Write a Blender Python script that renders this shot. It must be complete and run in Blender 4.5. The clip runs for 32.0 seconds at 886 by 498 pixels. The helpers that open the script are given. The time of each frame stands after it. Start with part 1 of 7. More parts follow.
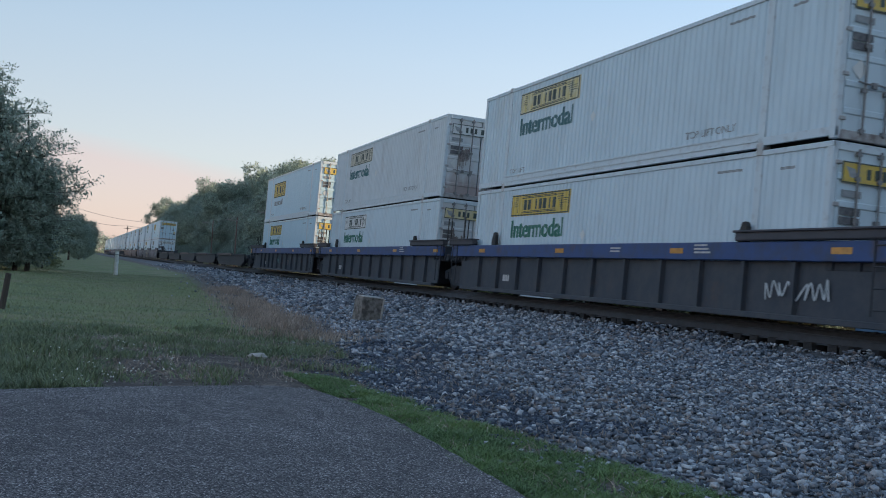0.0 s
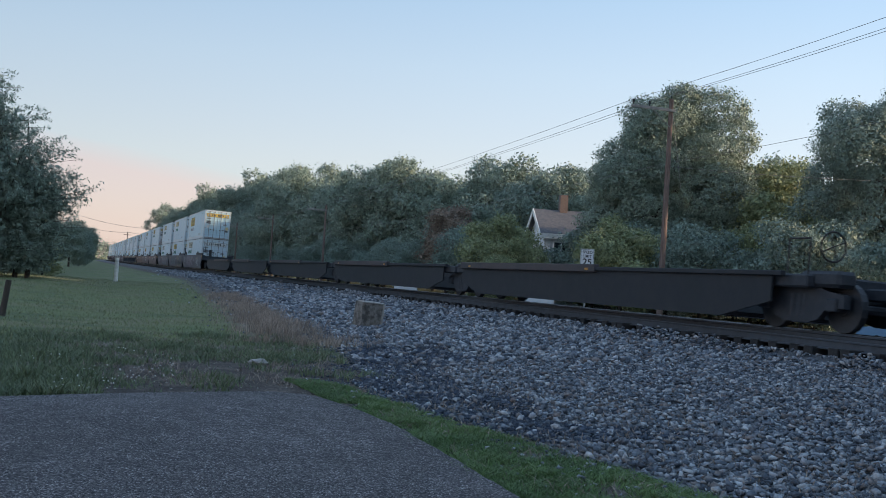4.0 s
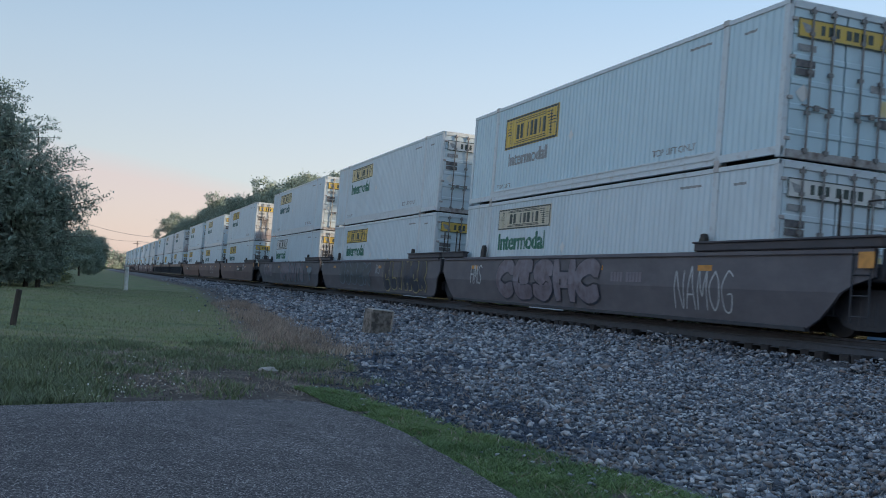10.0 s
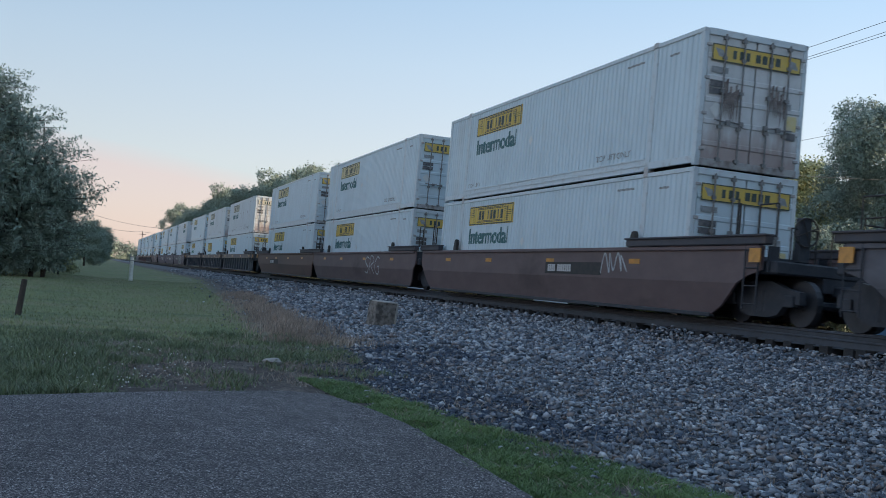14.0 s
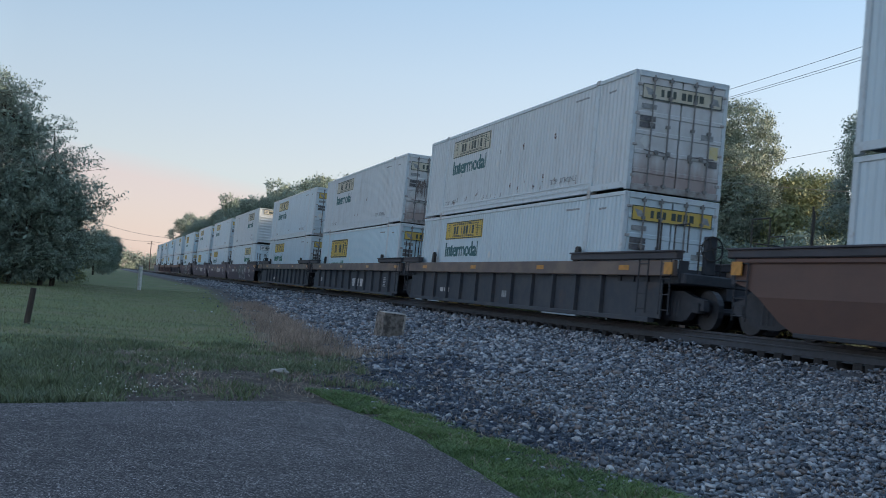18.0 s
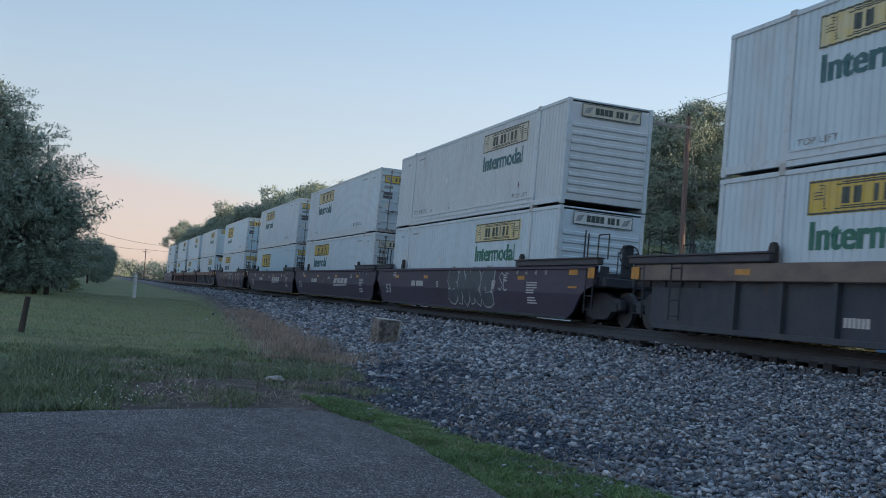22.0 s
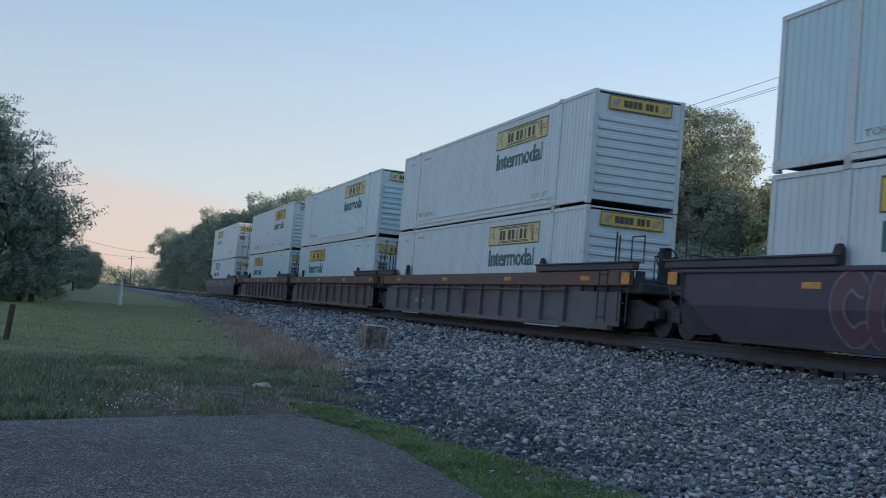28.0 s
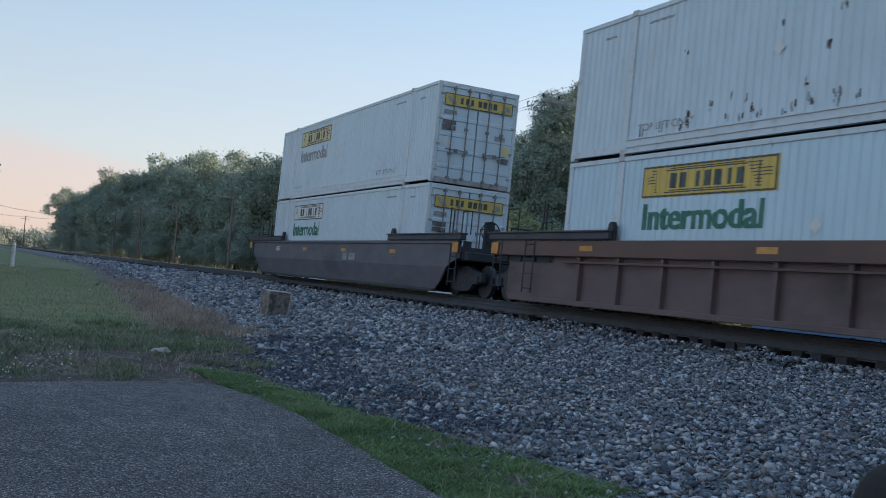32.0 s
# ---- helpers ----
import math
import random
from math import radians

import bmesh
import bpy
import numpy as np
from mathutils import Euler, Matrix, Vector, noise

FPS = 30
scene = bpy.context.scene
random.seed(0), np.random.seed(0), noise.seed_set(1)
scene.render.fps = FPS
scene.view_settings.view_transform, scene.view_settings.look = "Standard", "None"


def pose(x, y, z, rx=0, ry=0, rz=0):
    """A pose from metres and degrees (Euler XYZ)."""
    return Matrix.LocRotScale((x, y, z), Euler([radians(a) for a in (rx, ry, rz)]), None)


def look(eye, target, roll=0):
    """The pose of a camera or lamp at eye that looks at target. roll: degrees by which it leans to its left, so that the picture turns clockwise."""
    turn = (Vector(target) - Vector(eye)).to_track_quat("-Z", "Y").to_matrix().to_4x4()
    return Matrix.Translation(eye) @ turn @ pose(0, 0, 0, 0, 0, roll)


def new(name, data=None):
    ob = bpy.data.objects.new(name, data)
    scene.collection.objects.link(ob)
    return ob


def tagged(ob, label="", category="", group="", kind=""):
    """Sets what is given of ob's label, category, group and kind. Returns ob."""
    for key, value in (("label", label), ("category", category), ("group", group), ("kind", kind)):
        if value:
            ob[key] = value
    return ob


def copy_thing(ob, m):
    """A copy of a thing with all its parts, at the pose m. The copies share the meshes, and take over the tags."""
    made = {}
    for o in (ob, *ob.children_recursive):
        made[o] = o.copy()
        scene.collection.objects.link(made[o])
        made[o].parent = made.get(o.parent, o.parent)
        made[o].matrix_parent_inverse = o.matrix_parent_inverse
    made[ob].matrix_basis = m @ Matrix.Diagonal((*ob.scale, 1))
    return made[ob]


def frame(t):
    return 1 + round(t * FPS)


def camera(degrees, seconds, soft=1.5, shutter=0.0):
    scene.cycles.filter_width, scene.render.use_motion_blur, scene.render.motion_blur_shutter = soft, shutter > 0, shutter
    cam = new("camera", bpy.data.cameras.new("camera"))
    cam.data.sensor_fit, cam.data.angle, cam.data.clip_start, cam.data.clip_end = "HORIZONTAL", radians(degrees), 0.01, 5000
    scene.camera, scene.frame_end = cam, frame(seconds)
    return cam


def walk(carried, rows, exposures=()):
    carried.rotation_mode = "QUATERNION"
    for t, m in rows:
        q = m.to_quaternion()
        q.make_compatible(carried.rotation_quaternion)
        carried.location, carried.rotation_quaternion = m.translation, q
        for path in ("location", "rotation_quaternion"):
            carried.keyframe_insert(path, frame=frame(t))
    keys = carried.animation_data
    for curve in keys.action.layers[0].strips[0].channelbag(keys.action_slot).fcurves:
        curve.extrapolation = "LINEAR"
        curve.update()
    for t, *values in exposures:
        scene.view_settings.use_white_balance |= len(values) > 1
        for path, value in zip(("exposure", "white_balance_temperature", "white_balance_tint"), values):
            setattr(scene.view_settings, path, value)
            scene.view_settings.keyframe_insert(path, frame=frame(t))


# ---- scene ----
# ---- plan: z = 0 at the rail heads, y runs along the track, the train comes towards -y ----
TRACK_X = 12.85          # track centre
CANT = 1.6               # lean of the track, degrees
EYE = (0.0, 0.0, 0.49)


def aim(turn, tilt, roll):
    """A camera pose at EYE: degrees to the right of the track's line, up, and the lean."""
    a, b = radians(turn), radians(tilt)
    way = Vector((math.sin(a) * math.cos(b), math.cos(a) * math.cos(b), math.sin(b)))
    return look(EYE, Vector(EYE) + way * 20, roll)


cam = camera(46.4, 32.0, soft=0.7, shutter=0.12)
walk(cam, [
    (0.0, aim(19.352, 1.439, 3.858)),
    (0.5, aim(19.369, 1.494, 3.844)),
    (1.0, aim(19.383, 1.549, 3.849)),
    (1.5, aim(19.400, 1.612, 3.859)),
    (2.0, aim(19.432, 1.661, 3.858)),
    (2.5, aim(19.421, 1.657, 3.838)),
    (3.0, aim(19.371, 1.733, 3.777)),
    (3.5, aim(19.376, 1.713, 3.665)),
    (5.5, aim(19.193, 1.777, 3.606)),
    (6.0, aim(19.134, 1.747, 3.602)),
    (6.5, aim(19.088, 1.786, 3.607)),
    (7.0, aim(19.065, 1.824, 3.598)),
    (7.5, aim(19.019, 1.852, 3.556)),
    (8.0, aim(18.933, 1.880, 3.491)),
    (8.5, aim(18.906, 1.936, 3.422)),
    (9.0, aim(18.879, 1.979, 3.368)),
    (9.5, aim(18.844, 2.065, 3.341)),
    (10.0, aim(18.810, 2.088, 3.333)),
    (10.5, aim(18.804, 2.129, 3.333)),
    (11.0, aim(18.802, 2.165, 3.337)),
    (11.5, aim(18.766, 2.170, 3.351)),
    (12.0, aim(18.715, 2.064, 3.372)),
    (12.5, aim(18.714, 1.997, 3.399)),
    (13.0, aim(18.718, 1.835, 3.453)),
    (13.5, aim(18.621, 1.801, 3.554)),
    (14.0, aim(18.580, 1.650, 3.678)),
    (14.5, aim(18.614, 1.662, 3.794)),
    (16.5, aim(18.275, 1.915, 3.996)),
    (17.0, aim(18.221, 2.043, 4.018)),
    (17.5, aim(18.152, 2.160, 4.046)),
    (18.0, aim(18.086, 2.253, 4.062)),
    (18.5, aim(18.091, 2.358, 4.051)),
    (19.0, aim(18.176, 2.461, 4.008)),
    (19.5, aim(18.241, 2.526, 3.927)),
    (20.0, aim(18.315, 2.494, 3.834)),
    (20.5, aim(18.353, 2.520, 3.777)),
    (21.0, aim(18.333, 2.558, 3.758)),
    (21.5, aim(18.355, 2.581, 3.734)),
    (22.0, aim(18.346, 2.608, 3.692)),
    (22.5, aim(18.384, 2.572, 3.649)),
    (23.0, aim(18.380, 2.578, 3.613)),
    (23.5, aim(18.361, 2.587, 3.579)),
    (24.0, aim(18.326, 2.611, 3.549)),
    (24.5, aim(18.348, 2.593, 3.531)),
    (25.0, aim(18.464, 2.632, 3.513)),
    (25.5, aim(18.576, 2.666, 3.481)),
    (27.5, aim(18.916, 2.874, 3.447)),
    (28.0, aim(19.041, 2.989, 3.491)),
    (28.5, aim(19.127, 3.000, 3.616)),
    (29.0, aim(19.452, 2.695, 3.850)),
    (29.5, aim(20.366, 2.148, 4.110)),
    (30.0, aim(21.420, 1.660, 4.266)),
    (30.5, aim(22.196, 1.228, 4.269)),
    (31.0, aim(22.965, 1.232, 4.213)),
    (31.5, aim(23.589, 1.298, 4.244)),
    (32.0, aim(24.401, 1.555, 4.395)),
], exposures=[(0, 1.50), (2, 1.56), (3.5, 1.52), (5.5, 1.42), (9, 1.42), (12, 1.50), (18, 1.48), (23, 1.42), (25, 1.48), (28, 1.42), (29, 1.54), (30, 1.66), (31, 1.60), (32, 1.50)])

# ---- world and sun: a low sun behind the woods across the track, the sky does most of the work ----
SUN_AZ, SUN_EL = 118.0, 8.0
world = bpy.data.worlds.new("dusk_sky")
scene.world = world
world.use_nodes = True
wn = world.node_tree.nodes
wl = world.node_tree.links
wn.clear()
w_out = wn.new("ShaderNodeOutputWorld")
w_bg = wn.new("ShaderNodeBackground")
w_sky = wn.new("ShaderNodeTexSky")
w_sky.sky_type = "NISHITA"
w_sky.sun_disc = False
w_sky.sun_elevation = radians(SUN_EL)
w_sky.sun_rotation = radians(SUN_AZ)
w_sky.altitude = 200
w_sky.air_density = 1.0
w_sky.dust_density = 0.6
w_sky.ozone_density = 2.0
# evening haze over the sky: pale blue above, milky towards the horizon, a rosy bank low down
w_tc = wn.new("ShaderNodeTexCoord")
w_sep = wn.new("ShaderNodeSeparateXYZ")
wl.new(w_tc.outputs["Generated"], w_sep.inputs[0])
w_ramp = wn.new("ShaderNodeValToRGB")
wl.new(w_sep.outputs[2], w_ramp.inputs[0])
_stops = ((0.0, (1.66, 1.66, 1.70)), (0.10, (1.76, 1.80, 1.95)), (0.20, (1.46, 1.74, 2.08)), (0.30, (1.06, 1.52, 2.08)), (1.0, (0.62, 1.02, 1.65)))
while len(w_ramp.color_ramp.elements) < len(_stops):
    w_ramp.color_ramp.elements.new(0.5)
for _el, (_p, _c) in zip(w_ramp.color_ramp.elements, _stops):
    _el.position, _el.color = _p, (*[v / 2.5 for v in _c], 1)
w_gain = wn.new("ShaderNodeMix")
w_gain.data_type, w_gain.blend_type = "RGBA", "MULTIPLY"
w_gain.inputs["Factor"].default_value = 1.0
wl.new(w_ramp.outputs[0], w_gain.inputs[6])
w_gain.inputs[7].default_value = (2.5, 2.5, 2.5, 1)


def w_math(op, a, b):
    q = wn.new("ShaderNodeMath")
    q.operation = op
    for i, v in enumerate((a, b)):
        if isinstance(v, (int, float)):
            q.inputs[i].default_value = v
        else:
            wl.new(v, q.inputs[i])
    return q.outputs[0]


w_noise = wn.new("ShaderNodeTexNoise")
w_noise.inputs["Scale"].default_value = 3.0
w_noise.inputs["Detail"].default_value = 3.0
w_map = wn.new("ShaderNodeMapping")
w_map.inputs["Scale"].default_value = (1, 1, 5)
wl.new(w_tc.outputs["Generated"], w_map.inputs[0])
wl.new(w_map.outputs[0], w_noise.inputs["Vector"])
_h = w_math("ADD", w_math("MULTIPLY", w_sep.outputs[0], -0.14), w_math("ADD", 0.085, w_math("MULTIPLY", w_noise.outputs["Fac"], 0.03)))
_d = w_math("SUBTRACT", _h, w_sep.outputs[2])
w_rose = wn.new("ShaderNodeMapRange")
w_rose.inputs["From Min"].default_value, w_rose.inputs["From Max"].default_value = -0.006, 0.016
w_rose.inputs["To Max"].default_value = 0.95
wl.new(_d, w_rose.inputs["Value"])
# the sky pales towards both sides of the line
w_side = wn.new("ShaderNodeMapRange")
w_side.inputs["From Min"].default_value, w_side.inputs["From Max"].default_value = 0.0, 0.7
w_side.inputs["To Min"].default_value, w_side.inputs["To Max"].default_value = 0.80, 1.07
wl.new(w_math("ABSOLUTE", w_math("ADD", w_sep.outputs[0], 0.08), 0), w_side.inputs["Value"])
w_bank = wn.new("ShaderNodeMix")
w_bank.data_type = "RGBA"
wl.new(w_rose.outputs[0], w_bank.inputs["Factor"])
wl.new(w_gain.outputs[2], w_bank.inputs[6])
w_bank.inputs[7].default_value = (2.10, 1.57, 1.62, 1)
w_mix = wn.new("ShaderNodeMix")
w_mix.data_type = "RGBA"
w_mix.inputs["Factor"].default_value = 0.8
wl.new(w_sky.outputs[0], w_mix.inputs[6])
wl.new(w_bank.outputs[2], w_mix.inputs[7])
wl.new(w_mix.outputs[2], w_bg.inputs["Color"])
wl.new(w_math("MULTIPLY", w_side.outputs[0], 0.15), w_bg.inputs["Strength"])
wl.new(w_bg.outputs[0], w_out.inputs["Surface"])
sun_data = bpy.data.lights.new("sun", "SUN")
sun_data.energy = 2.0
sun_data.angle = radians(0.6)
sun_data.color = (1.0, 0.76, 0.52)
sun = new("sun", sun_data)
_a, _e = radians(SUN_AZ), radians(SUN_EL)
SUN_WAY = Vector((math.sin(_a) * math.cos(_e), math.cos(_a) * math.cos(_e), math.sin(_e)))
sun.matrix_world = look(SUN_WAY * 60, (0, 0, 0))

# ---- materials ----
def surface(name, colour, rough=0.7, metal=0.0, second=None, scale=6.0, mix=(0.4, 0.65), bump=0.0, bump_scale=60.0,
            third=None, third_scale=1.0, third_mix=(0.55, 0.75), jitter=0.0, stretch=(1, 1, 1), spec=None, island=False):
    """A procedural surface: base colour, a fine second tone, a broad third tone, relief, and a shift from piece to piece."""
    m = bpy.data.materials.new(name)
    m.use_nodes = True
    n, l = m.node_tree.nodes, m.node_tree.links
    b = n["Principled BSDF"]
    b.inputs["Roughness"].default_value = rough
    b.inputs["Metallic"].default_value = metal
    if spec is not None:
        b.inputs["Specular IOR Level"].default_value = spec
    tc = n.new("ShaderNodeTexCoord")
    mp = n.new("ShaderNodeMapping")
    mp.inputs["Scale"].default_value = stretch
    l.new(tc.outputs["Object"], mp.inputs["Vector"])
    rgb = n.new("ShaderNodeRGB")
    rgb.outputs[0].default_value = (*colour, 1)
    last = rgb.outputs[0]
    for tone, sc, (lo, hi), det in ((second, scale, mix, 6.0), (third, third_scale, third_mix, 4.0)):
        if tone is None:
            continue
        no = n.new("ShaderNodeTexNoise")
        no.inputs["Scale"].default_value = sc
        no.inputs["Detail"].default_value = det
        no.inputs["Roughness"].default_value = 0.62
        l.new(mp.outputs[0], no.inputs["Vector"])
        mr = n.new("ShaderNodeMapRange")
        mr.inputs["From Min"].default_value, mr.inputs["From Max"].default_value = lo, hi
        l.new(no.outputs["Fac"], mr.inputs["Value"])
        mx = n.new("ShaderNodeMix")
        mx.data_type = "RGBA"
        l.new(mr.outputs[0], mx.inputs["Factor"])
        l.new(last, mx.inputs[6])
        mx.inputs[7].default_value = (*tone, 1)
        last = mx.outputs[2]
    if jitter:
        if island:
            src = n.new("ShaderNodeNewGeometry").outputs["Random Per Island"]
        else:
            src = n.new("ShaderNodeObjectInfo").outputs["Random"]
        mr = n.new("ShaderNodeMapRange")
        mr.inputs["To Min"].default_value, mr.inputs["To Max"].default_value = 1 - jitter, 1 + jitter
        l.new(src, mr.inputs["Value"])
        hs = n.new("ShaderNodeHueSaturation")
        l.new(mr.outputs[0], hs.inputs["Value"])
        l.new(last, hs.inputs["Color"])
        last = hs.outputs[0]
    l.new(last, b.inputs["Base Color"])
    if bump:
        no = n.new("ShaderNodeTexNoise")
        no.inputs["Scale"].default_value = bump_scale
        no.inputs["Detail"].default_value = 5.0
        l.new(mp.outputs[0], no.inputs["Vector"])
        bp = n.new("ShaderNodeBump")
        bp.inputs["Strength"].default_value = bump
        bp.inputs["Distance"].default_value = 0.02
        l.new(no.outputs["Fac"], bp.inputs["Height"])
        l.new(bp.outputs[0], b.inputs["Normal"])
    return m


M = {
    "white": surface("container_white_paint", (0.535, 0.65, 0.71), 0.45, second=(0.465, 0.56, 0.61), scale=1.6, mix=(0.42, 0.75),
                     third=(0.46, 0.43, 0.39), third_scale=0.45, third_mix=(0.60, 0.86), stretch=(1, 1, 0.35), bump=0.05, bump_scale=9),
    "ice": surface("pale_blue_white_paint", (0.475, 0.645, 0.725), 0.4, second=(0.425, 0.585, 0.66), scale=1.6, mix=(0.42, 0.75), third=(0.42, 0.44, 0.44), third_scale=0.45, third_mix=(0.64, 0.9), stretch=(1, 1, 0.35), bump=0.05, bump_scale=9),
    "cream": surface("weathered_grey_white_paint", (0.575, 0.625, 0.65), 0.55, second=(0.49, 0.525, 0.54), scale=2.2, mix=(0.46, 0.76),
                     third=(0.40, 0.39, 0.385), third_scale=0.9, third_mix=(0.60, 0.84), stretch=(1, 1, 0.3), bump=0.05, bump_scale=9),
    "grimy_white": surface("grimy_sill_paint", (0.36, 0.36, 0.36), 0.6, second=(0.16, 0.13, 0.12), scale=5, mix=(0.42, 0.7)),
    # locking bars: the galvanised steel with the doors' shade put into its colour
    "bar_steel": surface("shade_darkened_bar_steel", (0.20, 0.205, 0.21), 0.5, 0.2, second=(0.11, 0.09, 0.08), scale=9, mix=(0.5, 0.75)),
    "dark_placard": surface("dark_placard_sheet", (0.07, 0.075, 0.085), 0.5, second=(0.16, 0.16, 0.165), scale=14),
    "rail_white": surface("container_rail_paint", (0.525, 0.60, 0.64), 0.5, second=(0.36, 0.37, 0.38), scale=5, mix=(0.52, 0.80)),
    "gap": surface("soot_black_steel", (0.03, 0.03, 0.032), 0.8, second=(0.05, 0.045, 0.04), scale=8),
    "yellow": surface("yellow_sign_paint", (0.62, 0.44, 0.075), 0.5, second=(0.55, 0.40, 0.12), scale=4),
    "pale_yellow": surface("faded_yellow_paint", (0.62, 0.52, 0.24), 0.6, second=(0.60, 0.56, 0.40), scale=3),
    "buff": surface("faded_buff_sign_paint", (0.50, 0.47, 0.36), 0.6, second=(0.58, 0.56, 0.48), scale=3),
    "sign_white": surface("white_sign_ground", (0.64, 0.66, 0.65), 0.5, second=(0.55, 0.58, 0.57), scale=3),
    "ink": surface("dark_green_black_paint", (0.035, 0.055, 0.05), 0.5, second=(0.06, 0.085, 0.08), scale=6),
    "green": surface("green_lettering_paint", (0.014, 0.135, 0.095), 0.5, second=(0.03, 0.17, 0.125), scale=5),
    "teal": surface("dark_teal_lettering_paint", (0.02, 0.115, 0.13), 0.5, second=(0.05, 0.15, 0.16), scale=5),
    "stencil": surface("grey_stencil_paint", (0.22, 0.24, 0.25), 0.6, second=(0.34, 0.36, 0.37), scale=9),
    "soot": surface("sooty_stain", (0.13, 0.105, 0.10), 0.8, second=(0.30, 0.27, 0.25), scale=5, mix=(0.45, 0.7)),
    "steel": surface("galvanised_bar_steel", (0.40, 0.40, 0.40), 0.5, 0.2, second=(0.22, 0.17, 0.13), scale=9, mix=(0.55, 0.8)),
    "blue": surface("blue_car_paint", (0.022, 0.062, 0.19), 0.6, second=(0.035, 0.05, 0.09), scale=3, mix=(0.45, 0.75), third=(0.09, 0.05, 0.035), third_scale=1.2, third_mix=(0.62, 0.78)),
    "dark_web": surface("grimy_dark_car_side", (0.040, 0.050, 0.066), 0.75, second=(0.060, 0.066, 0.076), scale=2.5, third=(0.085, 0.062, 0.056), third_scale=0.9, third_mix=(0.60, 0.78), bump=0.15, bump_scale=20),
    "rust_sill": surface("faded_red_brown_sill_paint", (0.135, 0.105, 0.098), 0.7, second=(0.20, 0.155, 0.125), scale=2.4, third=(0.085, 0.072, 0.072), third_scale=0.8, stretch=(1, 0.5, 1)),
    "oxide": surface("brown_oxide_car_paint", (0.108, 0.076, 0.078), 0.65, second=(0.132, 0.094, 0.094), scale=2.2, third=(0.06, 0.042, 0.042), third_scale=0.7, stretch=(1, 0.5, 1), bump=0.08, bump_scale=14),
    "orange": surface("orange_brown_car_paint", (0.122, 0.070, 0.057), 0.65, second=(0.105, 0.062, 0.053), scale=2.2, third=(0.085, 0.055, 0.047), third_scale=0.6, third_mix=(0.5, 0.75), stretch=(1, 0.5, 1), bump=0.08, bump_scale=14),
    # maroon and taupe: the bluish cast of the haze is mixed into both paints
    "maroon": surface("maroon_car_paint", (0.046, 0.038, 0.066), 0.6, second=(0.058, 0.047, 0.078), scale=2.2, third=(0.037, 0.032, 0.048), third_scale=0.6, stretch=(1, 0.5, 1), bump=0.06, bump_scale=14),
    "taupe": surface("weathered_brown_grey_paint", (0.096, 0.096, 0.112), 0.7, second=(0.124, 0.122, 0.138), scale=2.2, third=(0.064, 0.062, 0.070), third_scale=0.7, stretch=(1, 0.5, 1), bump=0.08, bump_scale=14),
    "under": surface("oily_black_running_gear", (0.024, 0.030, 0.040), 0.7, second=(0.038, 0.042, 0.052), scale=7, bump=0.15, bump_scale=25),
    "empty": surface("dark_brown_empty_car_steel", (0.015, 0.019, 0.026), 0.75, second=(0.022, 0.025, 0.031), scale=3, third=(0.013, 0.019, 0.024), third_scale=0.8, bump=0.1),
    "empty_sill": surface("faded_brown_sill_paint", (0.070, 0.054, 0.056), 0.7, second=(0.042, 0.040, 0.046), scale=3, stretch=(1, 0.4, 1)),
    "guard": surface("sooty_guard_plate_paint", (0.060, 0.060, 0.072), 0.7, second=(0.042, 0.044, 0.054), scale=3, third=(0.075, 0.060, 0.055), third_scale=1.1, stretch=(1, 0.5, 1)),
    "wheel": surface("worn_wheel_steel", (0.036, 0.040, 0.048), 0.6, 0.2, second=(0.024, 0.028, 0.035), scale=8),
    "reflector": surface("amber_reflector_sheet", (0.55, 0.25, 0.04), 0.35, second=(0.4, 0.18, 0.03), scale=8),
    "mark_white": surface("white_stencil_paint", (0.55, 0.55, 0.55), 0.6, second=(0.35, 0.33, 0.32), scale=7),
    "spray_blue": surface("pale_blue_spray_paint", (0.15, 0.215, 0.26), 0.6, second=(0.11, 0.155, 0.20), scale=3),
    "spray_slate": surface("slate_spray_paint", (0.05, 0.068, 0.082), 0.6, second=(0.075, 0.095, 0.11), scale=2.5),
    "spray_lilac": surface("lilac_spray_paint", (0.185, 0.175, 0.21), 0.6, second=(0.12, 0.10, 0.12), scale=3),
    "spray_white": surface("white_spray_paint", (0.48, 0.52, 0.54), 0.55, second=(0.32, 0.36, 0.38), scale=3),
    "spray_yellow": surface("yellow_spray_paint", (0.40, 0.36, 0.19), 0.55, second=(0.30, 0.27, 0.14), scale=3),
    "spray_black": surface("black_spray_paint", (0.02, 0.024, 0.035), 0.5, second=(0.03, 0.05, 0.09), scale=2),
    "spray_red": surface("dull_red_spray_paint", (0.098, 0.048, 0.066), 0.55, second=(0.075, 0.045, 0.07), scale=3),
    "spray_deep_teal": surface("deep_teal_spray_paint", (0.035, 0.12, 0.16), 0.55, second=(0.05, 0.16, 0.20), scale=3),
    "spray_teal": surface("teal_spray_paint", (0.10, 0.25, 0.24), 0.55, second=(0.15, 0.30, 0.30), scale=3),
    "rust_mark": surface("rust_streak", (0.075, 0.04, 0.035), 0.8, second=(0.16, 0.10, 0.085), scale=6),
    "rail": surface("rusty_rail_steel", (0.058, 0.068, 0.084), 0.75, 0.0, second=(0.044, 0.051, 0.062), scale=5, bump=0.1),
    "railhead": surface("polished_rail_head", (0.30, 0.30, 0.31), 0.4, 0.5, second=(0.18, 0.17, 0.165), scale=4),
    "tie": surface("creosoted_tie_timber", (0.020, 0.020, 0.022), 0.9, second=(0.036, 0.034, 0.034), scale=6, stretch=(0.3, 3, 3), bump=0.3, jitter=0.25),
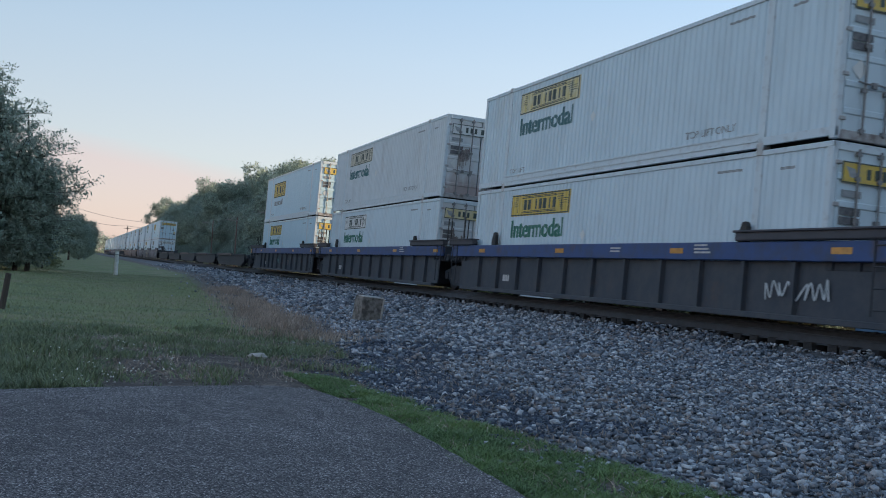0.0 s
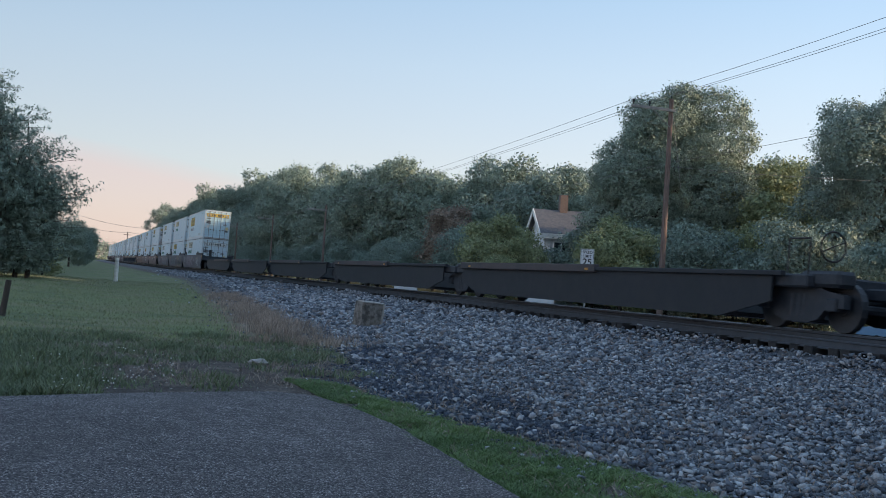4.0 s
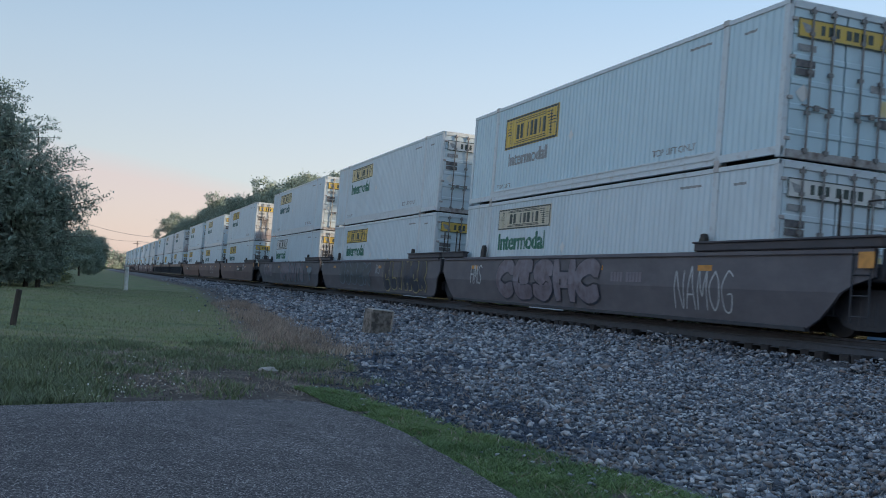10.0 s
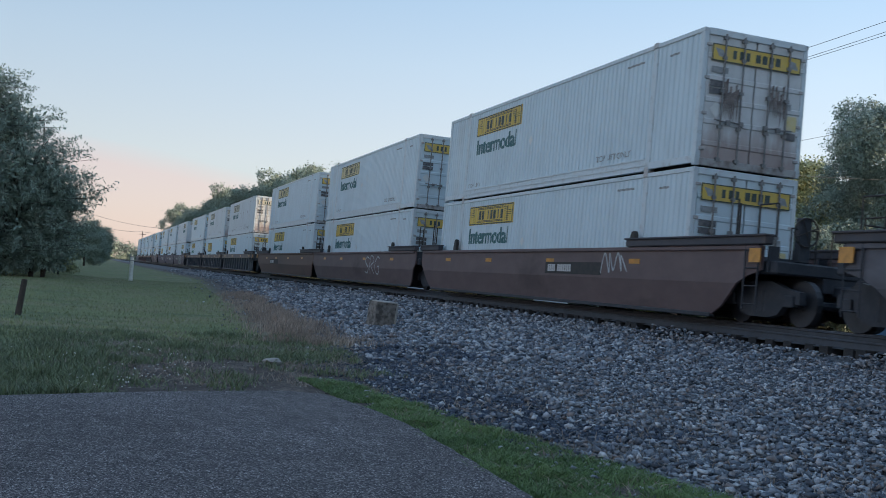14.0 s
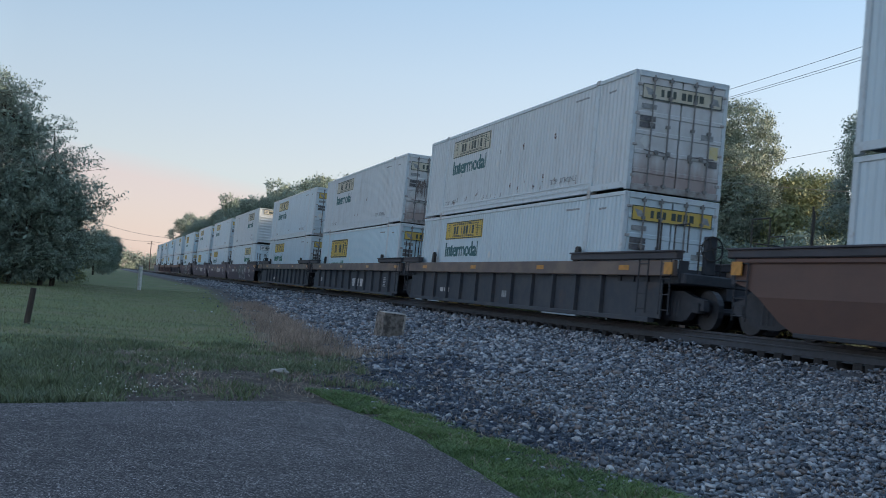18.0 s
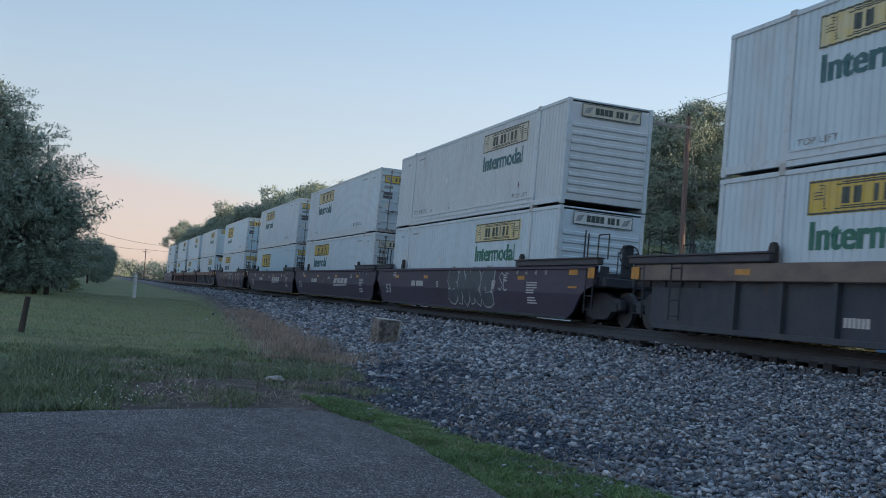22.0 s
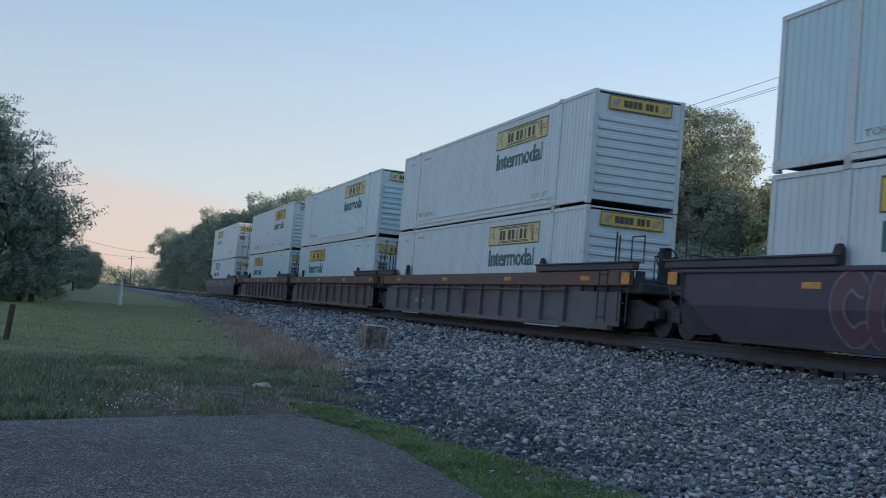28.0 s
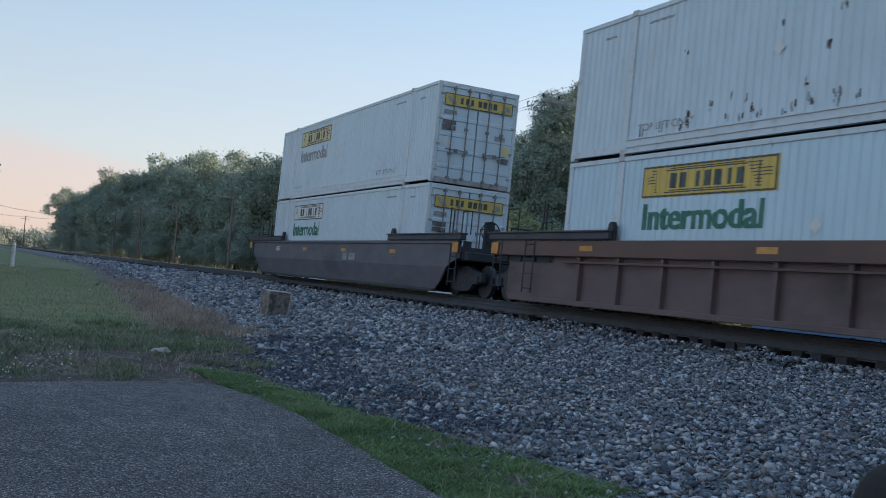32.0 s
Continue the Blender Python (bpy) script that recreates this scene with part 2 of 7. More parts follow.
    "old_stone": surface("weathered_brown_grey_concrete", (0.23, 0.21, 0.19), 0.95, second=(0.085, 0.078, 0.07), scale=9, mix=(0.4, 0.6), third=(0.24, 0.22, 0.19), third_scale=3, bump=0.6, bump_scale=30),
    "pebble": surface("pale_pebble", (0.27, 0.25, 0.225), 0.9, second=(0.2, 0.18, 0.16), scale=20, jitter=0.6, island=True),
    "concrete": surface("weathered_concrete", (0.40, 0.38, 0.35), 0.9, second=(0.28, 0.26, 0.24), scale=9, third=(0.20, 0.19, 0.17), third_scale=2.2, bump=0.35, bump_scale=40),
    "wood_pole": surface("brown_treated_pole", (0.22, 0.155, 0.13), 0.85, second=(0.12, 0.078, 0.066), scale=5, stretch=(4, 4, 0.3), bump=0.3),
    "grey_wood": surface("silvered_crossarm_wood", (0.30, 0.29, 0.28), 0.85, second=(0.22, 0.21, 0.20), scale=5),
    "wire": surface("weathered_grey_cable", (0.22, 0.22, 0.225), 0.5, second=(0.09, 0.09, 0.09), scale=4),
    "wire_pale": surface("aluminium_conductor", (0.32, 0.33, 0.34), 0.5, 0.4),
    "bark": surface("dark_bark", (0.055, 0.045, 0.038), 0.95, second=(0.09, 0.075, 0.062), scale=7, stretch=(1, 1, 0.3), bump=0.5),
    "white_post": surface("white_painted_post", (0.78, 0.78, 0.76), 0.5, second=(0.60, 0.59, 0.55), scale=6),
    "sign_face": surface("white_sign_sheet", (0.75, 0.76, 0.77), 0.4, second=(0.68, 0.69, 0.70), scale=5),
    "black": surface("black_sign_paint", (0.02, 0.02, 0.022), 0.5),
    "siding": surface("pale_clapboard_paint", (0.74, 0.76, 0.78), 0.6, second=(0.52, 0.53, 0.54), scale=3),
    "roof": surface("grey_shingle", (0.125, 0.125, 0.135), 0.9, second=(0.18, 0.17, 0.175), scale=5, bump=0.3),
    "brick": surface("chimney_brick", (0.20, 0.155, 0.14), 0.9, second=(0.16, 0.11, 0.095), scale=12),
    "glass": surface("dark_window_glass", (0.03, 0.035, 0.04), 0.08, spec=0.6),
    "car_white": surface("white_car_paint", (0.68, 0.70, 0.72), 0.25, second=(0.62, 0.64, 0.66), scale=2),
    "car_blue": surface("pale_blue_car_body_paint", (0.20, 0.32, 0.46), 0.25, second=(0.17, 0.28, 0.42), scale=2),
    "tyre": surface("black_rubber", (0.02, 0.02, 0.02), 0.85),
}


def stone_material(name, tones, rough, grain):
    """Broken stone: each piece takes its own tone, with a mottled face and fine relief."""
    m = surface(name, (0.2, 0.2, 0.2), rough, bump=0.35, bump_scale=45)
    n, l = m.node_tree.nodes, m.node_tree.links
    b = n["Principled BSDF"]
    geo = n.new("ShaderNodeNewGeometry")
    ramp = n.new("ShaderNodeValToRGB")
    ramp.color_ramp.interpolation = "CONSTANT"
    while len(ramp.color_ramp.elements) < len(tones):
        ramp.color_ramp.elements.new(0.5)
    for k, (el, tone) in enumerate(zip(ramp.color_ramp.elements, tones)):
        el.position, el.color = k / len(tones), (*tone, 1)
    l.new(geo.outputs["Random Per Island"], ramp.inputs[0])
    tc = n.new("ShaderNodeTexCoord")
    no = n.new("ShaderNodeTexNoise")
    no.inputs["Scale"].default_value = 24.0
    no.inputs["Detail"].default_value = 4.0
    l.new(tc.outputs["Object"], no.inputs["Vector"])
    mr = n.new("ShaderNodeMapRange")
    mr.inputs["From Min"].default_value, mr.inputs["From Max"].default_value = 0.35, 0.68
    mr.inputs["To Min"].default_value, mr.inputs["To Max"].default_value = 1 - grain, 1 + grain
    l.new(no.outputs["Fac"], mr.inputs["Value"])
    hs = n.new("ShaderNodeHueSaturation")
    l.new(mr.outputs[0], hs.inputs["Value"])
    l.new(ramp.outputs[0], hs.inputs["Color"])
    l.new(hs.outputs[0], b.inputs["Base Color"])
    return m


M["stone"] = stone_material("crushed_granite", ((0.085, 0.10, 0.125), (0.30, 0.32, 0.35), (0.15, 0.17, 0.20), (0.22, 0.24, 0.275), (0.47, 0.48, 0.50), (0.12, 0.14, 0.17),
                                                (0.23, 0.215, 0.215), (0.36, 0.375, 0.405), (0.075, 0.088, 0.11), (0.24, 0.26, 0.295), (0.21, 0.185, 0.18), (0.42, 0.435, 0.46), (0.17, 0.19, 0.225)), 0.85, 0.3)
M["stone_dark"] = stone_material("dark_wet_granite", ((0.050, 0.068, 0.105), (0.068, 0.090, 0.13), (0.040, 0.054, 0.085), (0.085, 0.108, 0.150), (0.06, 0.078, 0.11), (0.085, 0.10, 0.13),
                                                      (0.05, 0.064, 0.09), (0.17, 0.185, 0.21)), 0.8, 0.3)


def asphalt_material():
    """Worn asphalt: dark binder, a salt-and-pepper of grit, broad paler wear, a pitted face."""
    m = surface("aged_asphalt", (0.2, 0.2, 0.2), 0.92)
    n, l = m.node_tree.nodes, m.node_tree.links
    b = n["Principled BSDF"]
    tc = n.new("ShaderNodeTexCoord")
    vo = n.new("ShaderNodeTexVoronoi")
    vo.inputs["Scale"].default_value = 120.0
    l.new(tc.outputs["Object"], vo.inputs["Vector"])
    sep = n.new("ShaderNodeSeparateColor")
    l.new(vo.outputs["Color"], sep.inputs[0])
    ramp = n.new("ShaderNodeValToRGB")
    ramp.color_ramp.interpolation = "CONSTANT"
    tones = ((0.0, (0.022, 0.020, 0.024)), (0.30, (0.084, 0.074, 0.080)), (0.58, (0.138, 0.122, 0.126)), (0.80, (0.24, 0.215, 0.212)), (0.93, (0.46, 0.43, 0.42)))
    while len(ramp.color_ramp.elements) < len(tones):
        ramp.color_ramp.elements.new(0.5)
    for el, (p, tone) in zip(ramp.color_ramp.elements, tones):
        el.position, el.color = p, (*tone, 1)
    l.new(sep.outputs[0], ramp.inputs[0])
    last = ramp.outputs[0]
    for scale, lo, hi, a, c in ((0.7, 0.38, 0.66, 0.85, 1.15), (5.0, 0.35, 0.65, 0.82, 1.14)):
        no = n.new("ShaderNodeTexNoise")
        no.inputs["Scale"].default_value = scale
        no.inputs["Detail"].default_value = 5.0
        l.new(tc.outputs["Object"], no.inputs["Vector"])
        mr = n.new("ShaderNodeMapRange")
        mr.inputs["From Min"].default_value, mr.inputs["From Max"].default_value = lo, hi
        mr.inputs["To Min"].default_value, mr.inputs["To Max"].default_value = a, c
        l.new(no.outputs["Fac"], mr.inputs["Value"])
        hs = n.new("ShaderNodeHueSaturation")
        l.new(mr.outputs[0], hs.inputs["Value"])
        l.new(last, hs.inputs["Color"])
        last = hs.outputs[0]
    l.new(last, b.inputs["Base Color"])
    bp = n.new("ShaderNodeBump")
    bp.inputs["Strength"].default_value = 0.9
    bp.inputs["Distance"].default_value = 0.006
    l.new(vo.outputs["Distance"], bp.inputs["Height"])
    l.new(bp.outputs[0], b.inputs["Normal"])
    return m


M["asphalt"] = asphalt_material()


def stained_door_material():
    """Weathered door paint with a ragged wash of rust along the lower third."""
    m = surface("rust_washed_door_paint", (0.575, 0.60, 0.61), 0.55, second=(0.47, 0.48, 0.48), scale=2.2, mix=(0.46, 0.76), bump=0.05, bump_scale=9)
    n, l = m.node_tree.nodes, m.node_tree.links
    b = n["Principled BSDF"]
    src = b.inputs["Base Color"].links[0].from_socket
    tc = n.new("ShaderNodeTexCoord")
    sep = n.new("ShaderNodeSeparateXYZ")
    l.new(tc.outputs["Object"], sep.inputs[0])
    mp = n.new("ShaderNodeMapping")
    mp.inputs["Scale"].default_value = (1, 1, 0.3)
    l.new(tc.outputs["Object"], mp.inputs[0])
    no = n.new("ShaderNodeTexNoise")
    no.inputs["Scale"].default_value = 5.0
    no.inputs["Detail"].default_value = 6.0
    l.new(mp.outputs[0], no.inputs["Vector"])
    add = n.new("ShaderNodeMath")
    add.operation = "MULTIPLY_ADD"
    l.new(no.outputs["Fac"], add.inputs[0])
    add.inputs[1].default_value = -1.5
    l.new(sep.outputs[2], add.inputs[2])
    mr = n.new("ShaderNodeMapRange")
    mr.inputs["From Min"].default_value, mr.inputs["From Max"].default_value = 0.25, -0.35
    mr.inputs["To Max"].default_value = 0.75
    l.new(add.outputs[0], mr.inputs["Value"])
    mx = n.new("ShaderNodeMix")
    mx.data_type = "RGBA"
    l.new(mr.outputs[0], mx.inputs["Factor"])
    l.new(src, mx.inputs[6])
    mx.inputs[7].default_value = (0.30, 0.215, 0.195, 1)
    l.new(mx.outputs[2], b.inputs["Base Color"])
    return m


M["door_stained"] = stained_door_material()


def leaf_material(name, light, dark, rough=0.45, gloss=0.5):
    m = surface(name, light, rough, second=dark, scale=1.1, mix=(0.35, 0.65), jitter=0.38, island=True)
    b = m.node_tree.nodes["Principled BSDF"]
    b.inputs["Specular IOR Level"].default_value = gloss
    tr = m.node_tree.nodes.new("ShaderNodeBsdfTranslucent")
    mixs = m.node_tree.nodes.new("ShaderNodeMixShader")
    mixs.inputs[0].default_value = 0.2
    out = m.node_tree.nodes["Material Output"]
    src = b.inputs["Base Color"].links[0].from_socket
    m.node_tree.links.new(src, tr.inputs["Color"])
    m.node_tree.links.new(b.outputs[0], mixs.inputs[1])
    m.node_tree.links.new(tr.outputs[0], mixs.inputs[2])
    m.node_tree.links.new(mixs.outputs[0], out.inputs["Surface"])
    return m


M["leaf"] = leaf_material("summer_leaves", (0.260, 0.325, 0.255), (0.210, 0.265, 0.210), 0.6, 0.6)
M["leaf_light"] = leaf_material("yellow_green_leaves", (0.32, 0.34, 0.17), (0.24, 0.28, 0.15), 0.6, 0.6)
M["leaf_dark"] = leaf_material("deep_green_leaves", (0.235, 0.305, 0.255), (0.190, 0.250, 0.210), 0.6, 0.6)
M["leaf_red"] = leaf_material("reddish_leaves", (0.31, 0.215, 0.165), (0.215, 0.185, 0.14), 0.6, 0.6)
M["weed"] = leaf_material("dark_weed_leaves", (0.185, 0.225, 0.120), (0.120, 0.155, 0.085))
M["grass"] = leaf_material("lawn_grass", (0.265, 0.285, 0.140), (0.175, 0.21, 0.10))
M["lush"] = leaf_material("lush_edge_grass", (0.165, 0.250, 0.085), (0.105, 0.180, 0.062))
M["dry"] = leaf_material("dry_tan_grass", (0.40, 0.315, 0.255), (0.25, 0.195, 0.16))


def ground_material():
    """Lawn, dirt, dry verge and grit, laid out by the plan's x and y with ragged borders."""
    m = bpy.data.materials.new("mown_lawn_and_dirt")
    m.use_nodes = True
    n, l = m.node_tree.nodes, m.node_tree.links
    b = n["Principled BSDF"]
    b.inputs["Roughness"].default_value = 0.95
    tc = n.new("ShaderNodeTexCoord")
    sep = n.new("ShaderNodeSeparateXYZ")
    l.new(tc.outputs["Object"], sep.inputs[0])

    def noise_of(scale, detail=5.0):
        no = n.new("ShaderNodeTexNoise")
        no.inputs["Scale"].default_value = scale
        no.inputs["Detail"].default_value = detail
        l.new(tc.outputs["Object"], no.inputs["Vector"])
        return no.outputs["Fac"]

    def calc(op, a, c):
        q = n.new("ShaderNodeMath")
        q.operation = op
        for i, v in enumerate((a, c)):
            if isinstance(v, (int, float)):
                q.inputs[i].default_value = v
            else:
                l.new(v, q.inputs[i])
        return q.outputs[0]

    def ramp(v, lo, hi):
        q = n.new("ShaderNodeMapRange")
        q.inputs["From Min"].default_value, q.inputs["From Max"].default_value = lo, hi
        l.new(v, q.inputs["Value"])
        return q.outputs[0]

    def blend(f, a, c):
        q = n.new("ShaderNodeMix")
        q.data_type = "RGBA"
        l.new(f, q.inputs["Factor"])
        for i, v in ((6, a), (7, c)):
            if isinstance(v, tuple):
                q.inputs[i].default_value = (*v, 1)
            else:
                l.new(v, q.inputs[i])
        return q.outputs[2]

    x, y = sep.outputs[0], sep.outputs[1]
    fine, mid, broad = noise_of(30), noise_of(3.0), noise_of(0.35)
    stretch = n.new("ShaderNodeMapping")
    stretch.inputs["Scale"].default_value = (0.35, 1.1, 1)
    l.new(tc.outputs["Object"], stretch.inputs[0])
    sw = n.new("ShaderNodeTexNoise")
    sw.inputs["Scale"].default_value = 0.9
    sw.inputs["Detail"].default_value = 4.0
    l.new(stretch.outputs[0], sw.inputs["Vector"])
    swath = sw.outputs["Fac"]
    wob = calc("MULTIPLY", calc("SUBTRACT", mid, 0.5), 2.4)
    lawn = blend(ramp(fine, 0.35, 0.65), (0.12, 0.15, 0.06), (0.195, 0.215, 0.095))
    lawn = blend(ramp(broad, 0.45, 0.60), lawn, (0.195, 0.185, 0.10))
    lawn = blend(ramp(swath, 0.52, 0.66), lawn, (0.10, 0.135, 0.06))
    dirt = blend(ramp(fine, 0.40, 0.60), (0.036, 0.027, 0.024), (0.20, 0.155, 0.13))
    dirt = blend(ramp(mid, 0.40, 0.58), dirt, (0.058, 0.043, 0.036))
    grit = blend(ramp(fine, 0.35, 0.68), (0.085, 0.090, 0.100), (0.21, 0.215, 0.23))
    xx = calc("ADD", x, wob)
    # bare dirt between the pad and the ballast
    bare = calc("MULTIPLY", ramp(calc("ADD", xx, 0.0), -1.3, 0.2), ramp(calc("ADD", y, wob), 18.5, 15.5))
    col = blend(bare, lawn, dirt)
    # bed of the track
    slant = calc("SUBTRACT", xx, calc("MULTIPLY", calc("MINIMUM", calc("SUBTRACT", y, 18.0), 60.0), 0.075))
    bed = ramp(slant, 4.1, 4.8)
    verge = ramp(slant, 2.7, 3.4)
    dry_col = blend(ramp(fine, 0.35, 0.68), (0.13, 0.10, 0.075), (0.22, 0.165, 0.125))
    dry_col = blend(ramp(calc("ADD", y, wob), 36.0, 46.0), dry_col, (0.12, 0.098, 0.086))
    col = blend(calc("MULTIPLY", verge, ramp(y, 17.0, 20.0)), col, dry_col)
    col = blend(bed, col, grit)
    far = ramp(xx, 16.5, 18.0)
    rough_grass = blend(ramp(fine, 0.35, 0.65), (0.05, 0.07, 0.02), (0.11, 0.11, 0.045))
    col = blend(far, col, rough_grass)
    l.new(col, b.inputs["Base Color"])
    bp = n.new("ShaderNodeBump")
    bp.inputs["Strength"].default_value = 0.8
    bp.inputs["Distance"].default_value = 0.04
    l.new(fine, bp.inputs["Height"])
    l.new(bp.outputs[0], b.inputs["Normal"])
    return m


M["ground"] = ground_material()

# ---- mesh tools ----
def box(bm, x0, x1, y0, y1, z0, z1, bevel=0.0):
    """A box; with bevel its long edges are chamfered."""
    r = bmesh.ops.create_cube(bm, size=1.0)
    for v in r["verts"]:
        v.co = Vector(((x0 + x1) / 2 + v.co.x * (x1 - x0), (y0 + y1) / 2 + v.co.y * (y1 - y0), (z0 + z1) / 2 + v.co.z * (z1 - z0)))
    if bevel:
        edges = list({e for v in r["verts"] for e in v.link_edges})
        bmesh.ops.bevel(bm, geom=edges, offset=bevel, segments=1, affect="EDGES")


def bar(bm, a, b, r, sides=8, r2=None):
    """A round bar from a to b, tapering to r2."""
    a, b = Vector(a), Vector(b)
    d = b - a
    m = Matrix.Translation((a + b) / 2) @ d.to_track_quat("Z", "Y").to_matrix().to_4x4()
    bmesh.ops.create_cone(bm, cap_ends=True, segments=sides, radius1=r, radius2=r if r2 is None else r2, depth=d.length, matrix=m)


def prism(bm, outline, x0, x1):
    """A plate whose outline lies in y and z, from x0 to x1."""
    lo = [bm.verts.new((x0, y, z)) for y, z in outline]
    hi = [bm.verts.new((x1, y, z)) for y, z in outline]
    n = len(outline)
    bm.faces.new(lo)
    bm.faces.new(hi[::-1])
    for i in range(n):
        bm.faces.new((lo[i], hi[i], hi[(i + 1) % n], lo[(i + 1) % n]))


def mesh_of(name, bm, material):
    bmesh.ops.recalc_face_normals(bm, faces=bm.faces)
    me = bpy.data.meshes.new(name)
    bm.to_mesh(me)
    bm.free()
    me.materials.append(material)
    return me


def hung(name, mesh, parent, label="", at=None):
    """An object of its own on a (shared) mesh, under its thing."""
    ob = new(name, mesh)
    ob.parent = parent
    if at is not None:
        ob.matrix_basis = at
    if label:
        tagged(ob, label)
    return ob


def part(name, bm, material, parent, label="", at=None):
    return hung(name, mesh_of(name, bm, material), parent, label, at)


def thing(name, label, category, group="", kind="", at=None):
    ob = new(name)
    ob.empty_display_size = 0.3
    if at is not None:
        ob.matrix_basis = at
    return tagged(ob, label, category, group, kind)


def raw(name, verts, faces, material, label="", category="", kind="", parent=None, smooth=False):
    me = bpy.data.meshes.new(name)
    me.from_pydata(verts, [], faces)
    me.materials.append(material)
    if smooth:
        me.polygons.foreach_set("use_smooth", [True] * len(me.polygons))
    me.update()
    ob = new(name, me)
    ob.parent = parent
    return tagged(ob, label, category, "", kind)


def raw_np(name, verts, faces, material):
    """A mesh from arrays of vertices and of triangles or quads."""
    verts, faces = np.asarray(verts, np.float32), np.asarray(faces, np.int32)
    me = bpy.data.meshes.new(name)
    k = faces.shape[1]
    me.vertices.add(len(verts))
    me.vertices.foreach_set("co", verts.ravel())
    me.loops.add(faces.size)
    me.loops.foreach_set("vertex_index", faces.ravel())
    me.polygons.add(len(faces))
    me.polygons.foreach_set("loop_start", np.arange(0, faces.size, k, dtype=np.int32))
    me.materials.append(material)
    me.update(calc_edges=True)
    return me


_words = {}


def letters(text, width, height):
    """The flat mesh of a text in x and y, stretched to width and height, its lower left at 0."""
    key = (text, width, height)
    if key not in _words:
        cu = bpy.data.curves.new("lettering", "FONT")
        cu.body = text
        cu.offset = 0.016
        ob = bpy.data.objects.new("lettering", cu)
        scene.collection.objects.link(ob)
        bpy.context.view_layer.update()
        me = bpy.data.meshes.new_from_object(ob.evaluated_get(bpy.context.evaluated_depsgraph_get()))
        bpy.data.objects.remove(ob)
        co = np.array([v.co[:] for v in me.vertices])
        lo, hi = co.min(0), co.max(0)
        for v in me.vertices:
            v.co = ((v.co.x - lo[0]) / (hi[0] - lo[0]) * width, (v.co.y - lo[1]) / (hi[1] - lo[1]) * height, 0)
        _words[key] = me
    return _words[key]

# ---- ground, track, pad ----
def rise(x, y):
    """The height of the ground."""
    toe = 4.3 + 2.6 * min(max((y - 20) / 55, 0), 1)
    crest = 10.9
    if x <= toe:
        z = -0.78
    elif x < crest:
        z = -0.78 + 0.30 * ((x - toe) / (crest - toe)) ** 1.1
    elif x < 11.45:
        z = -0.48
    elif x < 14.8:
        z = -0.37
    elif x < 18.0:
        z = -0.37 - 0.53 * (x - 14.8) / 3.2
    else:
        z = -0.90
    if x < 1.0 and y > 12:
        z += 0.10 * min((y - 12) / 20, 1) * min((1.0 - x) / 3, 1)
    return z + 0.02 * noise.noise((x * 0.8, y * 0.8, 3.1)) * (0.0 if (x < 3 and y < 11) else 1.0)


def build_ground():
    def line(stops):
        out = []
        for (a, b, n) in stops:
            out += list(np.linspace(a, b, n, endpoint=False))
        return out + [stops[-1][1]]
    xs = line([(-3000, -300, 4), (-300, -30, 8), (-30, -6, 10), (-6, 3, 22), (3, 19, 50), (19, 60, 14), (60, 300, 8), (300, 3000, 4)])
    ys = line([(-400, -20, 6), (-20, 4, 10), (4, 40, 60), (40, 120, 40), (120, 500, 24), (500, 4000, 6)])
    verts = [(x, y, rise(x, y)) for y in ys for x in xs]
    nx = len(xs)
    faces = [(j * nx + i, j * nx + i + 1, (j + 1) * nx + i + 1, (j + 1) * nx + i) for j in range(len(ys) - 1) for i in range(nx - 1)]
    raw("ground", verts, faces, M["ground"], "mown lawn with bare dirt and dry verge", "ground", "structure", smooth=True)


build_ground()


def build_pad():
    """The asphalt pad: far edge square to the track, a rounded corner, then an edge that runs back past the camera."""
    edge = [(-9.0, 7.2), (-4.0, 8.6), (-0.6, 9.55), (0.35, 9.95), (1.4, 10.28), (1.95, 10.38), (2.25, 10.2), (2.38, 9.75), (2.5, 9.0), (2.56, 8.3), (2.54, 6.8), (2.5, 5.7), (2.45, 3.0), (2.4, -14.0), (-9.0, -14.0)]
    pts = []
    for i, (a, b) in enumerate(zip(edge, edge[1:] + edge[:1])):
        a, b = Vector(a), Vector(b)
        n = max(1, int((b - a).length / 0.12)) if i < 12 else 1
        for k in range(n):
            p = a.lerp(b, k / n)
            if 0 < i < 12:
                p += Vector((noise.noise((p.x * 4, p.y * 4, 0)), noise.noise((p.x * 4, p.y * 4, 9)))) * 0.022
            pts.append(p)
    bm = bmesh.new()
    top = bm.faces.new([bm.verts.new((p.x, p.y, -0.735)) for p in pts])
    r = bmesh.ops.extrude_face_region(bm, geom=[top])
    for v in r["geom"]:
        if isinstance(v, bmesh.types.BMVert):
            v.co.z = -0.82
    me = mesh_of("pavement", bm, M["asphalt"])
    tagged(new("pavement", me), "worn grey asphalt pad with rounded corner", "pavement", "", "structure")


build_pad()
TRACK = pose(TRACK_X, 0, 0, 0, CANT, 0)


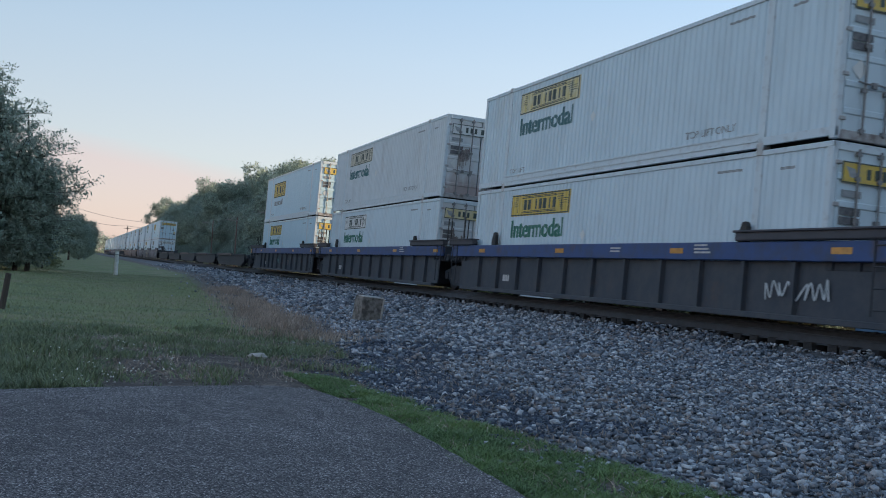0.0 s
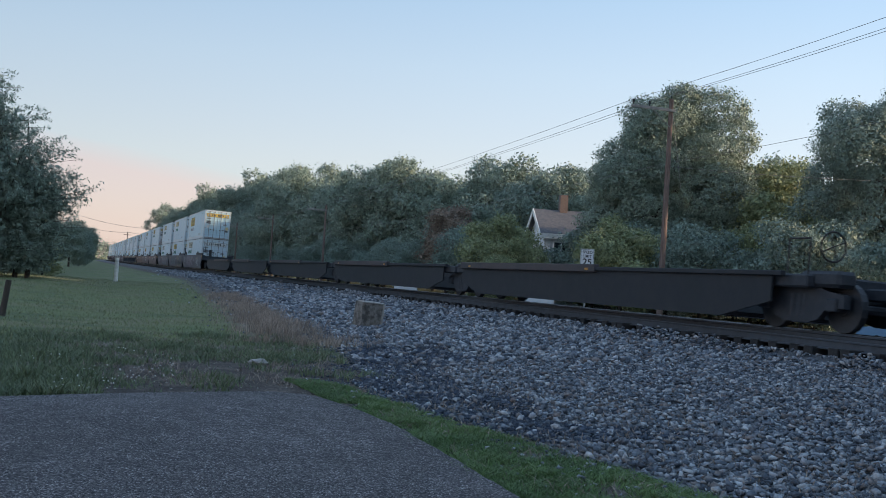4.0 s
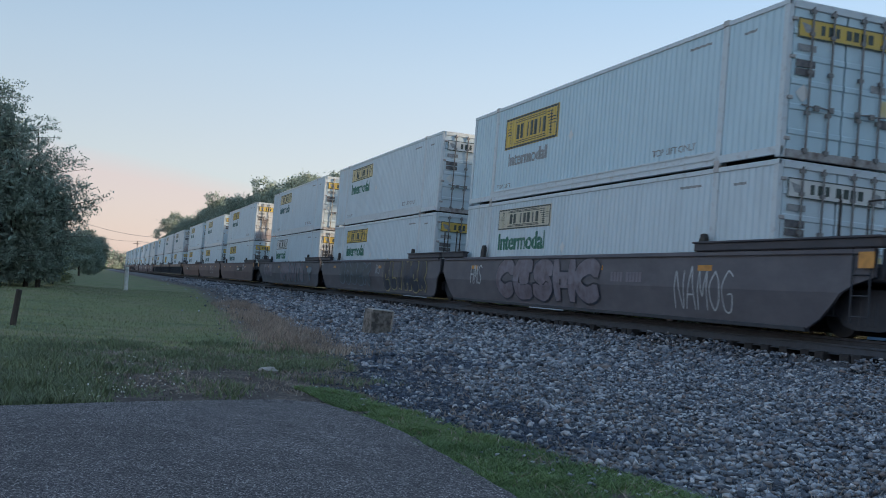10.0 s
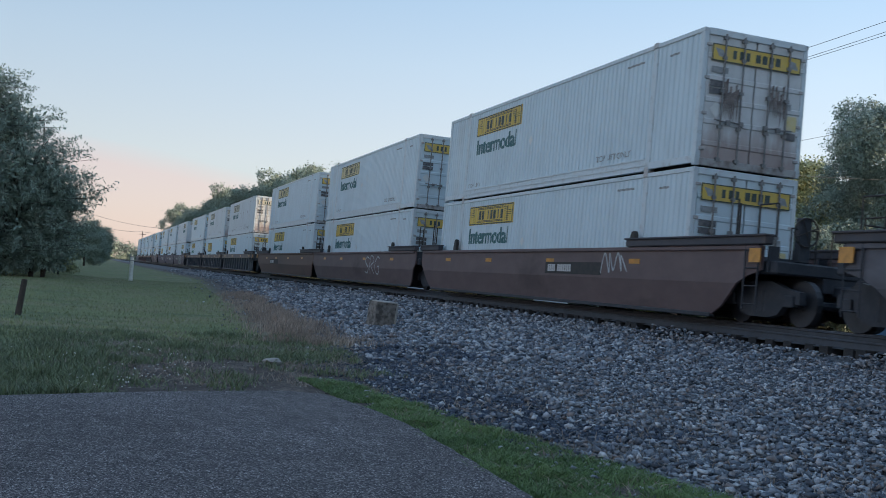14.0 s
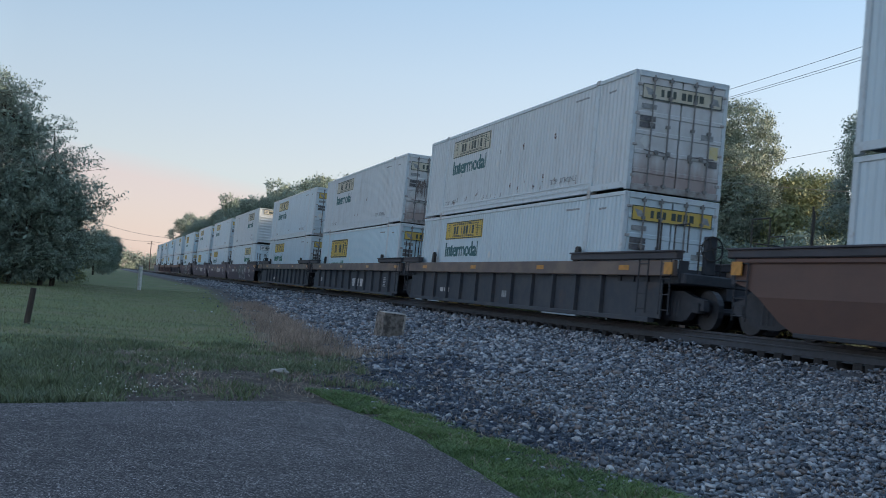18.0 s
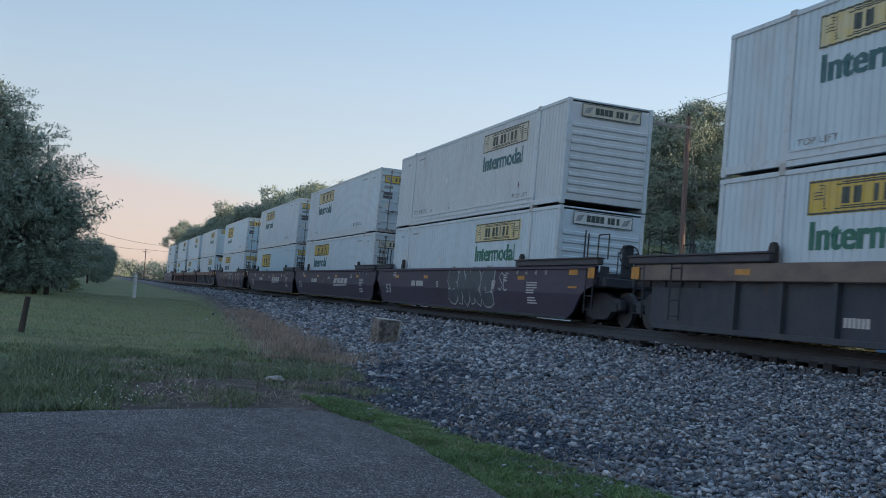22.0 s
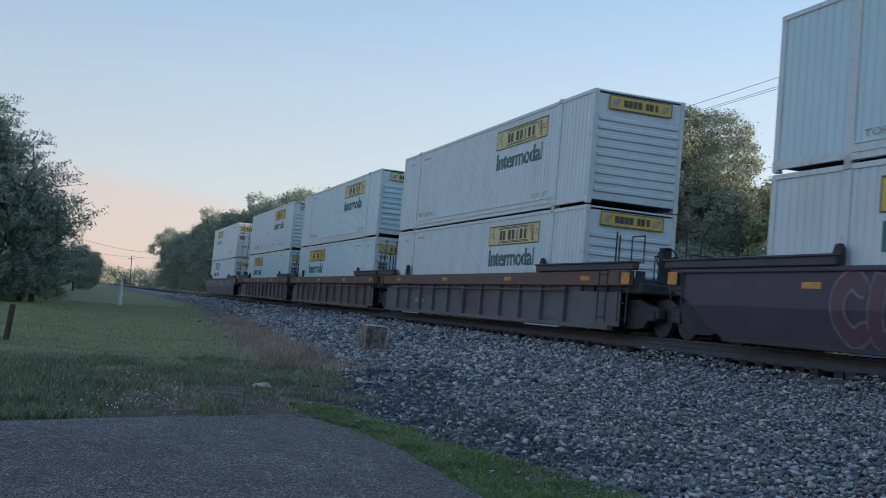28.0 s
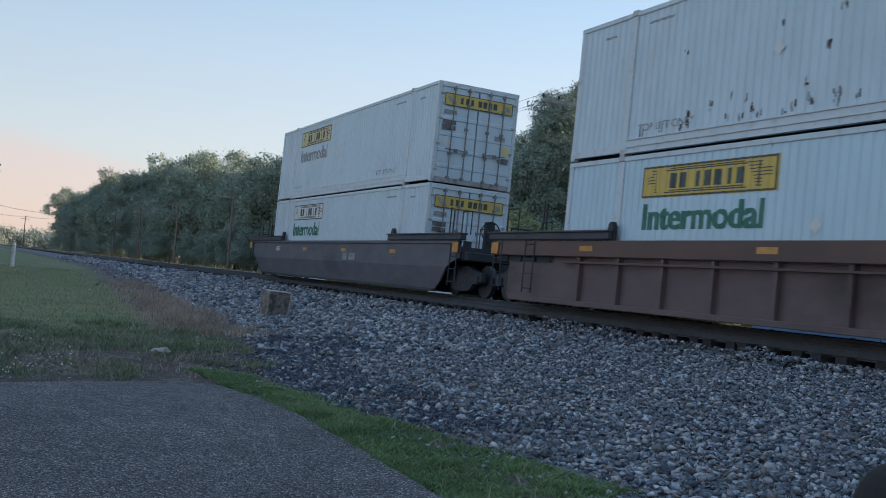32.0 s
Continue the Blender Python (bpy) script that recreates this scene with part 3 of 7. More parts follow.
def build_track():
    rail_profile = [(-0.085, -0.235), (0.085, -0.235), (0.085, -0.215), (0.014, -0.190), (0.014, -0.050), (0.036, -0.040), (0.036, -0.006), (0.028, 0), (-0.028, 0), (-0.036, -0.006), (-0.036, -0.040), (-0.014, -0.050), (-0.014, -0.190), (-0.085, -0.215)]
    for sx, drop, label in ((-0.7535, 0.0, "rusty steel rail with polished head"), (0.7535, 0.0, "rusty steel rail with polished head"), (-1.06, -0.115, "old rail lying loose along the tie ends")):
        bm = bmesh.new()
        a = [bm.verts.new((sx + x, -120, z * (1 if drop == 0 else 0.7) + drop)) for x, z in rail_profile]
        b = [bm.verts.new((sx + x, 1500 if drop == 0 else 150, z * (1 if drop == 0 else 0.7) + drop)) for x, z in rail_profile]
        n = len(a)
        for i in range(n):
            f = bm.faces.new((a[i], a[(i + 1) % n], b[(i + 1) % n], b[i]))
            f.material_index = 1 if drop == 0 and i in (6, 7, 8) else 0
        me = mesh_of("rail", bm, M["rail"])
        me.materials.append(M["railhead"])
        tagged(new("rail", me), label, "rail", "rails of the track", "structure").matrix_basis = TRACK
    bm = bmesh.new()
    box(bm, -1.26, 1.26, -0.115, 0.115, -0.42, -0.24, 0.012)
    tie_mesh = mesh_of("tie", bm, M["tie"])
    bm = bmesh.new()
    for sx in (-0.7535, 0.7535):
        box(bm, sx - 0.18, sx + 0.18, -0.09, 0.09, -0.242, -0.226)
        for dx in (-0.11, 0.11):
            for dy in (-0.05, 0.05):
                box(bm, sx + dx - 0.015, sx + dx + 0.015, dy - 0.015, dy + 0.015, -0.228, -0.195)
    plate_mesh = mesh_of("tie_plate", bm, M["rail"])
    rng = random.Random(5)
    for i in range(240):
        y = 6.0 + i * 0.52 + rng.uniform(-0.03, 0.03)
        t = tagged(new("railway_tie", tie_mesh), "dark creosoted timber tie in the ballast", "railway tie", "ties under the track", "structure")
        t.matrix_basis = TRACK @ pose(rng.uniform(-0.10, 0.12), y, rng.uniform(-0.012, 0.0), 0, 0, rng.uniform(-1.2, 1.2))
        hung("tie_plate", plate_mesh, t)
    far = [(130.8 + i * 0.52) for i in range(700)]
    verts, faces = [], []
    for y in far:
        k = len(verts)
        verts += [(x, y + dy, z) for x in (-1.3, 1.3) for dy in (-0.115, 0.115) for z in (-0.42, -0.24)]
        faces += [(k + a, k + b, k + c, k + d) for a, b, c, d in ((1, 3, 7, 5), (0, 1, 5, 4), (2, 6, 7, 3), (0, 2, 3, 1), (4, 5, 7, 6))]
    raw("far_ties", verts, faces, M["tie"], "dark timber ties along the far track", "railway ties", "stuff").matrix_basis = TRACK


build_track()


def stone_shapes(seed, n):
    """n angular stone shapes: hulls of a few corners, split to triangles, all with the same count by padding."""
    rng = np.random.default_rng(seed)
    shapes = []
    for _ in range(n):
        bm = bmesh.new()
        p = rng.normal(size=(7, 3))
        p *= rng.uniform(0.8, 1.15, (7, 1)) / np.linalg.norm(p, axis=1, keepdims=True)
        p *= np.array([1.3, rng.uniform(0.75, 1.05), rng.uniform(0.55, 0.9)])
        for q in p:
            bm.verts.new(q)
        bmesh.ops.convex_hull(bm, input=bm.verts[:])
        bmesh.ops.delete(bm, geom=[v for v in bm.verts if not v.link_faces], context="VERTS")
        bmesh.ops.triangulate(bm, faces=bm.faces[:])
        bm.verts.index_update()
        shapes.append((np.array([v.co[:] for v in bm.verts]), np.array([[v.index for v in f.verts] for f in bm.faces])))
        bm.free()
    return shapes


def strew(name, places, sizes, material, label, seed):
    """One mesh of many loose stones at the places given."""
    shapes = stone_shapes(seed, 24)
    rng = np.random.default_rng(seed + 1)
    vs, fs = [], []
    nv = 0
    for i, ((x, y, z), s) in enumerate(zip(places, sizes)):
        a, b = rng.uniform(0, 6.283), rng.normal() * 0.6
        ca, sa, cb, sb = math.cos(a), math.sin(a), math.cos(b), math.sin(b)
        rot = np.array([[ca, -sa * cb, sa * sb], [sa, ca * cb, -ca * sb], [0, sb, cb]])
        v, f = shapes[i % 24]
        vs.append(v @ rot.T * s + (x, y, z))
        fs.append(f + nv)
        nv += len(v)
    me = raw_np(name, np.concatenate(vs), np.concatenate(fs), material)
    return tagged(new(name, me), label, "ballast", "", "stuff")


def build_ballast():
    rng = np.random.default_rng(11)
    light, dark, sl, sd = [], [], [], []

    def scatter(y0, y1, per, s0, s1):
        n = int((y1 - y0) * 8.9 * per)
        for x, y in zip(rng.uniform(2.6, 11.5, n), rng.uniform(y0, y1, n)):
            toe = 4.5 + 0.075 * min(max(y - 18, 0), 60) + 0.6 * noise.noise((x * 0.6, y * 0.5, 1.7))
            if y < 17:
                toe = 3.3 + (y < 10) * (10 - y) * 0.16 + 0.35 * noise.noise((x, y * 0.9, 5.0)) - 0.02 * y
                if y > 11:
                    toe += (y - 11) * 0.22
            if x < toe and rng.random() > 0.55 * math.exp((x - toe) / 0.45):
                continue
            s = (0.6 if x < toe else 1.0) * rng.uniform(s0, s1) * (1.25 if rng.random() < 0.15 else 1.0)
            # a darker, finer wash along the foot of the slope
            wash = (x < toe + 1.6 + 1.1 * noise.noise((x * 0.7, y * 0.5, 8.8)) and 7.6 < y < 17)
            if wash and rng.random() < 0.80:
                for dx, dy, k in ((0.0, 0.0, 0.8), (0.05, 0.03, 0.6)):
                    dark.append((x + dx, y + dy, rise(x, y) + s * rng.uniform(0.1, 0.5))), sd.append(s * k)
            else:
                light.append((x, y, rise(x, y) + s * rng.uniform(-0.35, 1.15))), sl.append(s)
    scatter(4.0, 14.0, 480, 0.016, 0.040)
    scatter(14.0, 26.0, 250, 0.026, 0.060)
    scatter(26.0, 50.0, 110, 0.048, 0.088)
    scatter(50.0, 130.0, 26, 0.07, 0.12)
    # stones heaped here and there over the tie ends
    for y in rng.uniform(6.0, 70.0, 14000):
        heap = noise.noise((y * 0.9, 0.4, 2.2)) + 0.5 * noise.noise((y * 3.1, 5.0, 0))
        if heap < -0.30:
            continue
        s = rng.uniform(0.03, 0.062)
        light.append((rng.uniform(11.0, 11.62), y, -0.46 + rng.uniform(0.0, 0.10 + 0.26 * max(heap, 0)))), sl.append(s)
    n = 9000
    for x, y in zip(rng.uniform(11.5, 14.4, n), rng.uniform(6.0, 60.0, n)):
        light.append((x, y, -0.37 + 0.03 * rng.random())), sl.append(rng.uniform(0.03, 0.06))
    strew("ballast", light, sl, M["stone"], "pale grey crushed granite ballast", 3)
    strew("dark_ballast", dark, sd, M["stone_dark"], "dark damp gravel at the foot of the ballast", 4)


build_ballast()

# ---- the train: containers ----
CL, CW, CH = 16.15, 1.295, 2.90
POSTS = (1.98, 14.17)
PITCH = 0.21
DEEP = 0.022


def wave(y):
    """How far a side sheet stands out at y: flat crests, flat troughs, sloping flanks."""
    u = ((y - 0.08) / PITCH) % 1.0
    if u < 0.40:
        return 0.0
    if u < 0.52:
        return -DEEP * (u - 0.40) / 0.12
    if u < 0.88:
        return -DEEP
    return -DEEP * (1 - u) / 0.12


def breaks(y0, y1):
    out = {y0, y1}
    k = int(y0 / PITCH) - 1
    while k * PITCH < y1:
        for u in (0.0, 0.40, 0.52, 0.88):
            y = 0.08 + (k + u) * PITCH
            if y0 < y < y1:
                out.add(y)
        k += 1
    return sorted(out)


def sheet(bm, y0, y1, z0, z1, side, off=0.0, slant=0.0):
    """A corrugated strip on one side (-1 or 1)."""
    prev = None
    for y in breaks(y0, y1):
        x = side * (CW - 0.012 + wave(y) + off)
        cur = (bm.verts.new((x, y, z0)), bm.verts.new((x, y + slant, z1)))
        if prev:
            bm.faces.new((prev[0], cur[0], cur[1], prev[1]))
        prev = cur


def make_container_meshes():
    q = {}
    for side, key in ((-1, "near_side"), (1, "far_side")):
        bm = bmesh.new()
        for a, b in ((0.10, POSTS[0] - 0.10), (POSTS[0] + 0.10, POSTS[1] - 0.10), (POSTS[1] + 0.10, CL - 0.10)):
            sheet(bm, a, b, 0.12, CH - 0.08, side)
        q[key] = bm
    bm = bmesh.new()
    box(bm, -CW + 0.01, CW - 0.01, 0.02, CL - 0.02, CH - 0.05, CH - 0.01)
    for i in range(30):
        box(bm, -CW + 0.15, CW - 0.15, 0.4 + i * 0.53, 0.62 + i * 0.53, CH - 0.012, CH + 0.006)
    q["roof"] = bm
    bm = bmesh.new()
    box(bm, -CW + 0.05, CW - 0.05, 0.05, CL - 0.05, 0.10, 0.15)
    q["floor"] = bm
    bm = bmesh.new()
    box(bm, -0.035, 0.035, 0.0, CL, -0.05, 0.05, 0.01)
    q["top_rail"] = bm
    bm = bmesh.new()
    a, b = POSTS[0] - 0.1, POSTS[1] + 0.1
    prism(bm, [(0, 0.05), (a, 0.05), (a, 0.015), (b, 0.015), (b, 0.05), (CL, 0.05), (CL, 0.20), (b, 0.20), (b, 0.30), (a, 0.30), (a, 0.20), (0, 0.20)], -0.035, 0.035)
    q["bottom_rail"] = bm
    bm = bmesh.new()
    box(bm, -0.05, 0.058, POSTS[0] + 0.1, POSTS[1] - 0.1, -0.016, 0.016)
    q["rail_lip"] = bm
    bm = bmesh.new()
    box(bm, -0.06, 0.06, -0.075, 0.075, 0.0, CH, 0.012)
    q["corner_post"] = bm
    bm = bmesh.new()
    box(bm, -0.03, 0.035, -0.10, 0.10, 0.10, CH - 0.04, 0.01)
    q["stacking_post"] = bm
    bm = bmesh.new()
    box(bm, -0.095, 0.095, -0.09, 0.09, -0.065, 0.065, 0.015)
    q["corner_casting"] = bm
    bm = bmesh.new()
    face = [(-0.02, 0.16)]
    for i in range(5):
        z = 0.42 + i * 0.46
        face += [(-0.02, z), (-0.04, z + 0.02), (-0.04, z + 0.10), (-0.02, z + 0.12)]
    prism(bm, face + [(-0.02, CH - 0.14), (0.03, CH - 0.14), (0.03, 0.16)], 0.02, 1.17)
    q["door"] = bm
    bm = bmesh.new()
    bar(bm, (0, 0, 0.10), (0, 0, CH - 0.10), 0.021)
    for z in (0.16, 0.85, 1.6, 2.3, CH - 0.18):
        box(bm, -0.05, 0.05, -0.012, 0.05, z - 0.035, z + 0.035)
    q["locking_bar"] = bm
    bm = bmesh.new()
    bar(bm, (0, 0, 0), (0.34, 0, 0.03), 0.016, 6)
    box(bm, -0.05, 0.05, -0.02, 0.03, -0.05, 0.05)
    q["door_handle"] = bm
    bm = bmesh.new()
    box(bm, -0.05, 0.07, -0.03, 0.03, -0.035, 0.035, 0.01)
    q["hinge"] = bm
    bm = bmesh.new()
    box(bm, -CW + 0.08, CW - 0.08, -0.02, 0.04, 0.12, CH - 0.10)
    q["nose_wall"] = bm
    bm = bmesh.new()
    box(bm, -CW + 0.10, CW - 0.10, -0.035, 0.06, CH - 0.15, CH - 0.004, 0.01)
    q["door_header"] = bm
    bm = bmesh.new()
    box(bm, -CW + 0.10, CW - 0.10, -0.035, 0.06, 0.0, 0.155, 0.01)
    q["door_sill"] = bm
    bm = bmesh.new()
    prism(bm, [(0.04, 0), (0.085, 0.03), (0.085, 0.10), (0.04, 0.13)], -CW + 0.16, CW - 0.16)
    q["nose_rib"] = bm
    names = {"door_header": "rail_white", "door_sill": "grimy_white", "roof": "white", "floor": "gap", "top_rail": "rail_white", "bottom_rail": "rail_white", "rail_lip": "rail_white", "corner_post": "rail_white", "stacking_post": "rail_white",
             "corner_casting": "steel", "door": "white", "locking_bar": "bar_steel", "door_handle": "bar_steel", "hinge": "steel", "nose_wall": "white", "nose_rib": "white", "near_side": "white", "far_side": "white"}
    out = {}
    for k, bm in q.items():
        out[k] = mesh_of(k, bm, M[names[k]])
    for k in ("near_side", "far_side", "door", "nose_wall", "nose_rib"):
        for tone in ("cream", "ice"):
            out[k + "_" + tone] = out[k].copy()
            out[k + "_" + tone].materials[0] = M[tone]
    out["door_stained"] = out["door"].copy()
    out["door_stained"].materials[0] = M["door_stained"]
    return out


CM = make_container_meshes()
SIGN_A, SIGN_B = CL - 6.45, CL - 2.72      # the sign board's stretch along the side, from the nose end
_decals = {}


def decal(key, make, material):
    if key not in _decals:
        bm = bmesh.new()
        make(bm)
        _decals[key] = mesh_of(key[0], bm, material)
    return _decals[key]


def side_sign(con, side, ground, ink, tall=False):
    """The board with a frame and plain blocks for its lettering, painted on the corrugation."""
    a, b = SIGN_A, SIGN_B
    z0, z1 = (1.52, 2.46) if tall else (2.03, 2.64)
    board = hung("sign_board", decal(("sign_board", side, ground, tall), lambda bm: sheet(bm, a, b, z0, z1, side, 0.004), M[ground]), con, ground.replace("_", " ") + " painted sign board")
    w = 0.06 if tall else 0.035

    def frame_bars(bm):
        for p, q_ in ((z0 + 0.01, z0 + 0.01 + w), (z1 - 0.01 - w, z1 - 0.01)):
            sheet(bm, a + 0.03, b - 0.03, p, q_, side, 0.008)
        for p in (a + 0.03, b - 0.03 - w):
            sheet(bm, p, p + w, z0 + 0.01, z1 - 0.01, side, 0.0085)
    hung("sign_frame", decal(("sign_frame", side, ink, tall), frame_bars, M[ink]), board, "dark painted frame line")
    mid, h0, h1 = (a + b) / 2, z0 + (z1 - z0) * 0.27, z0 + (z1 - z0) * 0.73
    rise_ = z1 - z0
    for k in range(7):
        y = mid - 1.02 + k * 0.285 + (0.10 if k > (4 if side < 0 else 1) else 0.0)
        hung("sign_bar", decal(("sign_bar", side, ink, tall, k), lambda bm: sheet(bm, y, y + (0.13 if k in (1, 4) else 0.19), h0, h1, side, 0.008), M[ink]), board)
    # a striped ribbon behind the lettering: hatching above and below, a curled wing at both ends
    ends = ((-1, a + 0.62), (1, b - 0.62))
    for e, p in ends:
        def wing(bm):
            for k in range(8):
                u = k / 7
                z = z0 + rise_ * (0.16 + 0.66 * u)
                near = p + e * (0.10 - 0.22 * u * (1 if e * side > 0 else -1))
                far = p + e * (0.46 if (0.35 < u < 0.75) else 0.22)
                sheet(bm, min(near, far), max(near, far), z, z + 0.018 + 0.01 * tall, side, 0.008)
            sheet(bm, p + e * 0.16 - 0.012, p + e * 0.16 + 0.012, z0 + rise_ * 0.16, z0 + rise_ * 0.84, side, 0.0075)
        hung("sign_wing", decal(("sign_wing", side, ink, tall, e), wing, M[ink]), board, "striped ribbon end of the sign")
    for v0, key in ((0.13, "under"), (0.80, "over")):
        hung("sign_stripe", decal(("sign_stripe", side, ink, tall, key), lambda bm: sheet(bm, mid - 1.12, mid + 1.12, z0 + rise_ * v0, z0 + rise_ * v0 + 0.022, side, 0.008), M[ink]), board)
        hung("sign_stripe", decal(("sign_stripe", side, ink, tall, key, 2), lambda bm: sheet(bm, mid - 1.02, mid + 1.02, z0 + rise_ * (v0 + 0.06), z0 + rise_ * (v0 + 0.06) + 0.02, side, 0.008), M[ink]), board)


def painted_word(con, side, text, y_start, width, z, height, material):
    """A word painted on the corrugated side; it reads towards -y on the near side and +y on the far side."""
    key = ("painted_word", side, text, round(y_start, 2), material)
    if key not in _decals:
        bm = bmesh.new()
        bm.from_mesh(letters(text, width, height))
        one = len(bm.verts)
        bold = 0.045 if height > 0.3 else 0.0
        if bold:
            bm.from_mesh(letters(text, width, height))
        for i, v in enumerate(bm.verts):
            v.co = Vector((0 if i < one else 0.0016, y_start + side * (v.co.x * (1 - bold / width) + (0 if i < one else bold)), z + v.co.y))
        lo, hi = (y_start, y_start + width) if side > 0 else (y_start - width, y_start)
        for y in breaks(lo, hi)[1:-1]:
            bmesh.ops.bisect_plane(bm, geom=bm.verts[:] + bm.edges[:] + bm.faces[:], plane_co=(0, y, 0), plane_no=(0, 1, 0))
        for v in bm.verts:
            v.co.x = side * (CW - 0.012 + wave(v.co.y) + 0.006 + v.co.x)
        me = bpy.data.meshes.new("painted_word")
        bm.to_mesh(me)
        bm.free()
        me.materials.append(M[material])
        _decals[key] = me
    hung("painted_word", _decals[key], con, "painted word " + text)


def prism_flat(bm, x, z, y):
    """A small plain wedge on an end sign."""
    bm.faces.new([bm.verts.new((x + a, y, z + c)) for a, c in ((0, 0.28), (0.10, 0.10), (0.27, 0.08), (0.20, 0.24))])


def end_sign(con, y, z, ground, wide=1.02):
    """The sign over the doors or on the nose: board, and bars for its lettering."""
    s = -1 if y < 1 else 1

    def board(bm):
        box(bm, -wide, wide, min(y, y + s * 0.008), max(y, y + s * 0.008), z, z + 0.36)

    b = hung("end_sign", decal(("end_sign", y, z, wide, ground), board, M[ground]), con, ground.replace("_", " ") + " sign board on the end")
    def line(bm):
        for x0, x1, c0, c1 in ((-wide, wide, z, z + 0.022), (-wide, wide, z + 0.338, z + 0.36), (-wide, -wide + 0.022, z + 0.022, z + 0.338), (wide - 0.022, wide, z + 0.022, z + 0.338)):
            box(bm, x0, x1, min(y + s * 0.008, y + s * 0.012), max(y + s * 0.008, y + s * 0.012), c0, c1)
    hung("sign_frame", decal(("end_frame", y, z, wide), line, M["ink"]), b, "dark painted frame line")
    for k in range(7):
        x = (-0.60 + k * 0.165 + (0.07 if k > 2 else 0.0)) * (wide / 1.1)
        hung("sign_bar", decal(("end_bar", y, z, wide, k), lambda bm: box(bm, x, x + (0.085 if k in (0, 2) else 0.12), min(y + s * 0.008, y + s * 0.013), max(y + s * 0.008, y + s * 0.013), z + 0.09, z + 0.27), M["ink"]), b)
    for x in (-wide + 0.06, wide - 0.33):
        hung("sign_stripe", decal(("end_stripe", y, z, wide, x), lambda bm: prism_flat(bm, x, z, y + s * 0.011), M["stencil"]), b)


def container(state, seed):
    """A 53-foot box with doors at y = 0 and the nose at y = CL. state: dict of its paint and signs."""
    rng = random.Random(seed)
    cream = "_" + state["paint"] if state["paint"] else ""
    tone = {"": "white", "cream": "weathered cream-white", "ice": "pale blue-white"}[state["paint"]]
    con = thing("shipping_container", "%s corrugated steel container, %s" % (tone, state["note"]), "container", "containers on the train")
    show = -1 if state["door_near"] else 1
    hung("side_panel", CM["near_side" + (cream if show < 0 else "")], con, tone + " corrugated side panel")
    hung("side_panel", CM["far_side" + (cream if show > 0 else "")], con, tone + " corrugated side panel")
    hung("roof", CM["roof"], con)
    hung("floor", CM["floor"], con, "dark underside")
    for s in (-1, 1):
        hung("top_rail", CM["top_rail"], con, "", pose(s * (CW - 0.03), 0, CH - 0.05))
        br = hung("bottom_rail", CM["bottom_rail"], con, "", pose(s * (CW - 0.03), 0, 0.0))
        for z in (0.03, 0.15, 0.29):
            hung("rail_lip", CM["rail_lip"], br, "", pose(0, 0, z))
        for y in (0.075, CL - 0.075):
            hung("corner_post", CM["corner_post"], con, "", pose(s * (CW - 0.06), y, 0))
        for y in POSTS:
            hung("stacking_post", CM["stacking_post"], con, "", pose(s * (CW - 0.032), y, 0))
            for z in (0.04, CH - 0.03):
                hung("corner_casting", CM["corner_casting"], con, "grey steel corner casting", pose(s * (CW - 0.075), y, z))
        d = hung("door", CM["door_stained" if state["paint"] == "cream" or state.get("grime") else "door" + cream], con, tone + " ribbed container door", pose(0, 0.02, 0, 0, 0, 0) if s > 0 else pose(0, 0.02, 0) @ Matrix.Diagonal((-1, 1, 1, 1)))
        for x in (0.34, 0.80):
            lb = hung("locking_bar", CM["locking_bar"], d, "galvanised locking bar", pose(x, -0.085, 0))
        for x in (0.30, 0.62):
            hung("door_handle", CM["door_handle"], d, "steel door handle", pose(x, -0.10, 0.95))
        for z in (0.35, 1.1, 1.85, 2.55):
            hung("hinge", CM["hinge"], d, "", pose(1.16, -0.02, z))
    hung("door_header", CM["door_header"], con, "painted header over the doors")
    hung("door_sill", CM["door_sill"], con, "grimy sill under the doors")
    nose = hung("nose_wall", CM["nose_wall" + cream], con, tone + " ribbed end wall", pose(0, CL - 0.06, 0))
    for k in range(9):
        hung("nose_rib", CM["nose_rib" + cream], nose, "", pose(0, 0, 0.30 + k * 0.225))
    side_sign(con, show, state["sign"], state.get("ink", "ink"), state["tall"])
    if state.get("word"):
        start = SIGN_B - 0.02 if show < 0 else SIGN_A + 0.02
        if state["tall"]:
            painted_word(con, show, "Intermodal", start + show * 0.35, 2.75, 1.0, 0.38, state["word"])
        else:
            painted_word(con, show, "Intermodal", start + show * 0.1, 3.35, 1.42, 0.50, state["word"])
    if state.get("lift", True):
        start = 4.55 if show < 0 else 2.4
        painted_word(con, show, "TOP LIFT ONLY", start, 1.75, 0.42, 0.15, "stencil")
        start = CL - 2.3 if show < 0 else CL - 3.5
        painted_word(con, show, "TOP LIFT", start, 1.1, 0.36, 0.13, "stencil")
    end_sign(con, -0.028, 2.22, state["end"], 1.1)
    end_sign(con, CL + 0.024, 2.42, state["end"] if not state["door_near"] else "pale_yellow", 0.9)

    def plates(bm):
        s = show
        sheet(bm, POSTS[0] + 0.5, POSTS[0] + 1.3, CH - 0.34, CH - 0.29, s, 0.006)
    hung("stencil_bar", decal(("stencil_bar", show), lambda bm: sheet(bm, 0.95, 1.35, CH - 0.40, CH - 0.35, show, 0.006), M["stencil"]), con, "grey bar-shaped stencil mark")
    hung("stencil_bar", decal(("stencil_plate", show), plates, M["stencil"]), con, "grey bar-shaped stencil mark")

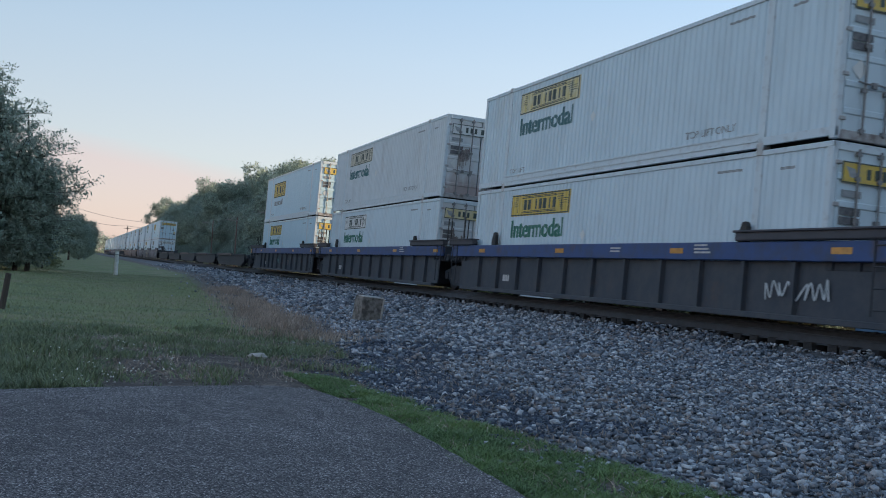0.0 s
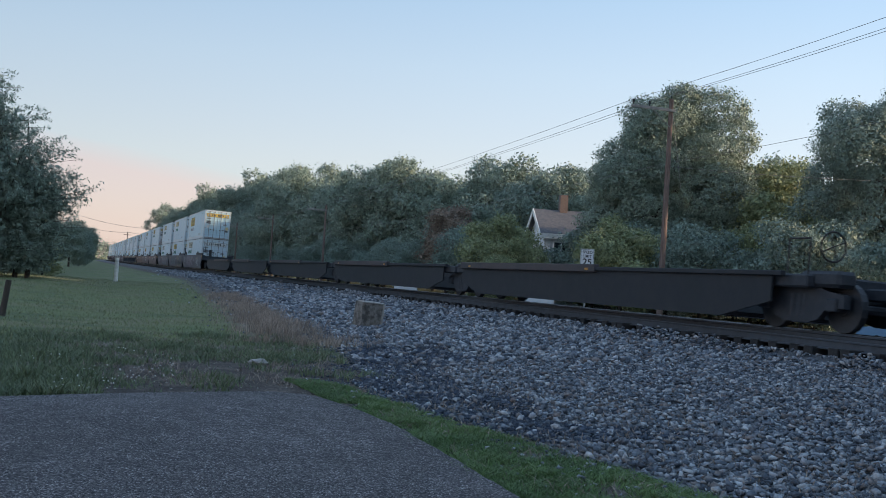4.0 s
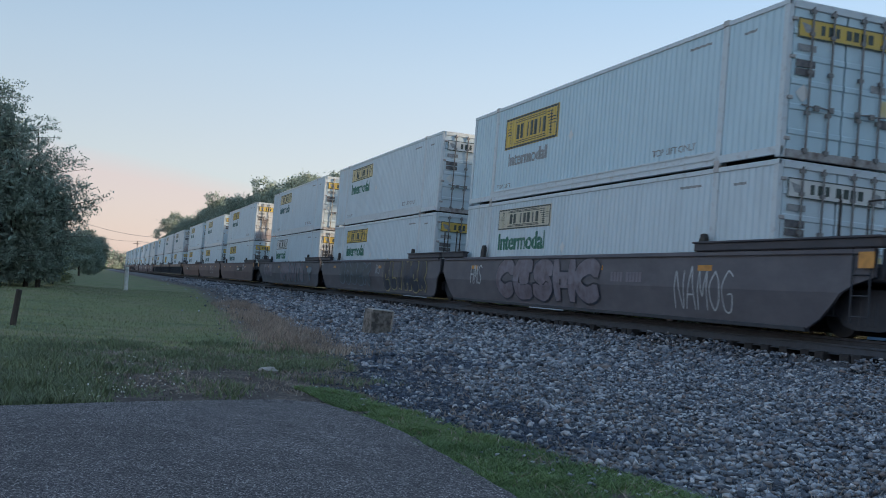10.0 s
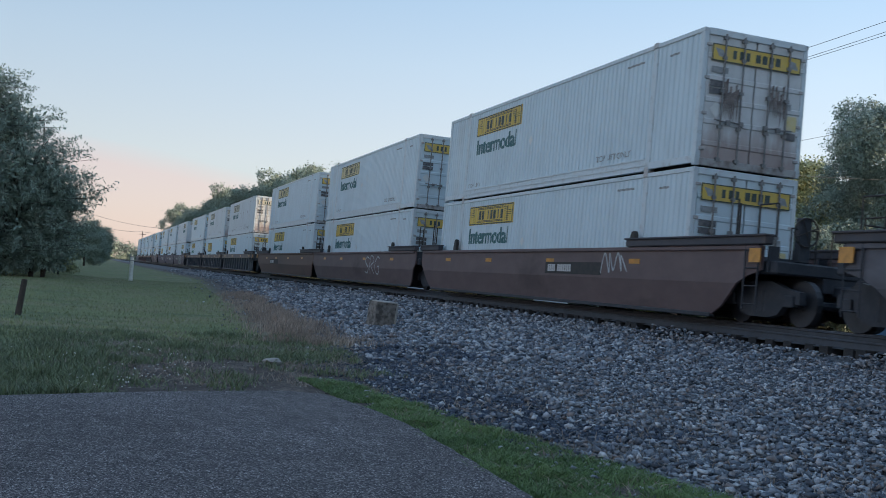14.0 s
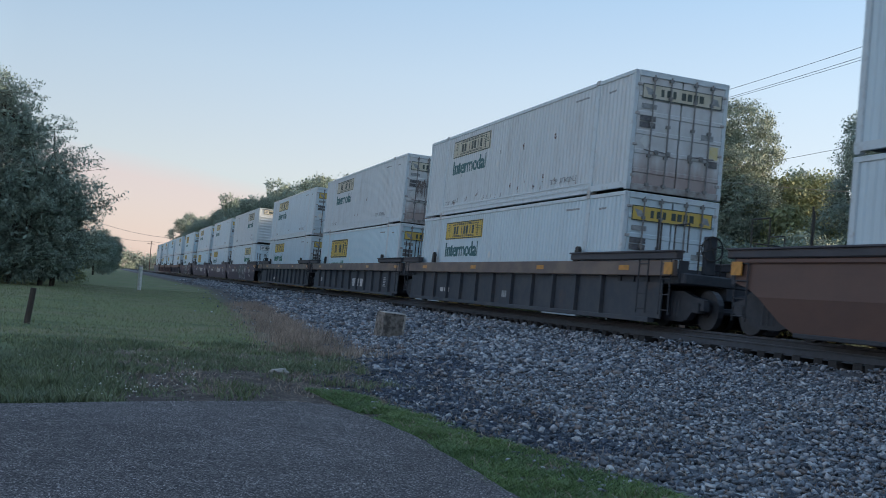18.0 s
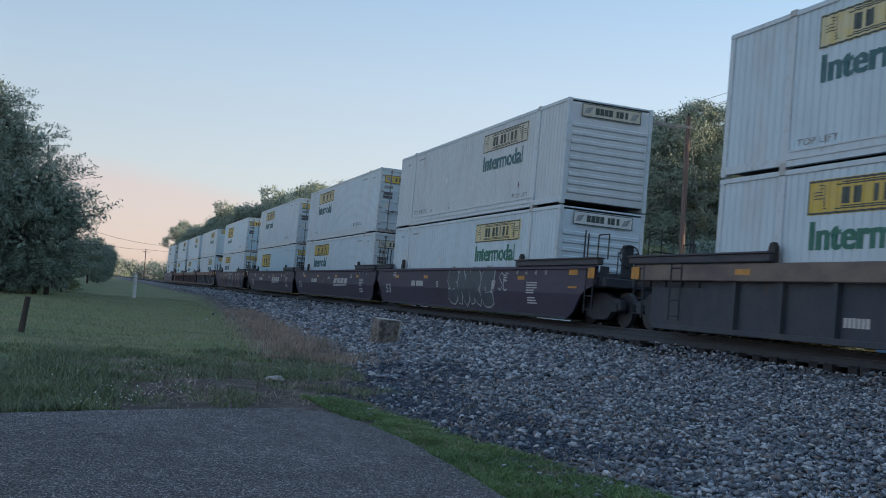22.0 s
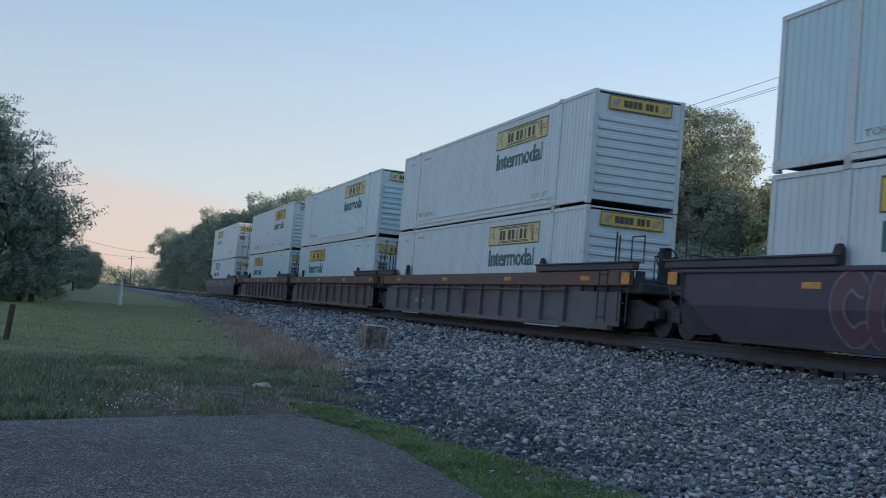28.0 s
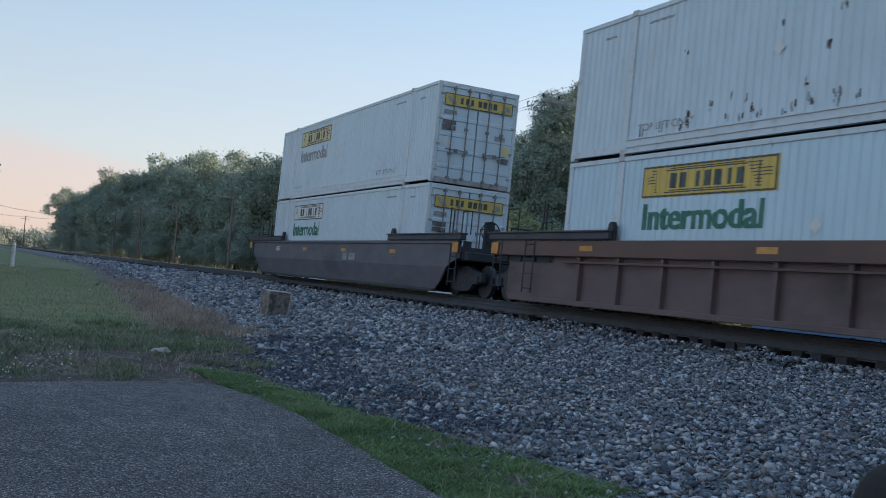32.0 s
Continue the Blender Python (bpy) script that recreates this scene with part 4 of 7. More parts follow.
    for x, z, w, h, tint in ((-1.10, 1.52, 0.42, 0.13, "dark_placard"), (-1.10, 1.68, 0.42, 0.13, "dark_placard"), (-1.08, 1.98, 0.40, 0.12, "stencil"), (0.86, 0.78, 0.24, 0.16, "dark_placard"), (0.60, 1.42, 0.34, 0.14, "stencil")):
        hung("door_placard", decal(("door_placard", x, z), lambda bm: box(bm, x, x + w, -0.030, -0.022, z, z + h), M[tint]), con, "dark placard on the door")

    def door_diamond(bm):
        bm.faces.new([bm.verts.new((-0.90 + a_, -0.026, 1.20 + c_)) for a_, c_ in ((-0.17, 0), (0, -0.17), (0.17, 0), (0, 0.17))])
    hung("hazard_diamond", decal(("door_diamond",), door_diamond, M["sign_white"]), con, "white diamond placard on the door")
    def yellow_placard(bm):
        box(bm, 0.86, 1.10, -0.030, -0.022, 0.98, 1.30)
    hung("warning_placard", decal(("warning_placard",), yellow_placard, M["pale_yellow"]), con, "faded yellow warning placard")
    y_mid = SIGN_A - 0.9 if show < 0 else SIGN_A - 3.5

    def diamond(bm):
        for c, r in ((1.45, 0.14),):
            ring = [(y_mid, c - r), (y_mid + r, c), (y_mid, c + r), (y_mid - r, c)]
            bm.faces.new([bm.verts.new((show * (CW + 0.002), y, z)) for y, z in ring])
    hung("hazard_diamond", decal(("hazard_diamond", show), diamond, M["sign_white"]), con, "white diamond placard holder")
    if state.get("rust"):
        bm = bmesh.new()
        for k in range(state["rust"]):
            y, z = rng.uniform(2.5, 13.0), rng.choice((0.35, 0.5, 0.62, 1.2, 1.7)) + rng.uniform(0, 0.12)
            if k % 3:
                z = 0.34 + rng.random() ** 3 * 0.5
            for j in range(4):
                w, dy, dz = rng.uniform(0.012, 0.03), rng.uniform(-0.05, 0.05), rng.uniform(-0.06, 0.06)
                sheet(bm, y + dy, y + dy + w, z + dz, z + dz + rng.uniform(0.03, 0.14), show, 0.005)
        tagged(part("rust_patch", bm, M["rust_mark"], con, "brown rust patches on the side"), kind="stuff")
    if state.get("grime"):
        bm = bmesh.new()
        for x in (-0.62, 0.55):
            for k in range(9):
                u, z0_ = x + (k - 4) * 0.045, 1.75 + rng.uniform(-0.25, 0.15)
                drop = rng.uniform(0.35, 0.85)
                bm.faces.new([bm.verts.new((a_, -0.047 - 0.0004 * k, b_)) for a_, b_ in ((u, z0_), (u + 0.05, z0_ + 0.03), (u + 0.04, z0_ - drop * 0.7), (u + 0.02, z0_ - drop))])
        tagged(part("soot_stain", bm, M["soot"], con, "streaky dark run-off stains on the doors"), kind="stuff")
    return con


# ---- the train: well cars ----
U0, U1 = -1.72, 17.88      # the ends of a middle unit, from the near end of its load


def truck(unit, y, label="black cast steel truck"):
    bm = bmesh.new()
    box(bm, -1.0, 1.0, -0.22, 0.22, 0.50, 0.72, 0.03)
    box(bm, -0.3, 0.3, -0.3, 0.3, 0.72, 0.86, 0.03)
    t = part("truck", bm, M["under"], unit, label, pose(0, y, 0))
    for s in (-1, 1):
        hung("side_frame", GEAR["side_frame"], t, "", pose(s * 1.0, 0, 0))
    for dy in (-0.89, 0.89):
        hung("axle", GEAR["axle"], t, "", pose(0, dy, 0.42))
        for s in (-1, 1):
            hung("wheel", GEAR["wheel"], t, "worn steel wheel", pose(s * 0.745, dy, 0.42))
            hung("axle_box", GEAR["axle_box"], t, "", pose(s * 1.04, dy, 0.46))


def make_gear():
    q = {}
    bm = bmesh.new()
    prism(bm, [(-1.15, 0.40), (-1.15, 0.62), (-0.75, 0.68), (-0.35, 0.80), (0.35, 0.80), (0.75, 0.68), (1.15, 0.62), (1.15, 0.40), (0.75, 0.40), (0.55, 0.20), (0.3, 0.14), (-0.3, 0.14), (-0.55, 0.20), (-0.75, 0.40)], -0.07, 0.07)
    for y in (-0.16, 0.0, 0.16):
        bar(bm, (0, y, 0.22), (0, y, 0.62), 0.09, 8)
    q["side_frame"] = mesh_of("side_frame", bm, M["under"])
    bm = bmesh.new()
    bar(bm, (-1.05, 0, 0), (1.05, 0, 0), 0.08, 8)
    q["axle"] = mesh_of("axle", bm, M["under"])
    bm = bmesh.new()
    bar(bm, (-0.065, 0, 0), (0.065, 0, 0), 0.42, 20)
    bar(bm, (-0.09, 0, 0), (0.09, 0, 0), 0.14, 10)
    q["wheel"] = mesh_of("wheel", bm, M["wheel"])
    bm = bmesh.new()
    box(bm, -0.08, 0.09, -0.13, 0.13, -0.12, 0.10, 0.02)
    bar(bm, (0.07, 0, 0), (0.13, 0, 0), 0.08, 8)
    q["axle_box"] = mesh_of("axle_box", bm, M["under"])
    bm = bmesh.new()
    prism(bm, [(-0.12, 0), (0.12, 0), (0.12, 0.14), (0.03, 0.36), (-0.06, 0.38), (-0.12, 0.30)], -0.05, 0.05)
    q["guide_lug"] = mesh_of("guide_lug", bm, M["gap"])
    bm = bmesh.new()
    box(bm, -0.004, 0.004, 0, 0.48, 0, 0.11)
    q["reflector"] = mesh_of("reflector", bm, M["reflector"])
    bm = bmesh.new()
    box(bm, -0.11, 0.11, -0.025, 0.025, 0.95, 1.42)
    q["end_bracket"] = mesh_of("end_bracket", bm, M["under"])
    bm = bmesh.new()
    for z in range(4):
        bar(bm, (-0.0, -0.2, 0.35 + z * 0.33), (-0.0, 0.2, 0.35 + z * 0.33), 0.013, 6)
    for y in (-0.2, 0.2):
        bar(bm, (0, y, 0.25), (0, y, 1.45), 0.016, 6)
    q["ladder"] = mesh_of("ladder", bm, M["under"])
    bm = bmesh.new()
    bar(bm, (0, 0, 0), (0, 0, 0.62), 0.016, 6)
    bar(bm, (0, 0, 0.62), (0, 0.55, 0.62), 0.016, 6)
    bar(bm, (0, 0.55, 0.62), (0, 0.55, 0), 0.016, 6)
    q["handrail"] = mesh_of("handrail", bm, M["gap"])
    bm = bmesh.new()
    for i in range(20):
        a, b = i * math.tau / 20, (i + 1) * math.tau / 20
        bar(bm, (0.26 * math.cos(a), 0, 0.26 * math.sin(a)), (0.26 * math.cos(b), 0, 0.26 * math.sin(b)), 0.018, 5)
    for i in range(4):
        a = i * math.tau / 4 + 0.4
        bar(bm, (0, 0, 0), (0.26 * math.cos(a), 0, 0.26 * math.sin(a)), 0.012, 5)
    q["brake_wheel"] = mesh_of("brake_wheel", bm, M["gap"])
    bm = bmesh.new()
    box(bm, -0.10, 0.10, -0.75, 0.25, 0.58, 0.80, 0.03)
    prism(bm, [(-1.02, 0.52), (-0.72, 0.50), (-0.70, 0.90), (-0.92, 0.92), (-1.05, 0.75)], -0.17, 0.15)
    q["coupler"] = mesh_of("coupler", bm, M["under"])
    return q


GEAR = make_gear()


STROKES = {
    "A": (((0.0, 0.0), (0.45, 1.0), (0.6, 1.0), (1.0, 0.0)), ((0.2, 0.38), (0.85, 0.38))),
    "C": (((1.0, 0.85), (0.6, 1.0), (0.05, 0.75), (0.0, 0.3), (0.5, 0.0), (1.0, 0.12)),),
    "E": (((1.0, 0.96), (0.3, 1.0), (0.0, 0.75), (0.0, 0.25), (0.3, 0.0), (1.0, 0.04)), ((0.1, 0.52), (0.8, 0.55))),
    "G": (((1.0, 0.88), (0.5, 1.0), (0.0, 0.6), (0.2, 0.05), (0.8, 0.0), (1.0, 0.4), (0.6, 0.42)),),
    "H": (((0.0, 1.0), (0.05, 0.0)), ((1.0, 1.0), (0.95, 0.0)), ((0.05, 0.5), (0.95, 0.5))),
    "I": (((0.5, 1.0), (0.5, 0.0)),),
    "K": (((0.0, 1.0), (0.05, 0.0)), ((1.0, 1.0), (0.15, 0.5), (0.5, 0.42), (1.0, 0.0))),
    "L": (((0.1, 1.0), (0.05, 0.25), (0.3, 0.0), (1.0, 0.05)),),
    "M": (((0.0, 0.0), (0.1, 1.0), (0.5, 0.35), (0.9, 1.0), (1.0, 0.0)),),
    "N": (((0.0, 0.0), (0.08, 1.0), (0.92, 0.0), (1.0, 1.0)),),
    "O": (((0.5, 1.0), (0.05, 0.7), (0.05, 0.3), (0.5, 0.0), (0.95, 0.3), (0.95, 0.7), (0.52, 1.0)),),
    "P": (((0.05, 0.0), (0.05, 1.0), (0.8, 0.97), (0.95, 0.65), (0.7, 0.45), (0.15, 0.45)),),
    "R": (((0.05, 0.0), (0.05, 1.0), (0.8, 0.97), (0.9, 0.68), (0.35, 0.48), (1.0, 0.0)),),
    "S": (((1.0, 0.88), (0.5, 1.0), (0.05, 0.78), (0.5, 0.52), (0.98, 0.3), (0.6, 0.0), (0.0, 0.1)),),
    "T": (((0.0, 0.95), (1.0, 1.0)), ((0.5, 0.95), (0.5, 0.0))),
    "U": (((0.0, 1.0), (0.05, 0.3), (0.5, 0.0), (0.95, 0.3), (1.0, 1.0)),),
    "W": (((0.0, 1.0), (0.22, 0.0), (0.5, 0.65), (0.78, 0.0), (1.0, 1.0)),),
}


def smooth_path(pts, n=6):
    """A rounded path through some points."""
    p = [Vector(pts[0])] + [Vector(q) for q in pts] + [Vector(pts[-1])]
    out = []
    for i in range(1, len(p) - 2):
        for k in range(n):
            u = k / n
            a, b, c, d = p[i - 1], p[i], p[i + 1], p[i + 2]
            out.append(0.5 * (2 * b + (c - a) * u + (2 * a - 5 * b + 4 * c - d) * u * u + (3 * b - a - 3 * c + d) * u ** 3))
    return out + [p[-2]]


def ribbon(bm, path, width, x, mat):
    """One connected painted stroke along a path, with blunt ends."""
    n = len(path)
    prev = None
    for i, (y, z) in enumerate(path):
        (ya, za), (yb, zb) = path[max(i - 1, 0)], path[min(i + 1, n - 1)]
        d = Vector((yb - ya, zb - za)).normalized()
        w = width * 0.5 * (0.7 if i in (0, n - 1) else 1.0)
        e = d * (-w if i == 0 else w if i == n - 1 else 0.0)
        ends = ((y + e.x - d.y * w, z + e.y + d.x * w), (y + e.x + d.y * w, z + e.y - d.x * w))
        cur = [bm.verts.new((lean(x, r) - 0.0002 * i, p, r)) for p, r in ends]
        if prev:
            f = bm.faces.new((prev[0], prev[1], cur[1], cur[0]))
            f.material_index = mat
        prev = cur


def letter_paths(sign, y, z, w, h, slant):
    for pts in STROKES[sign]:
        yield [(y - u * w - slant * (v - 0.5) * h, z + v * h) for u, v in (smooth_path(pts) if len(pts) > 2 else [Vector(pts[0]).lerp(Vector(pts[1]), j / 8) for j in range(9)])]


def graffiti(unit, y0, y1, z0, z1, signs, fill, line, x, seed, label, fat=0.40):
    """Fat sprayed letters with an outline, reading towards -y from y1 to y0."""
    rng = random.Random(seed)
    step = (y1 - y0) / len(signs)
    t = min(step * fat, (z1 - z0) * 0.34)
    for k, sign in enumerate(signs):
        w, h = step * 1.02 - t, (z1 - z0) * rng.uniform(0.94, 1.04) - t
        y, z = y1 - k * step - t / 2, z0 + t / 2 + rng.uniform(-0.02, 0.05)
        slant = rng.uniform(-0.12, 0.16)
        off = 0.0024 * (k % 3)
        bm = bmesh.new()
        for j, path in enumerate(letter_paths(sign, y, z, w, h, slant)):
            ribbon(bm, path, t + 0.10, x - 0.004 - off - 0.0006 * j, 1)
            ribbon(bm, path, t, x - 0.015 - off - 0.0006 * j, 0)
        me = mesh_of("graffiti", bm, M[fill])
        me.materials.append(M[line])
        hung("graffiti", me, unit, label)


def scrawl(unit, signs, y, z, width, height, material, x, thin=0.035):
    """Thin hand-sprayed letters."""
    step = width / len(signs)
    for k, sign in enumerate(signs):
        bm = bmesh.new()
        for j, path in enumerate(letter_paths(sign, y - k * step, z, step * 0.78, height, 0.08)):
            ribbon(bm, path, thin, x - 0.006 - 0.0007 * j, 0)
        part("spray_letter", bm, M[material], unit, "thin hand-sprayed letter")


def tag_scrawl(unit, y, z, size, material, x, seed):
    """A loose looping spray scrawl."""
    rng = random.Random(seed)
    pts = [(y + size * (1 - 2 * k / 8) * 0.9 + rng.uniform(-0.2, 0.2) * size, z + (0.42 if k % 2 else -0.42) * size * rng.uniform(0.5, 1.0)) for k in range(9)]
    bm = bmesh.new()
    ribbon(bm, smooth_path(pts, 7), 0.04, x - 0.012, 0)
    part("spray_scrawl", bm, M[material], unit, "looping spray-paint scrawl")


def mark_bars(unit, y, z, n, h, x, material="mark_white", gap=None):
    """Plain bars in place of reporting marks; they run towards -y from y."""
    w = h * 0.5
    me = decal(("mark_bar", h, material), lambda bm: box(bm, -0.006, -0.001, 0, w, 0, h), M[material])
    for k in range(n):
        if k != gap:
            hung("mark_bar", me, unit, "", pose(lean(x, z + h), y - (k + 1) * w * 1.3, z))


def side_text(unit, text, y, z, width, height, x, material="mark_white"):
    me = letters(text, width, height).copy()
    for v in me.vertices:
        v.co = Vector((lean(x, z + v.co.y) - 0.007, y - v.co.x, z + v.co.y))
    me.materials.append(M[material])
    hung("side_number" if text.isdigit() else "side_letter", me, unit, "painted " + text)


def sill_ends(near, far):
    """How far this unit reaches, by what stands next to it."""
    return (U0 + 0.12 if near else -3.1), (U1 - 0.12 if far else CL + 3.1)


NOTCH_FREE, NOTCH_SHARED = (0.30, 0.75, 1.05, 1.30, 1.62, 2.0), (0.16, 0.26, 0.42, 0.55, 0.75, 1.05)
KNEE, LEAN = 0.72, 0.22      # where the smooth sides begin to lean in, and how fast


def lean(x, z):
    """The plane of the smooth sides at height z; other planes stay upright."""
    return x + LEAN * max(0.0, KNEE - z) if -1.51 < x < -1.42 else x


def well_car(style, near, far, label, colour, web=None, mark=True, seed=0):
    """One unit of a well car. near and far: True where it is joined to the next unit by a shared truck."""
    unit = thing("well_car", label, "rail car", "well cars of the train")
    y0, y1 = sill_ends(near, far)
    xs = 1.47
    for s in (-1, 1):
        if style == "ribbed":
            bm = bmesh.new()
            box(bm, s * xs - 0.05, s * xs + 0.05, y0 + 0.25, y1 - 0.25, 1.08, 1.42, 0.015)
            sill = part("top_sill", bm, M[colour], unit, "painted top sill")
            bm = bmesh.new()
            box(bm, s * 1.36 - 0.015, s * 1.36 + 0.015, y0 + 0.9, y1 - 0.9, 0.16, 1.08)
            web_ob = part("side_web", bm, M[web], unit, "grimy recessed side plate")
            bm = bmesh.new()
            box(bm, min(s * 1.33, s * 1.50), max(s * 1.33, s * 1.50), y0 + 1.2, y1 - 1.2, 0.06, 0.17, 0.012)
            part("bottom_chord", bm, M[web], unit)
            k = 0
            y = 0.55
            while y < CL:
                bm = bmesh.new()
                prism(bm, [(y - 0.05, 0.17), (y + 0.05, 0.17), (y + 0.05, 1.08), (y - 0.05, 1.08)], min(s * 1.37, s * 1.475), max(s * 1.37, s * 1.475))
                part("rib", bm, M[web], web_ob)
                y += 1.52 if 2 < k < 7 else 1.42
                k += 1
            if colour == "orange":
                bm = bmesh.new()
                bar(bm, (s * 1.49, 0.4, 0.96), (s * 1.49, CL - 0.4, 0.96), 0.025, 6)
                part("train_line", bm, M[colour], web_ob, "long pipe along the side")
        else:
            bm = bmesh.new()
            na, nb = (NOTCH_SHARED if joined else NOTCH_FREE for joined in (near, far))
            prism(bm, [(y0 + na[0], 0.98), (y0 + na[0], 1.42), (y1 - nb[0], 1.42), (y1 - nb[0], 0.98), (y1 - nb[1], 0.86), (y1 - nb[2], KNEE), (y0 + na[2], KNEE), (y0 + na[1], 0.86)], min(s * 1.43, s * 1.48), max(s * 1.43, s * 1.48))
            web_ob = part("side_plate", bm, M[colour], unit, "smooth painted side plate")
            bm = bmesh.new()
            outline = [(y0 + na[2], KNEE), (y1 - nb[2], KNEE), (y1 - nb[3], 0.52), (y1 - nb[4], 0.28), (y1 - nb[5], 0.10), (y0 + na[5], 0.10), (y0 + na[4], 0.28), (y0 + na[3], 0.52)]
            prism(bm, outline, min(s * 1.43, s * 1.478), max(s * 1.43, s * 1.478))
            for v in bm.verts:
                v.co.x -= s * LEAN * (KNEE - v.co.z)
            part("lower_side_plate", bm, M[colour], unit, "lower side plate leaning inwards")
            bm = bmesh.new()
            box(bm, s * xs - 0.06, s * xs + 0.06, y0 + 0.3, y1 - 0.3, 1.34, 1.43, 0.015)
            sill = part("top_sill", bm, M[colour], unit)
            bm = bmesh.new()
            box(bm, min(s * 1.26, s * 1.38), max(s * 1.26, s * 1.38), y0 + na[5], y1 - nb[5], 0.05, 0.13, 0.012)
            part("bottom_chord", bm, M["under"], unit)
        # raised guards over both ends
        for a, b in ((y0 + 0.1, 2.15), (CL - 2.15 if not far else CL - 0.6, y1 - 0.1)):
            bm = bmesh.new()
            box(bm, s * xs - 0.10, s * xs + 0.07, a, b, 1.435, 1.60, 0.02)
            box(bm, s * xs - 0.14, s * xs + 0.10, a - 0.02, b + 0.02, 1.585, 1.625, 0.01)
            part("end_guard", bm, M["guard"], unit, "raised plate over the end of the well")
        for y in (2.05, CL - 2.05):
            hung("guide_lug", GEAR["guide_lug"], unit, "dark container guide lug", pose(s * 1.43, y, 1.42))
        for y in ((1.6, 6.1, 10.6, 14.4) if style != "ribbed" else (-0.9, 3.9, 9.3, 14.6)):
            hung("reflector", GEAR["reflector"], sill, "amber reflector strip", pose(s * (xs + 0.052), y, 1.20) if style == "ribbed" else pose(s * (xs + 0.014), y, 1.06))
    # floor of the well, end decks, bolsters
    bm = bmesh.new()
    for k in range(9):
        y = 0.2 + k * 1.94
        box(bm, -1.34, 1.34, y, y + 0.32, 0.12, 0.20)
    part("well_floor", bm, M["under"], unit, "dark cross members of the well")
    for a, b, n in ((y0, -0.12, near), (CL + 0.12, y1, far)):
        bm = bmesh.new()
        box(bm, -1.38, 1.38, a, b, 0.92, 1.16, 0.03)
        box(bm, -1.36, 1.36, (b - 0.10) if a < 0 else a, b if a < 0 else (a + 0.10), 0.2, 1.40)
        box(bm, -0.35, 0.35, a, b, 0.66, 0.92)
        part("end_deck", bm, M["under"], unit, "black end deck over the truck")
        for s in (-1, 1):
            for k in range(5):
                hung("end_bracket", GEAR["end_bracket"], unit, "", pose(s * 1.31, a + 0.2 + (b - a - 0.4) * k / 4, 0))
    truck(unit, U0 if near else -2.25)
    if not far:
        truck(unit, CL + 2.25)
    for is_far, joined, y in ((False, near, y0), (True, far, y1)):
        if joined:
            continue
        sgn = 1 if is_far else -1
        hung("coupler", GEAR["coupler"], unit, "black knuckle coupler", pose(0, y, 0, 0, 0, 0 if sgn < 0 else 180))
        for s in (-1, 1):
            hung("ladder", GEAR["ladder"], unit, "dark steel side ladder", pose(s * 1.52, y + 0.55 * -sgn, 0))
            hung("handrail", GEAR["handrail"], unit, "black hand rail", pose(s * 1.2, y + (0.3 if sgn < 0 else -0.85), 1.6))
            hung("handrail", GEAR["handrail"], unit, "black hand rail", pose(s * 0.45, y + (0.15 if sgn < 0 else -0.15), 1.16, 0, 0, 90))
        if not is_far:
            hung("brake_wheel", GEAR["brake_wheel"], unit, "black brake wheel", pose(-0.75, y + 0.05, 1.72))
            bm = bmesh.new()
            box(bm, -0.88, -0.62, y + 0.07, y + 0.22, 1.16, 1.98, 0.02)
            part("brake_stand", bm, M["under"], unit)
    # near end: orange placard; far end: the same plate paints a hand hold's highlight
    for joined, y in ((near, y0 + 0.42), (far, y1 - 0.42)):
        if not joined:
            plate = decal(("end_placard",), lambda bm: box(bm, -0.012, 0.0, -0.17, 0.17, -0.13, 0.13), M["reflector"])
            hung("end_placard", plate, unit, "orange plate at the car's end", pose(-1.545, y, 1.24))
    for s in (-1,):
        for y in (near and -1.05 or -1.6, CL + 1.0):
            if style == "ribbed":
                hung("ladder", GEAR["ladder"], unit, "dark steel side ladder", pose(-1.53, y, 0))
            bm = bmesh.new()
            bar(bm, (-1.3, y - 0.1, 1.6), (-1.3, y - 0.1, 2.35), 0.02, 6)
            bar(bm, (-1.1, y + 0.12, 1.6), (-1.1, y + 0.12, 2.3), 0.02, 6)
            part("grab_post", bm, M["gap"], unit, "black upright grab posts")
    return unit


